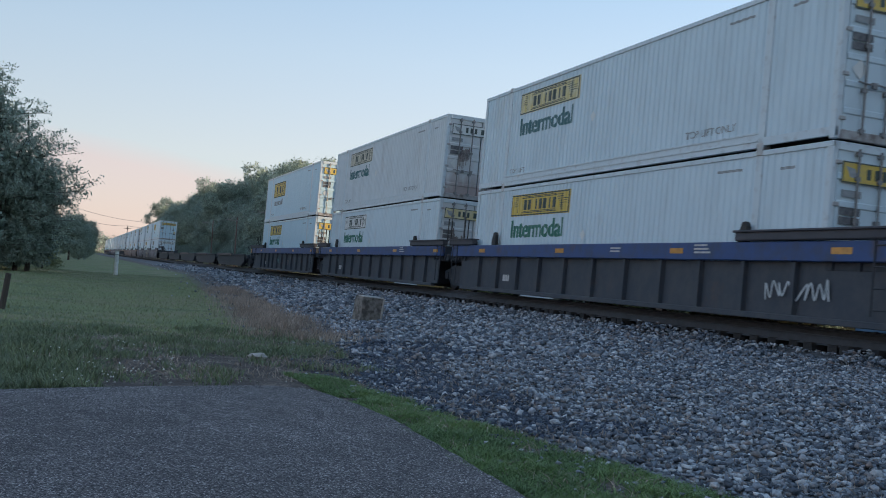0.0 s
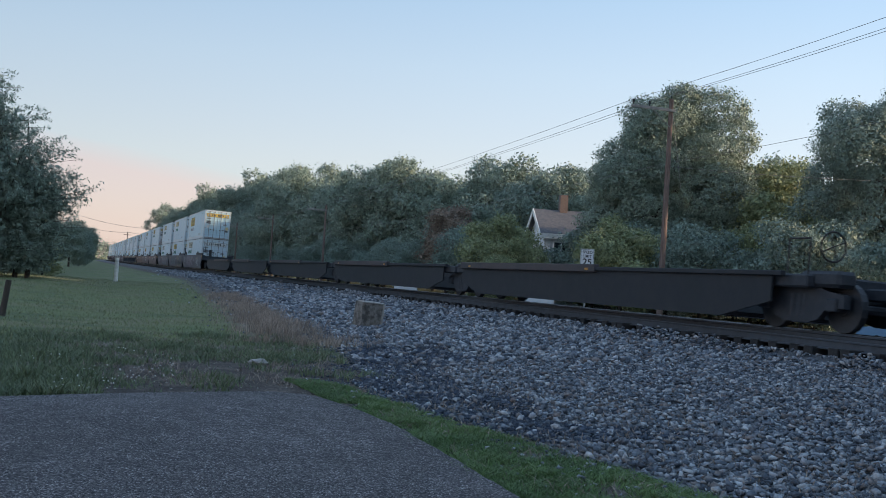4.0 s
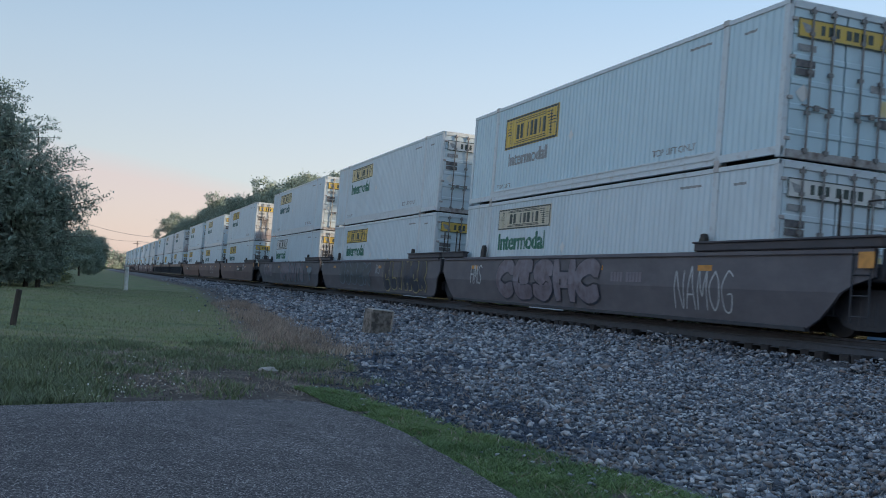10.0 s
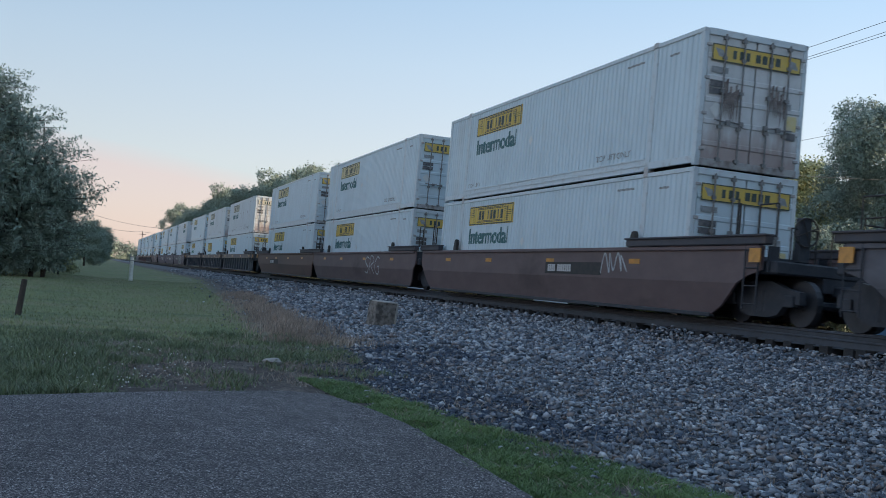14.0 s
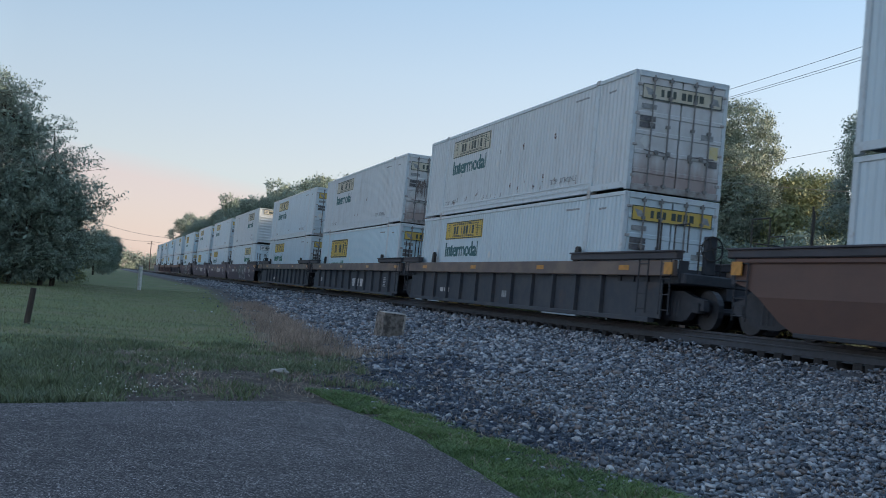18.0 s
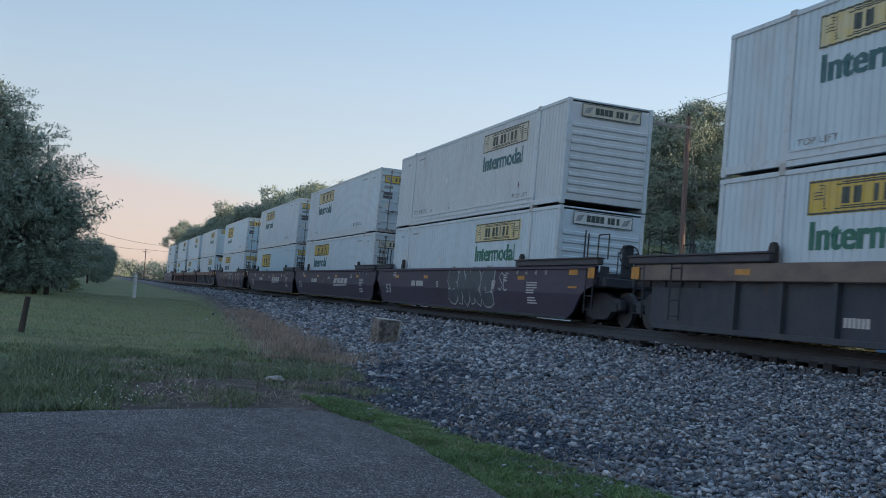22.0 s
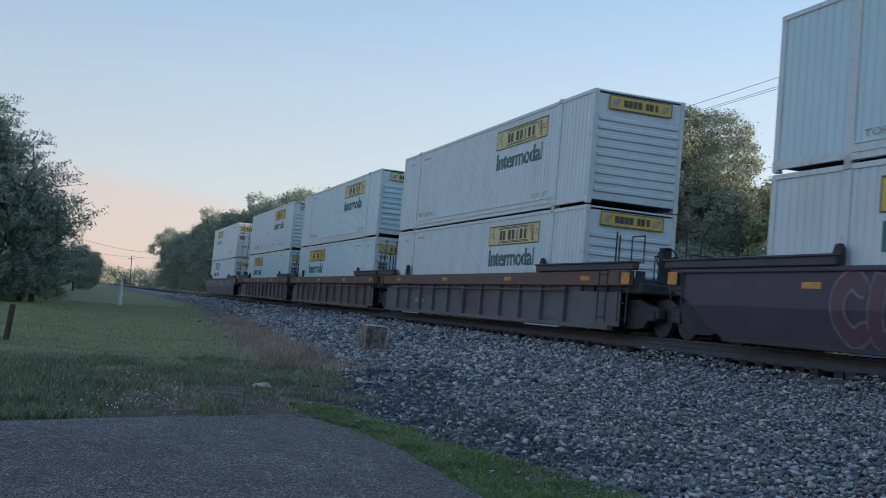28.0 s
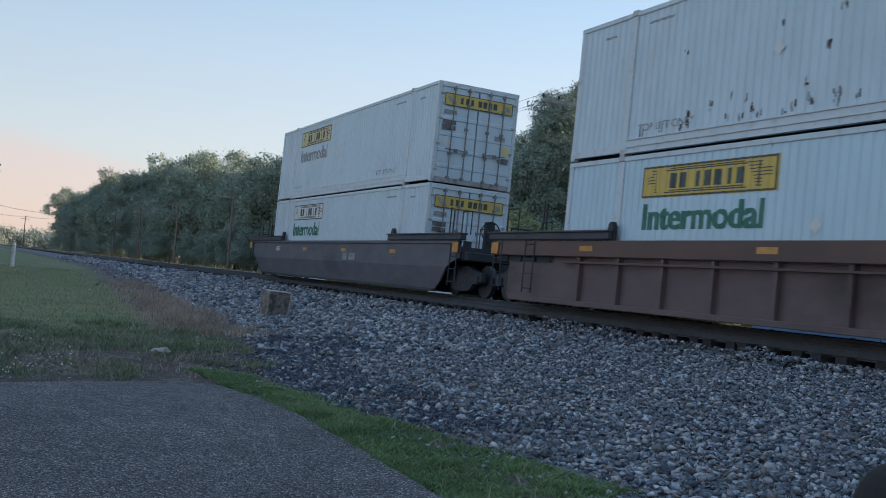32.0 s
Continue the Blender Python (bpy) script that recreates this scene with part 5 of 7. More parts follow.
def empty_unit(near, far, raised, seed):
    """A low, empty unit of a five-part car; raised: the stretch of sill with the pale guard."""
    unit = thing("empty_well_car", "low dark brown empty well car unit", "rail car", "empty well cars of the train")
    y0, y1 = 0.0, 17.3
    for s in (-1, 1):
        bm = bmesh.new()
        prism(bm, [(0.9, 0.45), (0.9, 0.98), (16.4, 0.98), (16.4, 0.45), (14.9, 0.12), (2.4, 0.12)], min(s * 1.36, s * 1.40), max(s * 1.36, s * 1.40))
        side = part("side_plate", bm, M["empty"], unit, "dark side plate of the well")
        bm = bmesh.new()
        box(bm, s * 1.40 - 0.06, s * 1.40 + 0.06, 0.6, 16.7, 0.90, 0.99, 0.012)
        part("top_sill", bm, M["empty"], unit)
        bm = bmesh.new()
        box(bm, s * 1.42 - 0.07, s * 1.42 + 0.07, raised[0], raised[1], 0.86, 1.05, 0.015)
        g = part("raised_sill", bm, M["empty_sill"], unit, "pale brown raised sill")
        for y in (raised[0] + 0.3, raised[1] - 0.9):
            hung("reflector", GEAR["reflector"], g, "amber reflector strip", pose(s * 1.494, y, 0.905) @ Matrix.Diagonal((1, 0.35, 0.5, 1)))
    bm = bmesh.new()
    for k in range(8):
        box(bm, -1.34, 1.34, 2.2 + k * 1.8, 2.5 + k * 1.8, 0.14, 0.22)
    part("well_floor", bm, M["under"], unit, "dark cross members of the well")
    for a, b in ((0.1, 1.9), (15.4, 17.2)):
        bm = bmesh.new()
        box(bm, -1.3, 1.3, a, b, 0.72, 0.95, 0.03)
        box(bm, -0.32, 0.32, a, b, 0.55, 0.74)
        part("end_deck", bm, M["under"], unit, "black end deck over the truck")
    truck(unit, 0.0 if near else 0.6)
    bm = bmesh.new()
    box(bm, -1.15, -0.75, -0.5, 0.5, 0.74, 1.02, 0.06)
    box(bm, 0.75, 1.15, -0.5, 0.5, 0.74, 1.02, 0.06)
    part("bearing_housing", bm, M["under"], unit, "rounded bearing housing over the truck")
    if not far:
        truck(unit, 16.7)
    for joined, y, sgn in ((near, 0.1, -1), (far, 17.2, 1)):
        if not joined:
            hung("coupler", GEAR["coupler"], unit, "black knuckle coupler", pose(0, y, 0, 0, 0, 0 if sgn < 0 else 180))
            for s in (-1, 1):
                hung("handrail", GEAR["handrail"], unit, "black hand rail", pose(s * 1.2, y + (0.1 if sgn < 0 else -0.65), 0.95))
            hung("brake_wheel", GEAR["brake_wheel"], unit, "black brake wheel", pose(-0.8, y, 1.45))
    return unit

# ---- trees ----
def leaf_cloud(rng, lobes, n, size, shell=0.8, tuft=0.34, face=0.9):
    """Leaves in tufts over the outside of some lobes (x, y, z, rx, rz), turned outwards and to the light."""
    lobes = np.array(lobes, float)
    area = lobes[:, 3] * (lobes[:, 3] + lobes[:, 4])
    want = max(n // 22, 8)
    pick = rng.choice(len(lobes), want * 3, p=area / area.sum())
    d = rng.normal(size=(len(pick), 3))
    d /= np.linalg.norm(d, axis=1, keepdims=True)
    r = (shell + (1.07 - shell) * rng.random(len(pick)) ** 0.7)[:, None]
    twigs = lobes[pick, :3] + d * r * lobes[pick][:, [3, 3, 4]]
    # leave out what lies deep inside another lobe
    gap = (twigs[:, None, :] - lobes[None, :, :3]) / lobes[None, :, [3, 3, 4]]
    open_ = (np.linalg.norm(gap, axis=2) > min(shell, 0.72)).sum(1) >= len(lobes) - (1 if shell < 0.72 else 0)
    keep = np.flatnonzero(open_)[:want]
    twigs, d = twigs[keep], d[keep]
    k = rng.integers(0, len(keep), n)
    c = twigs[k] + rng.normal(size=(n, 3)) * np.array((1, 1, 0.7)) * min(size * 2.2, tuft)
    nrm = d[k] * face + rng.normal(size=(n, 3)) * 0.55 + np.array((0, 0, 0.2))
    nrm /= np.linalg.norm(nrm, axis=1, keepdims=True)
    a = np.cross(nrm, rng.normal(size=(n, 3)))
    a /= np.linalg.norm(a, axis=1, keepdims=True)
    b = np.cross(nrm, a)
    s = size * rng.uniform(0.6, 1.25, (n, 1))
    v = np.stack([c - a * s * 0.7 - b * s * 0.5, c - a * s * 0.5 + b * s * 0.55, c + a * s], 1).reshape(-1, 3)
    f = np.arange(3 * n).reshape(n, 3)
    return v, f


def limb_mesh(bm, rng, base, top, r, lobes, limbs):
    """A trunk that tapers from base to top, and limbs that reach into the lobes."""
    base, top = Vector(base), Vector(top)
    mid = base.lerp(top, 0.5) + Vector((rng.uniform(-0.15, 0.15), rng.uniform(-0.15, 0.15), 0))
    bar(bm, base, mid, r, 9, r * 0.75)
    bar(bm, mid, top, r * 0.75, 9, r * 0.4)
    for k in range(limbs):
        x, y, z, rx, rz = lobes[k % len(lobes)]
        a = base.lerp(top, rng.uniform(0.45, 0.95))
        e = Vector((x + rng.uniform(-0.4, 0.4) * rx, y + rng.uniform(-0.4, 0.4) * rx, z + rng.uniform(-0.2, 0.5) * rz))
        m = a.lerp(e, 0.5) + Vector((0, 0, rng.uniform(0, 0.1) * rz))
        bar(bm, a, m, r * 0.35, 6, r * 0.22)
        bar(bm, m, e, r * 0.22, 6, r * 0.06)


def make_tree(seed, height, spread, n, size, leaf, label, low=0.12, lobes=14, trunk_r=None, shell=0.88, bulge=0.42):
    """A broad-leaved tree at the origin: trunk, and a crown with an uneven outline."""
    rng = np.random.default_rng(seed)
    prng = random.Random(seed)
    ls = []
    for k in range(lobes):
        u = (k + 0.5) / lobes
        z = height * (low + 0.12 + (0.92 - low - 0.12) * u)
        reach = spread * math.sin(math.pi * min(max((z / height - low) / (1.02 - low), 0.08), 0.95)) ** 0.6
        a = k * 2.4 + prng.uniform(-0.5, 0.5)
        d = reach * prng.uniform(0.40, 0.68)
        rx = reach * bulge * prng.uniform(0.8, 1.25)
        ls.append((d * math.cos(a), d * math.sin(a), z, rx, rx * prng.uniform(0.6, 0.85)))
    ls.append((0, 0, height * 0.55, spread * 0.5, height * 0.32))
    tree = thing("tree", label, "tree", "trees of the wood")
    bm = bmesh.new()
    limb_mesh(bm, prng, (0, 0, -0.2), (0, 0, height * 0.72), trunk_r or height * 0.022, ls, 10)
    part("trunk", bm, M["bark"], tree, "dark bark trunk and limbs")
    v, f = leaf_cloud(rng, ls, n, size, shell=shell)
    v2, f2 = leaf_cloud(rng, [(x, y, z, rx * 0.84, rz * 0.84) for x, y, z, rx, rz in ls], n * 2 // 3, size * 1.25, shell=0.9)
    hung("crown", raw_np("crown", np.concatenate([v, v2]), np.concatenate([f, f2 + len(v)]), M[leaf]), tree, "dense leafy crown")
    return tree


def stand(tree, x, y, z, turn, scale, label=None):
    tree.matrix_basis = pose(x, y, z, 0, 0, turn) @ Matrix.Diagonal((*((scale,) * 3 if isinstance(scale, (int, float)) else scale), 1))
    if label:
        tagged(tree, label)
    return tree


def build_woods():
    kinds = [make_tree(41, 13.5, 5.2, 14000, 0.165, "leaf", "tall dark green broad-leaved tree", 0.05),
             make_tree(42, 12.0, 4.8, 14000, 0.155, "leaf_dark", "dense dark green broad-leaved tree", 0.03),
             make_tree(43, 14.5, 4.4, 13000, 0.165, "leaf", "tall green tree with gaps in its crown", 0.12, shell=0.75),
             make_tree(44, 9.0, 4.6, 11000, 0.145, "leaf", "low spreading green tree", 0.02),
             make_tree(45, 5.0, 3.2, 11000, 0.095, "leaf_dark", "dark green undergrowth shrub of the wood", 0.0, lobes=10)]
    for t, (x, y) in zip(kinds, ((41, 96), (37, 80), (44, 120), (36, 92), (31, 60))):
        stand(t, x, y, -0.9, 20, 1.0)
    rng = random.Random(9)

    def plant(kind, x, y, s, squash=1.0):
        c = copy_thing(kinds[kind], pose(x, y, -0.95, 0, 0, rng.uniform(0, 360)))
        c.scale = (s, s, s * squash)
    # main belt behind the road, from near to far
    y = 82.0
    while y < 365:
        for row in range(2):
            x = 41 - 12.5 * min(max((y - 110) / 240, 0), 1) + row * 8 + rng.uniform(-1.5, 1.5)
            s = rng.uniform(0.85, 1.15) * (1.0 + 0.16 * min(max((y - 95) / 40, 0), 1) + 0.32 * min(max((y - 140) / 120, 0), 1)) * (1.15 if row else 1.0)
            if row == 0 and 62 < y < 78:
                continue
            plant(rng.choice((0, 1, 2, 0, 3) if y < 140 else (0, 1, 2, 0)), x, y + rng.uniform(-2, 2), s)
        plant(4, 34.5 - 9 * min(max((y - 110) / 240, 0), 1) + rng.uniform(-1, 1), y + rng.uniform(-2, 2), rng.uniform(0.8, 1.3))
        y += 5.2 + y * 0.022
    # filler trees; those at y < 30 are unseen, added to block the low sun
    for x, y, s in ((52, 50, 0.72), (58, 64, 0.8), (49, 66, 0.92), (45, 70, 0.9), (52, 60, 0.9), (40, 74, 0.78), (47, 22, 0.95), (44, 16, 0.9), (50, 14, 1.0), (46, 9, 1.0), (48, -5, 1.1), (51, -10, 1.1), (47, -19, 1.1), (48, -32, 1.1), (45, -48, 1.1), (44, -62, 1.2), (42, -70, 1.2), (50, 2, 1.1), (46, -12, 1.1), (52, -26, 1.1), (46, -40, 1.2), (40, -55, 1.1), (46, 27, 1.3), (50, 23, 1.35), (43, 25, 1.0), (42, 4, 1.2), (43, -2, 1.2), (42, 11, 1.2)):
        plant(rng.choice((0, 1, 2)), x, y, s)
    plant(1, 32.4, 58.0, 0.62)
    # shrubs; those at y < 25 are out of view, added as further sun screens
    for x, y, s in ((31, 47, 1.0), (33.5, 42, 1.1), (35, 35, 1.1), (37, 29, 1.0), (31.5, 52, 1.1), (36, 62, 1.0), (30.7, 53.0, 0.95), (25.4, 66, 1.05), (37.0, 63.5, 1.3), (33.6, 57.5, 1.3), (38, 22, 1.1), (40, 16, 1.2), (37, 18.5, 1.1), (36, 12, 1.2), (36.5, 7.5, 1.2), (36, 3, 1.2), (37, -2, 1.2), (36.5, -7, 1.2), (34, 21, 1.0), (33, 24.5, 0.9), (34.5, 15.5, 1.0)):
        plant(4, x, y, s)

    # undergrowth on the floor of the wood
    for x, y in ((35, 42), (37, 45.5), (39.5, 47.5), (36.5, 50), (39.5, 52.5), (42, 49), (40.5, 57), (43.5, 55), (45, 51), (38, 61), (42, 62), (46, 59), (44, 67), (40, 70), (48, 55), (41, 44)):
        plant(4, x + rng.uniform(-0.5, 0.5), y, rng.uniform(0.75, 0.95), 0.75)
    # an added thick row of shrubs, out of view, that keeps low sun off the track
    y = -26.0
    while y < 28:
        plant(4, 32.5 + rng.uniform(-0.7, 0.7), y, rng.uniform(0.72, 0.92), 0.8)
        y += 2.6


build_woods()


def build_near_trees():
    big = make_tree(61, 15.0, 6.5, 120000, 0.088, "leaf", "large rounded green tree behind the utility pole", 0.03, lobes=34, shell=0.88, bulge=0.36)
    stand(big, 35.2, 56.9, -0.9, 0, 1.0)
    lit = make_tree(62, 9.5, 3.6, 18000, 0.12, "leaf_light", "yellow-green tree in the last sunlight", 0.05)
    stand(lit, 41.5, 55.0, -0.9, 0, 1.12)
    bush = make_tree(63, 5.2, 2.3, 11000, 0.085, "leaf_light", "yellow-green bush beside the speed sign", 0.02, lobes=7)
    stand(bush, 26.5, 47.5, -0.9, 0, 1.0)
    for x, y, s in ((29.3, 52.0, 0.85), (34.2, 47.0, 1.15), (38.0, 50.5, 1.5), (38.6, 47.0, 1.2), (25.1, 61.2, 1.15), (25.0, 58.2, 0.85), (31.3, 59.6, 0.85), (30.4, 54.0, 1.15)):
        copy_thing(bush, pose(x, y, -0.9, 0, 0, x * 50)).scale = (s, s, s)
    red = make_tree(64, 8.6, 3.0, 13000, 0.13, "leaf_red", "tree with reddish-brown leaves", 0.03)
    stand(red, 32.5, 91.0, -0.9, 0, 1.0)
    right = make_tree(65, 13.6, 5.6, 80000, 0.088, "leaf_dark", "tall dark tree with open sky gaps", 0.05, lobes=24, shell=0.82, bulge=0.36)
    stand(right, 40.8, 45.0, -0.9, 0, 1.0)
    # the tree on the lawn, with drooping feathery sprays
    rng = np.random.default_rng(77)
    prng = random.Random(77)
    tree = thing("lawn_tree", "dark green tree with feathery sprays at the lawn's edge", "tree", at=pose(0.12, 54.0, -0.75))
    bm = bmesh.new()
    for x in (-3.0, -2.45):
        bar(bm, (x, 0, -0.2), (x + 0.1, 0, 1.6), 0.13, 9, 0.11)
        bar(bm, (x + 0.1, 0, 1.6), (-4.0 + (x + 3) * 2, 0.3, 7.6), 0.11, 8, 0.03)
    vs, fs = [], []
    count = 0
    lobes = [(-4.2, 0, 3.2, 3.2, 2.4), (-3.4, -0.5, 5.2, 2.6, 2.0), (-4.8, 0.3, 7.4, 2.3, 1.7), (-7.4, 0.5, 5.2, 3.4, 3.2), (-6.4, 0.2, 9.0, 2.1, 1.6), (-2.6, 0.2, 2.6, 1.9, 1.5), (-2.7, 0, 3.9, 2.0, 1.3), (-4.6, 0.3, 1.3, 3.0, 1.3), (-2.7, 0.1, 1.3, 1.6, 1.1), (-7.6, 0.4, 1.6, 2.8, 1.5)]

    def leaf(q, s):
        nonlocal count
        w = rng.normal(size=3)
        w[2] -= 0.3
        w /= np.linalg.norm(w)
        e = np.cross(w, rng.normal(size=3))
        e /= np.linalg.norm(e)
        vs.extend([q, q + w * s + e * s * 0.34, q + w * 2 * s, q + w * s - e * s * 0.34])
        fs.append((count, count + 1, count + 2, count + 3))
        count += 4
    for k in range(900):
        x, y, z, rx, rz = lobes[k % 10]
        d = Vector((prng.gauss(0, 1), prng.gauss(0, 1), prng.gauss(0.15, 0.8))).normalized()
        c = Vector((x, y, z))
        reach = Vector((d.x * rx, d.y * rx, d.z * rz))
        a, b = c + reach * 0.4, c + reach * prng.uniform(0.8, 1.08)
        b.z += 0.1
        tip = b + Vector((d.x * 0.9, d.y * 0.9, prng.uniform(-0.30, 0.55)))
        if k % 3 == 0:
            bar(bm, Vector((-3.6, 0.2, min(max(z - 1.4, 0.8), 7.2))), a, 0.035, 5, 0.02)
            bar(bm, a, tip, 0.018, 4, 0.005)
        for j in range(100):
            u = prng.random()
            p = a.lerp(b, u / 0.66) if u < 0.66 else b.lerp(tip, (u - 0.66) / 0.34)
            leaf(np.array(p) + rng.normal(size=3) * 0.20 * (1.15 - u), rng.uniform(0.05, 0.095))
    for k in range(18000):
        x, y, z, rx, rz = lobes[k % 10]
        d = rng.normal(size=3)
        d /= np.linalg.norm(d)
        leaf(np.array((x, y, z)) + d * np.array((rx, rx, rz)) * rng.uniform(0.1, 0.86), rng.uniform(0.12, 0.22))
    # the long twig that reaches out to the side
    a = Vector((-2.0, 0, 3.9))
    for e in (Vector((0.55, 0, 4.75)), Vector((0.1, -0.2, 4.2)), Vector((-0.5, 0, 5.2)), Vector((-0.5, 0, 3.4))):
        bar(bm, a, e, 0.03, 5, 0.01)
        for j in range(110):
            leaf(np.array(a.lerp(e, prng.uniform(0.2, 1.04))) + rng.normal(size=3) * 0.12, rng.uniform(0.07, 0.12))
    part("trunk", bm, M["bark"], tree, "thin dark trunks and twigs")
    hung("crown", raw_np("crown", vs, fs, M["leaf_dark"]), tree, "feathery dark green crown")


build_near_trees()


def build_left_row():
    a = make_tree(81, 6.0, 2.6, 15000, 0.10, "leaf_dark", "dark green tree of the lawn's border", 0.0, lobes=9)
    b = make_tree(82, 7.0, 3.0, 15000, 0.11, "leaf", "green tree of the lawn's border", 0.0, lobes=9)
    c = make_tree(83, 2.6, 1.2, 6000, 0.07, "leaf_light", "yellow-green bush at the lawn's border", 0.0, lobes=6)
    stand(a, -4.6, 58, -0.75, 0, 1.0)
    stand(b, -5.2, 76, -0.75, 0, 1.0)
    stand(c, -1.9, 64, -0.75, 0, 1.0)
    rng = random.Random(15)
    for k, (x, y, s) in enumerate(((-9.0, 50, 1.0), (-4.6, 68, 0.95), (-4.6, 88, 0.95), (-4.4, 100, 0.9), (-4.2, 114, 0.9), (-1.1, 130, 0.8), (0.0, 150, 0.78), (0.3, 168, 0.85), (0.5, 192, 0.95), (0.9, 220, 1.05), (-9, 60, 1.2), (-9, 84, 1.2), (-8.5, 110, 1.3), (-8, 140, 1.3), (-12, 60, 1.3), (-10, 72, 1.2), (-7.5, 62, 1.2))):
        t = copy_thing((a, b)[k % 2], pose(x, y, -0.75, 0, 0, rng.uniform(0, 360)))
        t.scale = (s, s, s)
    # woods at the far end of the line
    rng2 = np.random.default_rng(4)
    lobes = [(x, 640 + rng.uniform(-30, 60), rng.uniform(1, 4), rng.uniform(9, 16), rng.uniform(5, 8)) for x in range(-80, 60, 9)]
    v, f = leaf_cloud(rng2, lobes, 26000, 0.75, shell=0.6, tuft=2.2)
    ob = new("far_woods", raw_np("far_woods", v, f, M["leaf"]))
    tagged(ob, "distant hazy woods at the end of the line", "woods", "", "stuff")


build_left_row()


# ---- poles, wires, sign, house, cars beyond the track ----
POLES = ((25.9, 7.0, 11.2), (26.0, 42.7, 9.75), (26.0, 115.0, 8.1), (26.0, 149.0, 8.3), (26.0, 185.0, 8.2), (26.0, 220.0, 8.6))


def utility_pole(x, y, top):
    p = thing("utility_pole", "brown wooden utility pole with one-sided crossarm", "utility pole", "poles beside the road", at=pose(x, y, -0.9))
    h = top + 0.9
    bm = bmesh.new()
    bar(bm, (0, 0, -0.3), (0, 0, h), 0.15, 12, 0.105)
    part("pole", bm, M["wood_pole"], p)
    bm = bmesh.new()
    box(bm, -2.2, 0.15, -0.17, -0.11, h - 0.62, h - 0.48, 0.01)
    part("crossarm", bm, M["grey_wood"], p, "silvery wooden crossarm")
    bm = bmesh.new()
    bar(bm, (-1.05, -0.14, h - 0.62), (-0.08, -0.1, h - 1.35), 0.022, 6)
    part("brace", bm, M["grey_wood"], p)
    for dx in (-2.1, -1.25):
        bm = bmesh.new()
        bar(bm, (dx, -0.14, h - 0.48), (dx, -0.14, h - 0.36), 0.02, 6)
        bar(bm, (dx, -0.14, h - 0.38), (dx, -0.14, h - 0.24), 0.065, 10, 0.04)
        part("insulator", bm, M["gap"], p, "dark insulator")
    bm = bmesh.new()
    bar(bm, (0, 0, h), (0, 0, h + 0.16), 0.045, 8, 0.03)
    part("insulator", bm, M["gap"], p, "dark insulator")
    bm = bmesh.new()
    bar(bm, (0.12, 0.0, h - 0.7), (0.95, 0.3, h - 4.1), 0.012, 5)
    part("guy_wire", bm, M["wire_pale"], p)


for _p in POLES:
    utility_pole(*_p)


def wire(a, b, sag, r=0.012, material="wire"):
    cu = bpy.data.curves.new("overhead_wire", "CURVE")
    cu.dimensions = "3D"
    cu.bevel_depth = r
    cu.bevel_resolution = 1
    sp = cu.splines.new("POLY")
    sp.points.add(14)
    for i in range(15):
        u = i / 14
        p = Vector(a).lerp(Vector(b), u)
        p.z -= sag * 4 * u * (1 - u)
        sp.points[i].co = (*p, 1)
    cu.materials.append(M[material])
    tagged(new("overhead_wire", cu), "thin dark overhead wire between poles", "wire", "overhead wires")


for (xa, ya, ta), (xb, yb, tb) in zip(POLES, POLES[1:]):
    for dx, dz in ((-2.1, -0.24), (-1.25, -0.24), (0.0, 0.16), (0.1, -3.0)):
        wire((xa + dx, ya - 0.14, ta + dz), (xb + dx, yb - 0.14, tb + dz), 0.35, 0.009)
wire((25.9, -30, 11.4), (25.9, 7.0, 11.36), 0.4)
wire((23.8, -30, 11.0), (23.8, 6.86, 10.96), 0.4)
wire((26.0, 42.7, 6.55), (48.0, 41.0, 7.7), 0.3)


def far_pole(x, y, top):
    p = thing("utility_pole", "distant thin dark pole against the sky", "utility pole", "poles beside the road", at=pose(x, y, -0.9))
    bm = bmesh.new()
    bar(bm, (0, 0, -0.2), (0, 0, top + 0.9), 0.16, 8, 0.11)
    part("pole", bm, M["wood_pole"], p)
    bm = bmesh.new()
    box(bm, -1.2, 1.2, -0.06, 0.06, top - 0.1, top + 0.05)
    part("crossarm", bm, M["wood_pole"], p)


far_pole(14.3, 350.0, 9.6)
far_pole(-6.0, 330.0, 12.0)
wire((-6.0, 330, 11.9), (14.3, 350, 9.5), 1.2, 0.05)
wire((14.3, 350, 9.5), (26.0, 356, 10.0), 0.4, 0.05)
wire((-6.0, 330, 14.5), (26.0, 356, 11.5), 1.5, 0.05)


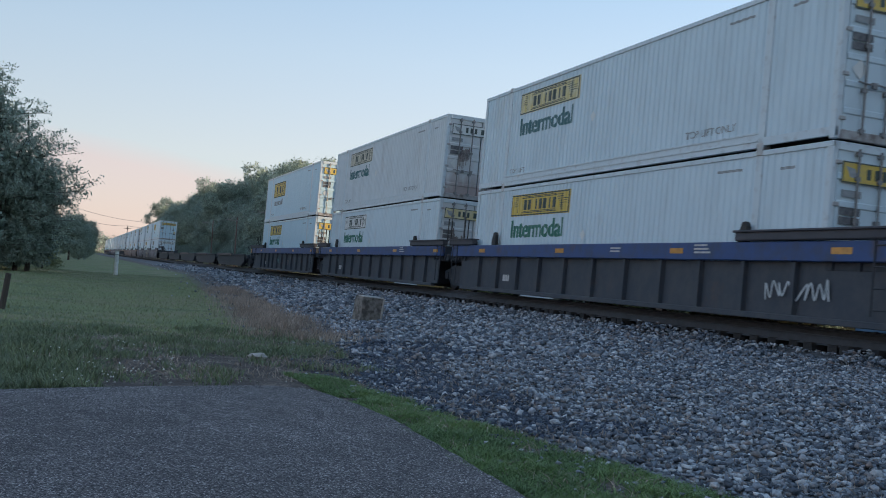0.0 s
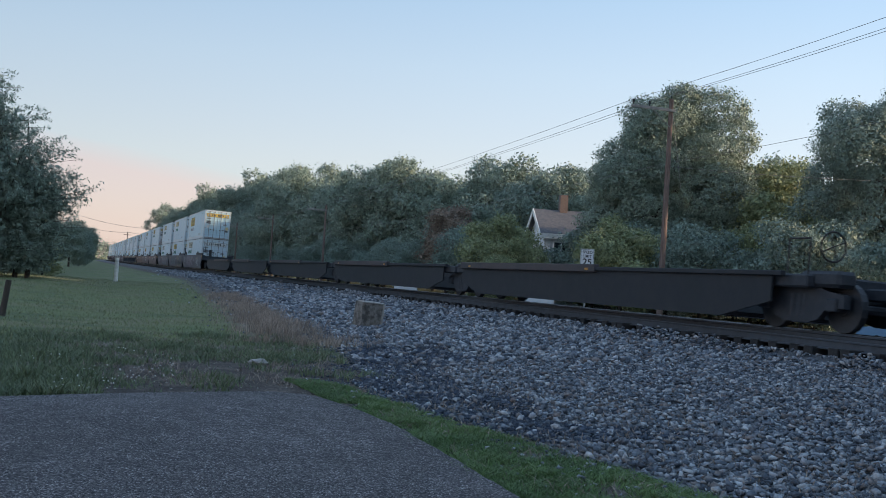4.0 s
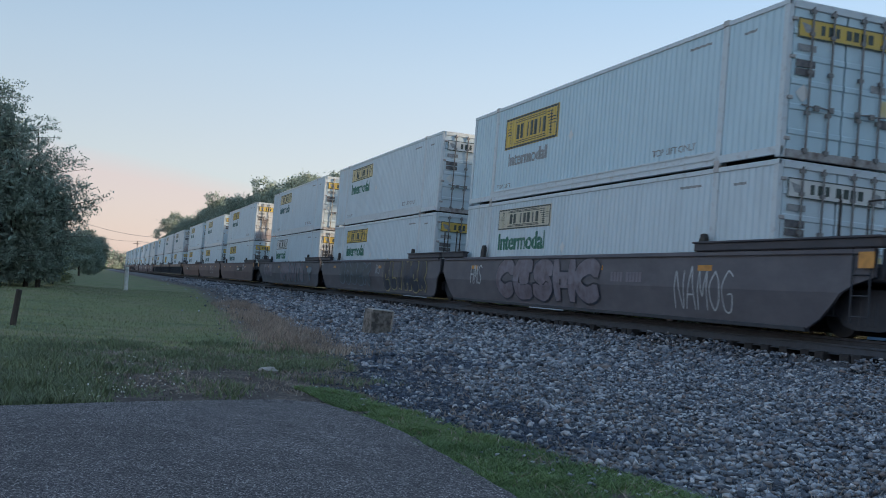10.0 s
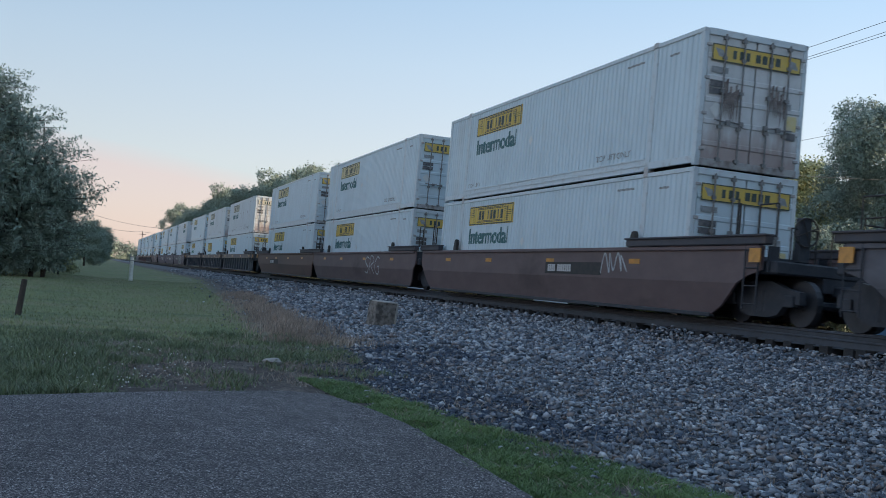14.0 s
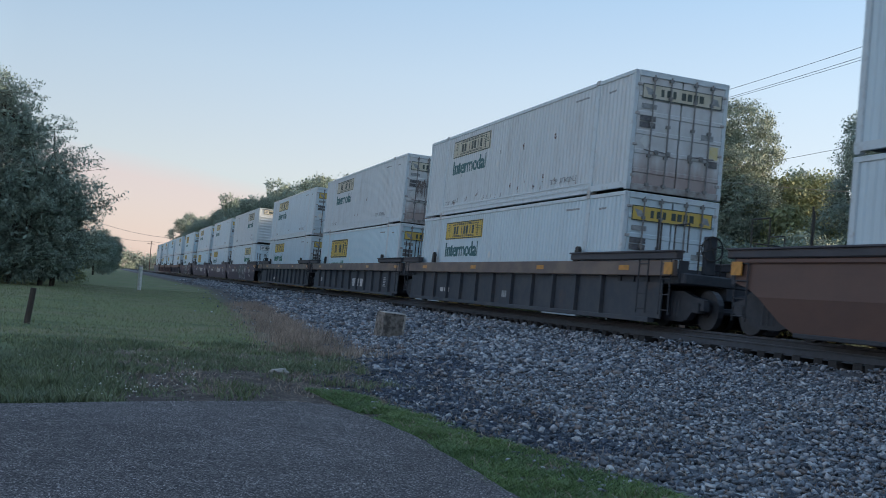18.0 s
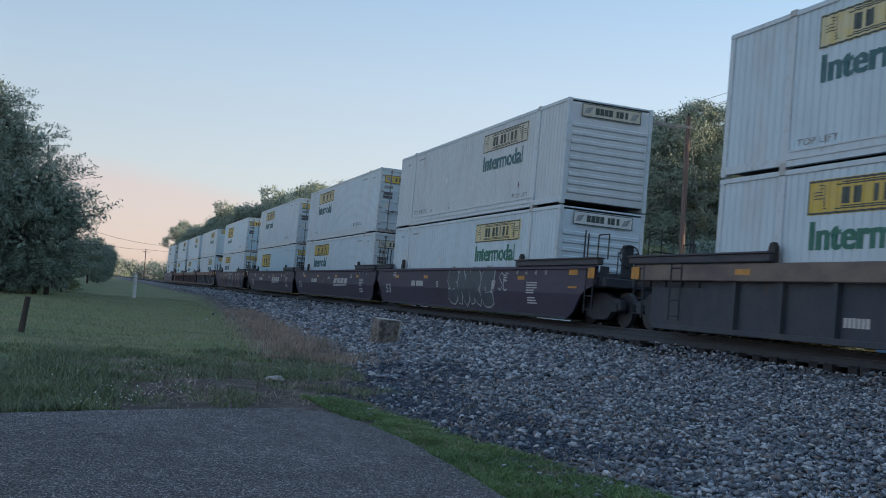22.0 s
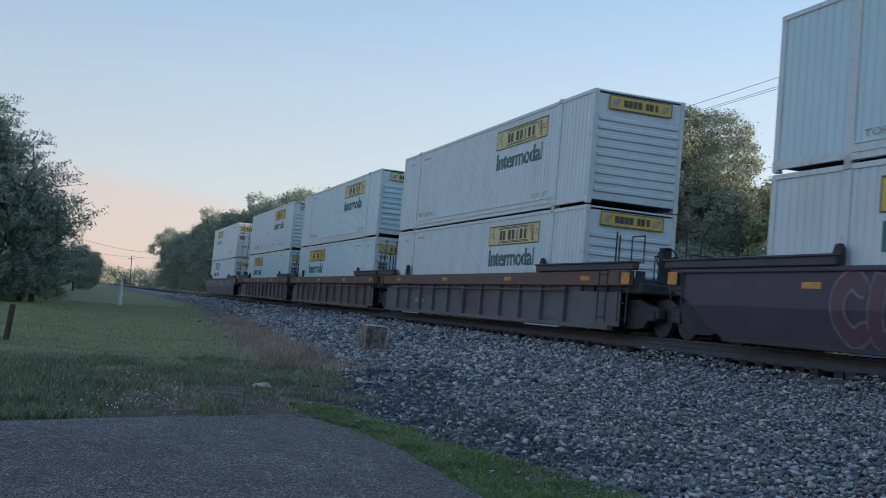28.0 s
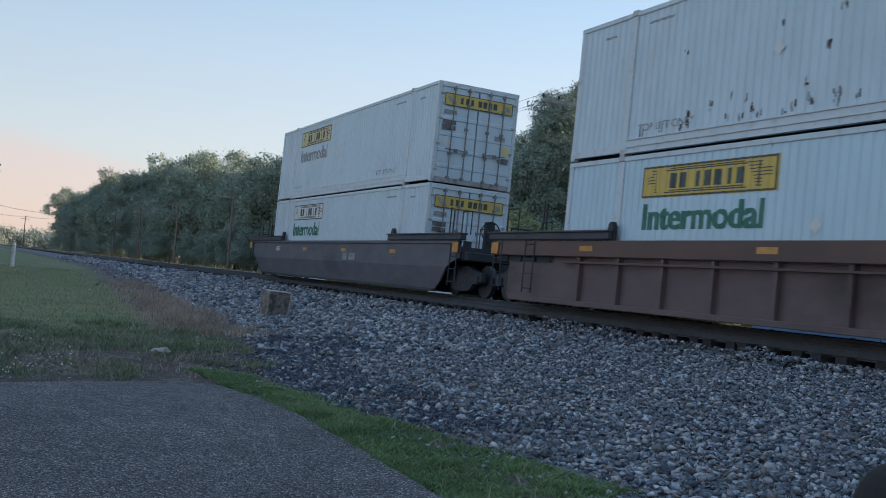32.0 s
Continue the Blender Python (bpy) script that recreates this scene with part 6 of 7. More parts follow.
def speed_sign(x, y):
    s = thing("speed_limit_sign", "white speed limit sign with black text on a post", "road sign", at=pose(x, y, -0.72, 0, 0, -14))
    bm = bmesh.new()
    box(bm, -0.03, 0.03, 0.0, 0.04, -0.4, 3.0)
    part("sign_post", bm, M["steel"], s, "galvanised sign post")
    bm = bmesh.new()
    box(bm, -0.305, 0.305, -0.015, 0.0, 2.22, 2.98, 0.004)
    plate = part("sign_plate", bm, M["sign_face"], s, "white sign plate")
    bm = bmesh.new()
    for x0, x1, z0, z1 in ((-0.285, 0.285, 2.24, 2.252), (-0.285, 0.285, 2.948, 2.96), (-0.285, -0.273, 2.24, 2.96), (0.273, 0.285, 2.24, 2.96)):
        box(bm, x0, x1, -0.019, -0.0155, z0, z1)
    part("border", bm, M["black"], plate, "black border line")
    for text, w, h, z in (("SPEED", 0.44, 0.13, 2.78), ("LIMIT", 0.40, 0.13, 2.60), ("25", 0.40, 0.29, 2.27)):
        me = letters(text, w, h).copy()
        for v in me.vertices:
            v.co = Vector((v.co.x - w / 2, -0.0195, z + v.co.y))
        me.materials.append(M["black"])
        hung("sign_text", me, plate, "black text " + text)


speed_sign(21.1, 40.9)


def house():
    h = thing("house", "pale clapboard house with a gabled shingle roof", "house", at=pose(30.35, 65.4, -0.9, 0, 0, -13))
    W_, D_, EZ, PZ = 6.0, 5.2, 5.1, 6.75
    bm = bmesh.new()
    prism(bm, [(0, 0), (D_, 0), (D_, EZ), (D_ / 2, PZ), (0, EZ)], 0, W_)
    wall = part("wall", bm, M["siding"], h, "pale painted clapboard wall")
    clap = bmesh.new()
    box(clap, 0, W_, -0.03, 0.0, 0, 0.13)
    clap_mesh = mesh_of("clapboard", clap, M["siding"])
    for k in range(30):
        hung("clapboard", clap_mesh, wall, "", pose(0, 0, 0.25 + k * 0.165, 4, 0, 0))
    bm = bmesh.new()
    for y0, y1 in ((-0.35, D_ / 2), (D_ + 0.35, D_ / 2)):
        z0 = EZ - 0.15
        a = [bm.verts.new(p) for p in ((-0.35, y0, z0), (W_ + 0.35, y0, z0), (W_ + 0.35, y1, PZ + 0.06), (-0.35, y1, PZ + 0.06))]
        b = [bm.verts.new(v.co + Vector((0, 0, 0.14))) for v in a]
        bm.faces.new(a), bm.faces.new(b)
        for i in range(4):
            bm.faces.new((a[i], a[(i + 1) % 4], b[(i + 1) % 4], b[i]))
    roof = part("roof", bm, M["roof"], h, "grey-brown shingle roof")
    bm = bmesh.new()
    for y0, y1 in ((-0.4, D_ / 2), (D_ + 0.4, D_ / 2)):
        prism(bm, [(y0, EZ - 0.42), (y1, PZ - 0.16), (y1, PZ + 0.22), (y0, EZ - 0.04)], -0.44, -0.36)
    box(bm, -0.36, W_ + 0.36, -0.44, -0.36, EZ - 0.36, EZ - 0.02)
    part("trim", bm, M["white_post"], roof, "white painted eave trim")
    bm = bmesh.new()
    box(bm, 1.5, 2.05, D_ / 2 - 0.3, D_ / 2 + 0.3, PZ - 0.6, PZ + 1.3)
    part("chimney", bm, M["brick"], h, "brick chimney")
    for x0, z0 in ((0.7, 2.9), (2.6, 2.9), (4.4, 2.9)):
        bm = bmesh.new()
        box(bm, x0, x0 + 1.0, -0.07, -0.03, z0, z0 + 1.6)
        w = part("window", bm, M["glass"], h, "dark sash window")
        bm = bmesh.new()
        for a, b, c, d in ((x0 - 0.1, x0, z0 - 0.1, z0 + 1.7), (x0 + 1.0, x0 + 1.1, z0 - 0.1, z0 + 1.7), (x0, x0 + 1.0, z0 + 1.6, z0 + 1.7), (x0, x0 + 1.0, z0 - 0.1, z0), (x0 + 0.47, x0 + 0.53, z0, z0 + 1.6)):
            box(bm, a, b, -0.10, -0.03, c, d)
        part("window_frame", bm, M["white_post"], w, "white window frame")
    bm = bmesh.new()
    box(bm, -0.3, 4.5, -2.0, -0.05, 2.35, 2.5)
    part("porch_roof", bm, M["white_post"], h, "white porch roof edge")
    for x0 in (-0.1, 2.1, 4.3):
        bm = bmesh.new()
        box(bm, x0 - 0.07, x0 + 0.07, -1.95, -1.81, 0, 2.35, 0.01)
        part("porch_post", bm, M["white_post"], h, "white porch post")


house()


def build_road():
    bm = bmesh.new()
    box(bm, 18.6, 24.6, -200, 420, -0.98, -0.885)
    me = mesh_of("road", bm, M["asphalt"])
    tagged(new("road", me), "grey asphalt road beyond the track", "road", "", "structure")


build_road()


def parked_car(x, y, turn, paint, label):
    c = thing("parked_car", label, "car", "cars beyond the track", at=pose(x, y, -0.885, 0, 0, turn))
    bm = bmesh.new()
    prism(bm, [(-2.25, 0.30), (2.25, 0.30), (2.28, 0.62), (2.1, 0.82), (1.1, 0.92), (-1.9, 0.95), (-2.2, 0.88)], -0.88, 0.88)
    bmesh.ops.bevel(bm, geom=bm.edges[:], offset=0.06, segments=2, affect="EDGES")
    part("body", bm, M[paint], c, "painted car body")
    bm = bmesh.new()
    prism(bm, [(1.05, 0.90), (0.35, 1.40), (-1.15, 1.42), (-1.85, 0.93)], -0.74, 0.74)
    part("window", bm, M["glass"], c, "dark car windows")
    bm = bmesh.new()
    prism(bm, [(0.38, 1.38), (0.30, 1.45), (-1.1, 1.47), (-1.2, 1.40)], -0.72, 0.72)
    part("roof", bm, M[paint], c)
    for wy in (-1.4, 1.4):
        for s in (-1, 1):
            bm = bmesh.new()
            bar(bm, (s * 0.72, wy, 0.32), (s * 0.90, wy, 0.32), 0.32, 16)
            w = part("wheel", bm, M["tyre"], c)
            bm = bmesh.new()
            bar(bm, (s * 0.89, wy, 0.32), (s * 0.915, wy, 0.32), 0.19, 12)
            part("rim", bm, M["steel"], w, "grey wheel rim")


parked_car(23.4, 50.9, -25, "car_white", "white parked car beyond the track")
parked_car(23.9, 76.3, -17, "car_white", "white parked car beyond the track")
parked_car(21.2, 20.9, 2, "car_blue", "pale blue parked car beyond the track")


# ---- small things this side of the track ----
def marker_post():
    p = thing("white_marker_post", "white round marker post with a dark cap on the lawn", "post", at=pose(2.07, 62.0, -0.78))
    bm = bmesh.new()
    bar(bm, (0, 0, -0.1), (0, 0, 1.36), 0.115, 16, 0.11)
    part("post", bm, M["white_post"], p)
    bm = bmesh.new()
    bar(bm, (0, 0, 1.36), (0, 0, 1.44), 0.13, 16, 0.10)
    part("cap", bm, M["concrete"], p, "grey cap")
    bm = bmesh.new()
    bar(bm, (0, 0, 1.16), (0, 0, 1.20), 0.122, 16)
    part("band", bm, M["stencil"], p, "grey band")


marker_post()


def stone_block():
    block = thing("marker_block", "weathered brown-grey concrete block with a pale painted rim", "marker block", at=pose(6.3, 22.9, -0.62, 4, 3, 12))
    bm = bmesh.new()
    box(bm, -0.26, 0.26, -0.20, 0.20, -0.15, 0.50)
    bmesh.ops.subdivide_edges(bm, edges=bm.edges[:], cuts=5, use_grid_fill=True)
    for v in bm.verts:
        v.co += Vector((noise.noise(v.co * 5), noise.noise(v.co * 5 + Vector((7, 0, 0))), noise.noise(v.co * 5 + Vector((0, 7, 0))))) * 0.03
    part("block", bm, M["old_stone"], block)
    bm = bmesh.new()
    box(bm, -0.25, 0.275, -0.215, 0.10, 0.492, 0.520, 0.008)
    box(bm, 0.245, 0.290, -0.225, 0.12, 0.02, 0.500, 0.008)
    part("rim", bm, M["concrete"], block, "pale worn rim along the top and one side")
    bm = bmesh.new()
    bmesh.ops.create_icosphere(bm, subdivisions=2, radius=0.1)
    for v in bm.verts:
        v.co = Vector((v.co.x * 1.35, v.co.y, v.co.z * 0.45)) * (1 + 0.45 * noise.noise(v.co * 14))
    me = mesh_of("pale_rock", bm, M["concrete"])
    tagged(new("pale_rock", me), "pale flat rock lying on the dirt", "rock").matrix_basis = pose(2.3, 13.5, -0.725, 0, 0, 20)


stone_block()


def wooden_stake():
    bm = bmesh.new()
    bar(bm, (-0.06, 0, -0.1), (0.03, 0, 0.74), 0.062, 10, 0.055)
    me = mesh_of("wooden_stake", bm, M["bark"])
    tagged(new("wooden_stake", me), "short dark leaning wooden stake in the lawn", "stake").matrix_basis = pose(-1.28, 21.7, -0.78)


wooden_stake()


def blades(name, places, heights, material, label, seed, width=0.006, lean=0.45):
    """One mesh of grass blades: two-step tapered strips."""
    rng = np.random.default_rng(seed)
    p = np.asarray(places, float)
    h = np.asarray(heights, float)[:, None]
    n = len(p)
    a = rng.uniform(0, math.tau, n)
    side = np.stack([np.cos(a), np.sin(a), np.zeros(n)], 1) * width * rng.uniform(0.7, 1.4, (n, 1))
    bend = rng.normal(size=(n, 3)) * lean
    bend[:, 2] = 0
    up = np.array([0, 0, 1.0])
    m = p + up * h * 0.55 + bend * h * 0.35
    t = p + up * h * rng.uniform(0.8, 1.0, (n, 1)) + bend * h
    v = np.stack([p - side, p + side, m + side * 0.7, m - side * 0.7, t], 1).reshape(-1, 3)
    k = np.arange(n)[:, None] * 5
    f = np.concatenate([k + np.array([[0, 1, 2]]), k + np.array([[0, 2, 3]]), k + np.array([[3, 2, 4]])])
    tagged(new(name, raw_np(name, v, f, M[material])), label, "grass", "", "stuff")


def build_grass():
    rng = np.random.default_rng(21)
    # the lush strip along the pad's edge
    pts, hs = [], []
    for _ in range(110000):
        y = rng.uniform(3.5, 11.8)
        inner = 2.5 if y < 9 else 2.5 - (y - 9) * 0.05
        outer = 3.25 + max(0, 9.0 - y) * 0.20 - max(0, y - 9.5) * 0.22
        x = inner - 0.01 + (outer - inner) * rng.random() ** 1.1 + 0.05 * noise.noise((y * 2.0, 4.0, 0))
        if rng.random() < 0.22 - 1.5 * noise.noise((x * 2.6, y * 2.6, 2.0)) + 0.9 * max(0, (x - inner) / (outer - inner) - 0.55):
            continue
        tall = 1.0 + 0.9 * max(0.0, noise.noise((x * 3.5, y * 3.5, 4.4)))
        pts.append((x, y, rise(x, y) - 0.01)), hs.append(rng.uniform(0.018, 0.06) * tall)
    blades("edge_grass", pts, hs, "lush", "lush green grass strip beside the asphalt", 31, 0.0045, 0.9)
    # rough weeds beyond the far edge of the pad: thick to the side, thin tufts over the dirt
    pts, hs = [], []
    for _ in range(120000):
        x = rng.uniform(-5.5, 4.6)
        y = 9.9 + 0.28 * x + rng.random() ** 1.3 * 8.5
        if x > 1.9 and y < 10.6:
            continue
        dirt = min(max((x + 0.1) / 1.2, 0), 1) * min(max((15.6 - y) / 1.4, 0), 1)
        clump = noise.noise((x * 1.1, y * 1.0, 6.0)) + 0.6 * noise.noise((x * 3.4, y * 3.4, 1.0))
        green = 0.75 if (x - 2.5) ** 2 / 0.6 + (y - 14.6) ** 2 / 0.9 < 1 else 0.0
        keep = 0.8 + 0.7 * clump - 0.92 * dirt + green
        if y > 15.6:
            keep = 0.45 + 0.9 * clump
        if rng.random() > keep or x > 3.9 + 0.4 * noise.noise((x, y, 2)):
            continue
        tall = (1.0 + 1.1 * max(0.0, clump)) * (1.25 if dirt < 0.3 and y < 14 else 0.8)
        pts.append((x, y, rise(x, y) - 0.01)), hs.append(rng.uniform(0.03, 0.12) * tall)
    blades("weedy_grass", pts, hs, "weed", "uneven green weeds and grass tufts", 32, 0.007, 0.6)
    pts, hs = [], []
    for _ in range(42000):
        y = 17 + rng.random() ** 1.5 * 50
        x = rng.uniform(-6.0, 2.9 + 0.075 * (y - 18))
        pts.append((x, y, rise(x, y) - 0.01)), hs.append(rng.uniform(0.02, 0.07))
    blades("lawn_grass", pts, hs, "grass", "short mown lawn grass", 33, 0.009)
    # white clover heads among the weeds
    spots = [(x, 9.9 + 0.28 * x + v * 4.2) for x, v in zip(rng.uniform(-5.0, 1.2, 700), rng.random(700)) if noise.noise((x * 0.9, v * 3, 4.1)) > 0.02]
    strew("clover_heads", [(x, y, rise(x, y) + rng.uniform(0.05, 0.12)) for x, y in spots], rng.uniform(0.008, 0.014, len(spots)), M["white_post"], "small white clover heads among weeds", 9)
    # litter of dry stalks over the bare dirt and through the strip
    pts, hs = [], []
    for _ in range(16000):
        x, y = rng.uniform(-0.5, 5.6), rng.uniform(4.5, 19.0)
        if y < 11 and x < 2.6 or noise.noise((x * 1.5, y * 1.5, 7.7)) < -0.1:
            continue
        pts.append((x, y, rise(x, y) - 0.005)), hs.append(rng.uniform(0.02, 0.09))
    blades("dry_litter", pts, hs, "dry", "scattered dry stalks on bare dirt", 35, 0.005, 1.1)
    # dry stalks standing along the ballast
    pts, hs = [], []
    for _ in range(20000):
        y = 16.6 + rng.random() ** 1.7 * 30
        c = 3.75 + 0.085 * (y - 18)
        x = c + rng.normal() * 0.42
        clump = noise.noise((x * 0.9, y * 0.5, 3.3)) + 0.5 * noise.noise((x * 4, y * 3, 1.1))
        if clump < -0.12 or y < 17.2 + 0.6 * noise.noise((x * 2, 1.0, 0)):
            continue
        pts.append((x, y, rise(x, y) - 0.01)), hs.append(rng.uniform(0.05, 0.22) * (1 + 0.9 * max(clump, 0)))
    blades("dry_grass", pts, hs, "dry", "dry tan stalks standing along the ballast", 34, 0.007, 0.35)
    # small pale pebbles and clods over the dirt
    spots = [(x, y) for x, y in zip(rng.uniform(-0.6, 5.0, 2600), rng.uniform(10.2, 18.0, 2600)) if not (x < 1.9 and y < 10.4 + 0.1 * x) and noise.noise((x * 1.2, y * 1.2, 9.9)) > -0.25]
    strew("pebbles", [(x, y, rise(x, y) + 0.004) for x, y in spots], rng.uniform(0.006, 0.021, len(spots)), M["pebble"], "small pale pebbles strewn over dirt", 8)


build_grass()


def trackside_bits():
    """A short grey post and a pale block on the far side of the track."""
    p = thing("trackside_post", "short weathered grey post beyond the track", "post", at=pose(17.2, 77.0, -0.8))
    bm = bmesh.new()
    bar(bm, (0, 0, -0.1), (0.03, 0, 0.72), 0.09, 10, 0.08)
    part("post", bm, M["grey_wood"], p)
    bm = bmesh.new()
    box(bm, -0.24, 0.24, -0.2, 0.2, -0.1, 0.52, 0.02)
    tagged(new("trackside_box", mesh_of("trackside_box", bm, M["white_post"])), "pale painted equipment box beyond the track", "equipment box").matrix_basis = pose(17.0, 67.7, -0.85, 0, 0, 8)


trackside_bits()


def door_mirror():
    """The dark housing of the parked vehicle's mirror, beside the camera."""
    m = thing("door_mirror", "black rounded plastic door mirror of a vehicle", "mirror", at=pose(1.279, 1.040, 0.188, 0, 0, -50))
    bm = bmesh.new()
    bmesh.ops.create_uvsphere(bm, u_segments=24, v_segments=14, radius=1.0)
    for v in bm.verts:
        v.co = Vector((math.copysign(abs(v.co.x) ** 0.75, v.co.x) * 0.12, v.co.y * 0.05, math.copysign(abs(v.co.z) ** 0.75, v.co.z) * 0.095))
    part("housing", bm, M["tyre"], m, "matt black housing")
    bm = bmesh.new()
    bar(bm, (0.02, 0, -0.06), (0.08, -0.02, -0.5), 0.035, 10, 0.05)
    bar(bm, (0.08, -0.02, -0.5), (0.10, -0.05, -0.92), 0.05, 10, 0.05)
    part("stalk", bm, M["tyre"], m, "black mounting stalk")


door_mirror()

# ---- the train, put together; y is where the near end of the load stands at the start ----
def box_state(sign, word, end="yellow", door_near=True, worn=False, rust=0, grime=False, note="", lift=True, ice=False, tall=False):
    return dict(sign=sign, word=word, end=end, door_near=door_near, paint="cream" if worn else "ice" if ice else "", rust=rust, grime=grime, lift=lift, tall=tall,
                note=note or ("%s sign, %s lettering" % (sign.replace("_", " "), {"teal": "teal", "green": "green", "stencil": "grey"}[word])))


RIDERS = []      # (thing, pose on the train)


def ride(ob, y, z=0.0, turned=False):
    m = pose(0, y, z) if not turned else pose(0, y + CL, z, 0, 0, 180)
    ob.matrix_basis = TRACK @ m
    RIDERS.append((ob, m))


LOW_Z, HIGH_Z = 0.225, 3.165
S = box_state
LOADS = [
    # y, well style, colour, web, joined near, joined far, lower box, upper box
    (14.0, "ribbed", "blue", "dark_web", False, True, S("yellow", "green"), S("pale_yellow", "teal")),
    (33.77, "ribbed", "blue", "dark_web", True, True, S("sign_white", "green", "pale_yellow", grime=True), S("buff", "teal", "sign_white", grime=True, worn=True)),
    (53.69, "ribbed", "blue", "dark_web", True, False, S("yellow", "green", ice=True), S("yellow", "stencil", ice=True, tall=True)),
    (167.89, "smooth", "taupe", None, False, True, S("buff", "green", "sign_white"), S("yellow", "stencil", tall=True, ice=True)),
    (187.34, "smooth", "taupe", None, True, True, S("yellow", "green"), S("pale_yellow", "green", "sign_white")),
    (206.99, "smooth", "taupe", None, True, False, S("sign_white", "green", grime=True), S("pale_yellow", "teal")),
    (230.91, "smooth", "oxide", None, False, True, S("yellow", "teal"), S("yellow", "teal", grime=True)),
    (250.77, "smooth", "oxide", None, True, True, S("yellow", "teal"), S("pale_yellow", "teal")),
    (269.9, "smooth", "orange", None, True, False, S("yellow", "teal"), S("pale_yellow", "teal")),
    (293.9, "ribbed", "rust_sill", "dark_web", False, True, S("yellow", "teal"), S("buff", "teal", "buff", worn=True, rust=26)),
    (313.46, "ribbed", "rust_sill", "dark_web", True, True, S("yellow", "green", ice=True, tall=True), S("buff", "teal", "buff", worn=True, grime=True, rust=6)),
    (332.92, "ribbed", "rust_sill", "dark_web", True, False, S("yellow", "green"), S("pale_yellow", "teal", rust=5)),
    (356.6, "smooth", "maroon", None, False, True, S("pale_yellow", "green", "sign_white", False), S("buff", "teal", "buff", False, worn=True, rust=4)),
    (376.12, "smooth", "maroon", None, True, True, S("yellow", "teal", "buff"), S("pale_yellow", "teal")),
    (395.78, "smooth", "maroon", None, True, False, S("yellow", "teal", ice=True, tall=True), S("pale_yellow", "teal")),
    (419.42, "smooth", "maroon", None, False, False, S("yellow", "teal"), S("yellow", "teal", ice=True, tall=True)),
    (442.87, "ribbed", "orange", "taupe", False, True, S("pale_yellow", "teal", "yellow", False), S("pale_yellow", "teal", "yellow", False)),
    (462.45, "ribbed", "orange", "oxide", True, True, S("yellow", "teal", ice=True), S("pale_yellow", "teal", "pale_yellow", False, ice=True)),
    (481.9, "ribbed", "orange", "oxide", True, False, S("yellow", "green", ice=True), S("yellow", "green", "pale_yellow", False, rust=46)),
    (505.65, "smooth", "taupe", None, False, False, S("sign_white", "green"), S("pale_yellow", "stencil")),
]
WELL_WORDS = {"blue": "blue well car with a grimy ribbed side", "taupe": "weathered brown-grey well car with spray paint", "oxide": "brown oxide well car with smooth sides",
              "orange": "orange-brown well car", "rust_sill": "dark ribbed well car with faded red sill", "maroon": "maroon well car with smooth sides"}
CARS = []
for i, (y, style, colour, web, near, far, low, high) in enumerate(LOADS):
    car = well_car(style, near, far, WELL_WORDS[colour] + " under two containers", colour, web, seed=i)
    ride(car, y)
    CARS.append(car)
    ride(container(low, 100 + i), y, LOW_Z, not low["door_near"])
    ride(container(high, 200 + i), y, HIGH_Z, not high["door_near"])
for i, (y, near, far, raised) in enumerate(((75.6, False, True, (7.4, 16.4)), (92.9, True, True, (7.4, 16.2)), (110.2, True, True, (7.0, 16.9)), (127.5, True, True, (7.8, 16.5)), (144.8, True, False, (1.6, 10.6)))):
    ride(empty_unit(near, far, raised, i), y)


# ---- paint and stencils on the cars; y runs from the near end of each load ----
XS, XR, XW = -1.483, -1.523, -1.378      # smooth side, ribbed sill, ribbed web
SHOW = dict(zip("XLMABIJKSECDUPQRFGHZ", CARS))


def plain_logo(unit, y0, y1, z0, z1, x, seed):
    """A slanted plain-shape logo: four leaning blocks over a tapering stroke."""
    bm = bmesh.new()
    w = (y0 - y1) / 4
    for k in range(4):
        a = y0 - k * w
        bm.faces.new([bm.verts.new((lean(x, r) - 0.006, p, r)) for p, r in ((a, z0 + 0.16), (a - w * 0.82, z0 + 0.16), (a - w * 0.98, z1), (a - w * 0.16, z1))])
    bm.faces.new([bm.verts.new((lean(x, r) - 0.006, p, r)) for p, r in ((y0, z0), (y0 - 0.06, z0 + 0.12), (y1 + 0.05, z0 + 0.12), (y1 + 0.4, z0 + 0.05))])
    part("side_logo", bm, M["mark_white"], unit, "faded white plain-shape logo")


def line_bars(unit, y, z, width, rows, x, step=0.07, h=0.035):
    """Rows of plain bars in place of small print."""
    rng = random.Random(int(y * 100) + rows)
    bm = bmesh.new()
    for k in range(rows):
        xl = lean(x, z - k * step)
        box(bm, xl - 0.006, xl - 0.001, y - width * rng.uniform(0.7, 1.0), y, z - k * step - h, z - k * step)
    part("small_print", bm, M["mark_white"], unit, "rows of pale small-print bars")


def stencil_set(unit, y, z, x):
    for k, text in enumerate(("40", "45", "48", "53")):
        side_text(unit, text, y - k * 0.66, z, 0.15, 0.12, x)


c = SHOW["X"]
mark_bars(c, 13.4, 0.40, 4, 0.18, XW)
tag_scrawl(c, 1.0, 0.58, 0.42, "spray_white", XW - 0.02, 1)
tag_scrawl(c, 0.0, 0.60, 0.45, "spray_white", XW - 0.02, 2)
line_bars(c, 3.5, 1.38, 0.6, 3, XR)
line_bars(c, 6.9, 1.33, 0.5, 2, XR)
c = SHOW["L"]
mark_bars(c, 13.4, 0.40, 4, 0.18, XW)
line_bars(c, 3.5, 1.38, 0.6, 3, XR)
c = SHOW["M"]
tag_scrawl(c, 9.1, 0.66, 0.42, "spray_teal", XW - 0.02, 3)
side_text(c, "53", 6.3, 0.40, 0.5, 0.30, XW, "rust_sill")
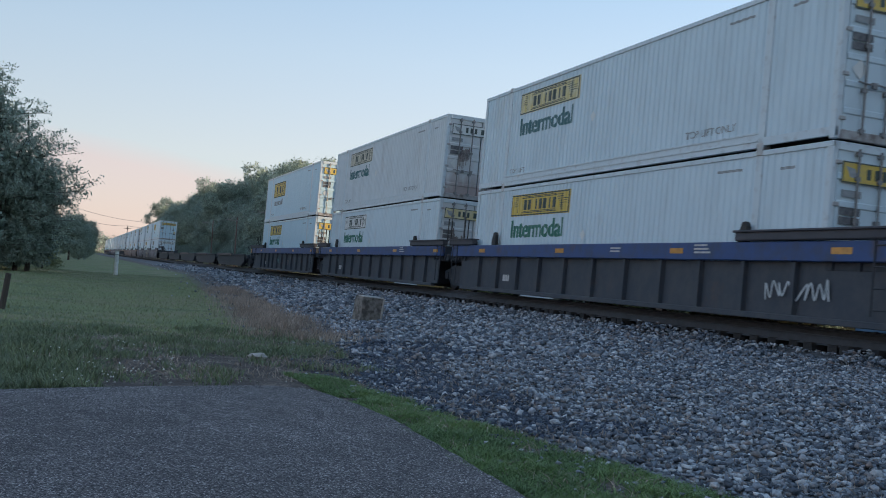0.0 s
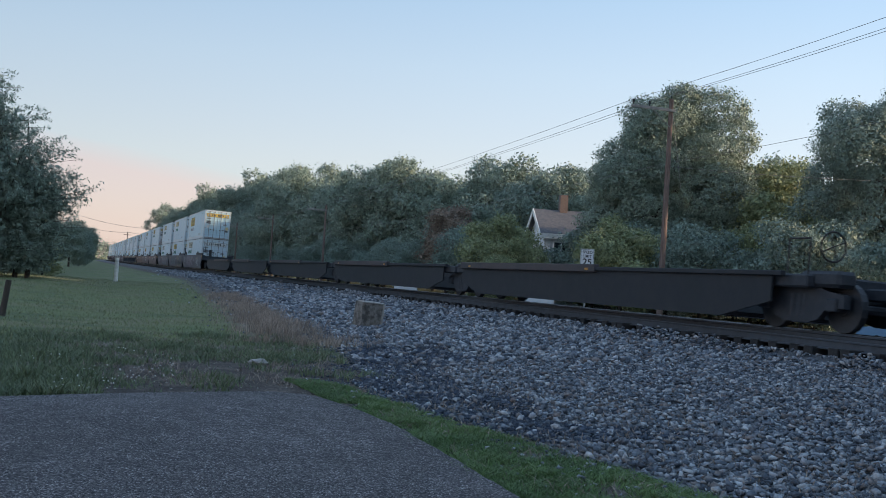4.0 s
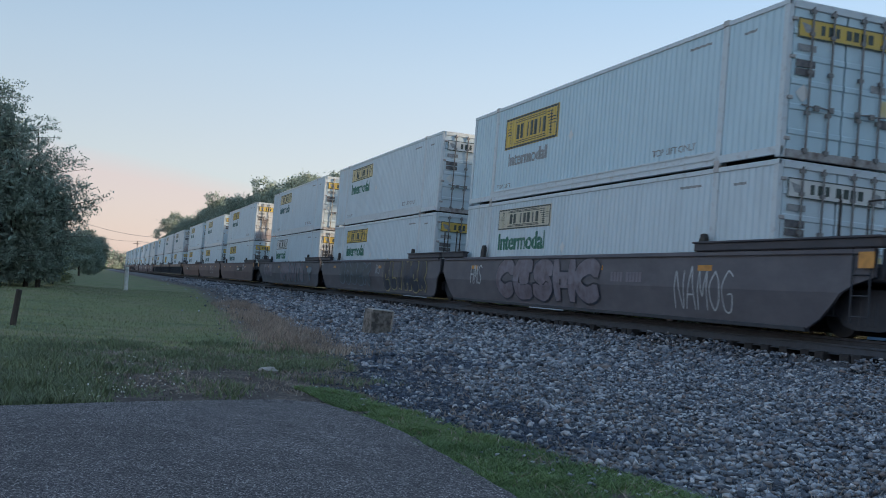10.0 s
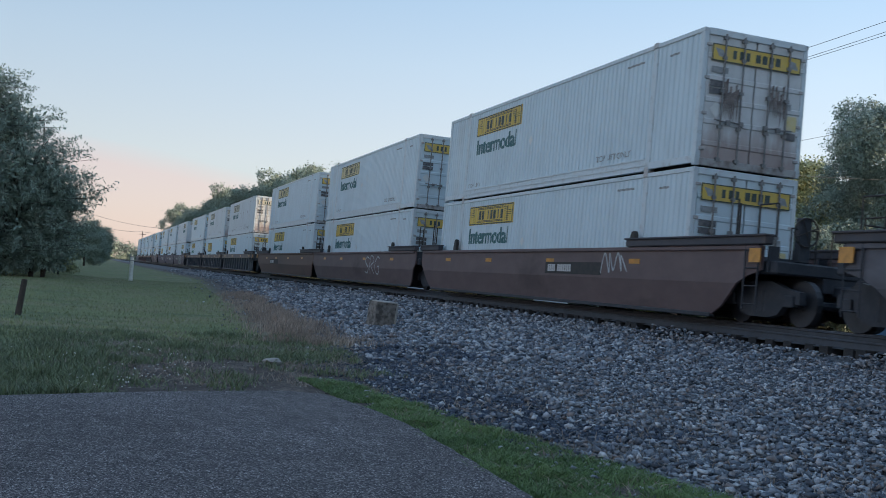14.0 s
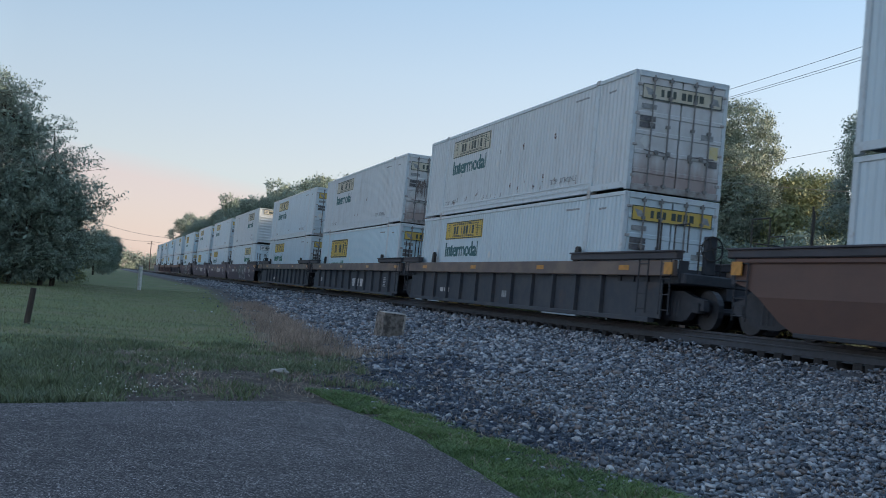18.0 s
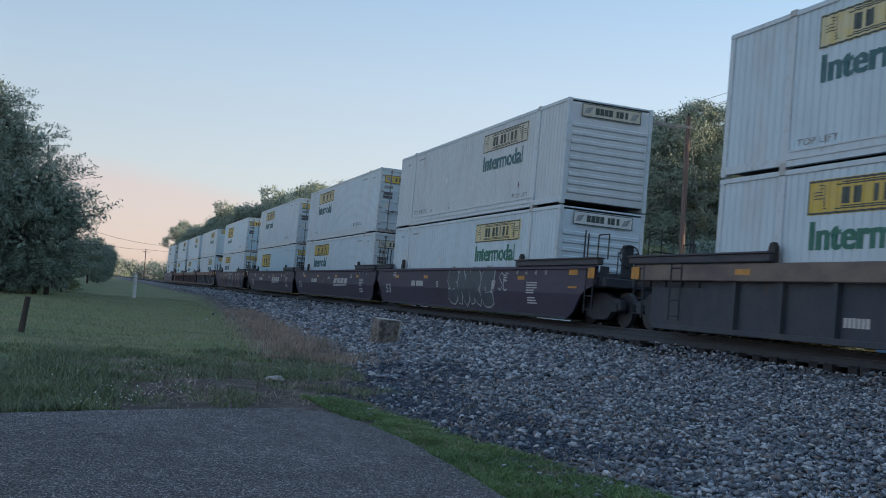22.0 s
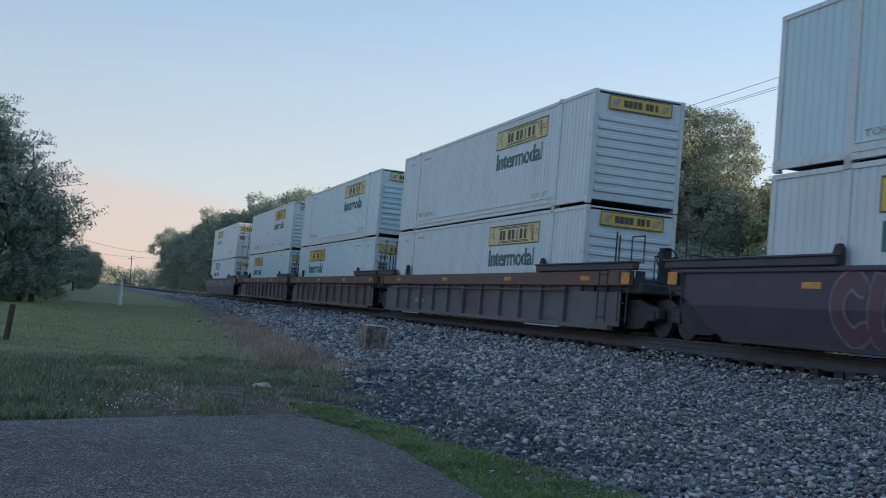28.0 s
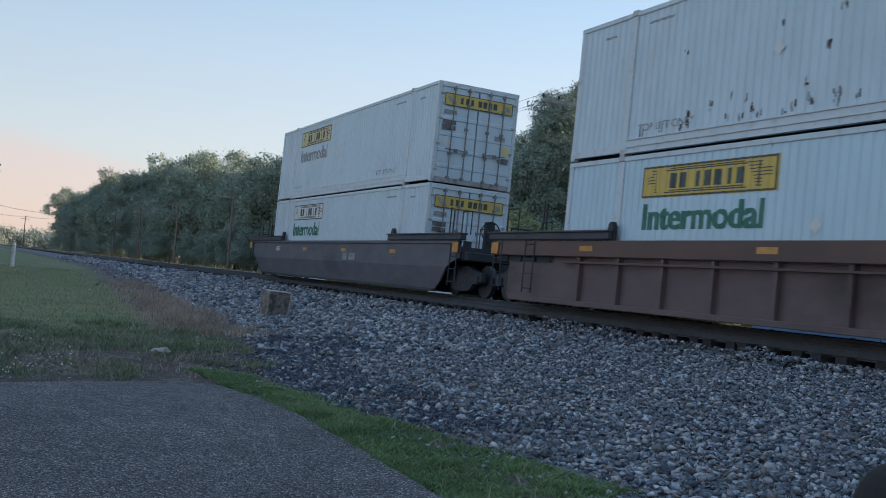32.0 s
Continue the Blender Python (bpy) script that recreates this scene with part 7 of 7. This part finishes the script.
mark_bars(c, 14.0, 0.40, 4, 0.20, XW)
c = SHOW["A"]
graffiti(c, 6.2, 12.7, 0.22, 1.38, "CESHC", "spray_lilac", "spray_black", XS, 11, "faded lilac and blue spray-paint letters", 0.46)
scrawl(c, "HMS", 14.9, 0.62, 1.0, 0.55, "spray_white", XS, 0.05)
scrawl(c, "NAMOG", 2.9, 0.30, 2.1, 0.75, "spray_white", XS)
mark_bars(c, 5.7, 0.80, 10, 0.22, XS, "spray_lilac", gap=4)
c = SHOW["B"]
graffiti(c, 7.8, 13.5, 0.32, 1.34, "SOSEK", "spray_slate", "spray_blue", XS, 14, "pale blue spray-paint letters")
graffiti(c, 0.0, 5.7, 0.20, 1.38, "ELIMER", "spray_black", "spray_yellow", XS, 15, "black spray-paint letters with yellow outline", 0.42)
scrawl(c, "RG", 6.9, 0.86, 0.7, 0.32, "spray_white", XS)
c = SHOW["I"]
graffiti(c, 2.7, 10.1, 0.26, 1.38, "SPROUTS", "spray_lilac", "spray_deep_teal", XS, 17, "lilac spray-paint letters outlined in deep teal", 0.46)
graffiti(c, 0.45, 1.7, 0.30, 1.10, "T", "spray_blue", "spray_slate", XS, 18, "single blue spray-paint letter")
graffiti(c, 13.2, 16.6, 0.50, 1.36, "CUE", "spray_lilac", "taupe", XS, 19, "washed-out pale spray letters", 0.5)
side_text(c, "125", -2.2, 1.21, 0.42, 0.16, -1.53)
c = SHOW["J"]
bm = bmesh.new()
box(bm, XS - 0.006, XS - 0.002, 3.4, 6.6, 0.78, 1.08)
part("mark_panel", bm, M["gap"], c, "black panel behind the marks")
mark_bars(c, 6.45, 0.84, 12, 0.18, XS - 0.006, gap=4)
tag_scrawl(c, 2.75, 1.05, 0.62, "spray_white", XS, 20)
c = SHOW["K"]
scrawl(c, "SRG", 6.1, 0.50, 2.6, 0.70, "spray_white", XS, 0.05)
c = SHOW["S"]
bm = bmesh.new()
box(bm, XS - 0.006, XS - 0.002, 9.9, 13.1, 0.74, 1.03)
part("mark_panel", bm, M["gap"], c, "black panel behind the marks")
mark_bars(c, 12.95, 0.80, 12, 0.17, XS - 0.006, gap=4)
c = SHOW["E"]
mark_bars(c, 13.2, 0.40, 11, 0.14, XW, gap=4)
mark_bars(c, 7.2, 0.36, 3, 0.2, XW, "stencil")
c = SHOW["C"]
bm = bmesh.new()
for k in range(3):
    a = 7.4 - k * 0.78
    bm.faces.new([bm.verts.new((XW - 0.006, p, r)) for p, r in ((a - 0.12, 0.34), (a - 0.50, 0.34), (a - 0.64, 0.70), (a, 0.70))])
part("side_logo", bm, M["mark_white"], c, "faded white plain-shape logo")
mark_bars(c, 15.0, 0.48, 3, 0.2, XW)
line_bars(c, 1.6, 0.8, 0.45, 6, XW)
c = SHOW["D"]
mark_bars(c, 12.2, 0.36, 6, 0.16, XW)
for key, letter in (("U", "B"), ("P", "C"), ("Q", "A")):
    c = SHOW[key]
    side_text(c, "53", 16.25, 0.46, 0.78, 0.36, XS)
    mark_bars(c, 12.6, 0.78, 12, 0.19, XS, gap=4)
    side_text(c, letter, 9.5, 0.76, 0.24, 0.21, XS)
    stencil_set(c, 2.2, 1.20, XS)
    line_bars(c, 1.4, 1.0, 0.75, 5, XS)
    line_bars(c, 1.35, 0.58, 0.7, 3, XS)
    line_bars(c, 15.2, 1.30, 0.5, 3, XS)
    line_bars(c, 8.3, 1.06, 0.6, 2, XS)
    line_bars(c, 3.2, 1.20, 0.35, 3, XS)
    plain_logo(c, 6.85, 3.75, 0.60, 1.02, XS, 4)
c = SHOW["U"]
graffiti(c, 3.9, 8.25, 0.20, 1.40, "SNRE", "spray_slate", "spray_white", XS, 24, "slate grey bubble spray letters with white outline", 0.46)
scrawl(c, "SE", 3.5, 0.75, 0.8, 0.5, "spray_white", XS)
bm = bmesh.new()
box(bm, XS - 0.008, XS - 0.002, -1.8, -1.3, 1.2, 1.40)
box(bm, XS - 0.008, XS - 0.002, -1.8, -1.3, 0.86, 0.91)
part("end_placard", bm, M["reflector"], c, "orange plate at the car's end")
c = SHOW["R"]
graffiti(c, 10.9, 14.1, 0.16, 1.34, "CLUK", "spray_red", "spray_lilac", XS, 26, "dark red spray-paint letters with lilac outline", 0.34)
graffiti(c, 4.9, 9.4, 0.12, 1.36, "MOMW", "spray_black", "spray_white", XS, 27, "black spray-paint letters with white outline", 0.40)
graffiti(c, 0.6, 3.8, 0.18, 1.30, "OSE", "spray_red", "spray_white", XS, 28, "red spray-paint letters with white outline", 0.38)
mark_bars(c, 10.4, 1.0, 6, 0.16, XS, gap=3)
stencil_set(c, -0.6, 1.1, XS)
c = SHOW["F"]
mark_bars(c, 13.0, 0.45, 10, 0.15, XW, "stencil", gap=4)
c = SHOW["G"]
tag_scrawl(c, 5.7, 1.29, 0.4, "spray_black", XR, 29)
c = SHOW["Z"]
mark_bars(c, 6.4, 0.78, 8, 0.24, XS, "stencil", gap=3)
line_bars(c, 14.8, 1.2, 0.6, 3, XS)

# ---- motion of the train ----
def run(t):
    """Metres gone by t seconds."""
    u = (t - 16) / 16
    return 238.616 * (u + 1) - 2.771 * (u * u - 1) + 0.747 * (u ** 3 + 1)


def motions():
    for ob, m in RIDERS:
        walk(ob, [(t, TRACK @ pose(0, -run(t), 0) @ m) for t in (0, 4, 8, 12, 16, 20, 24, 28, 32)])


motions()
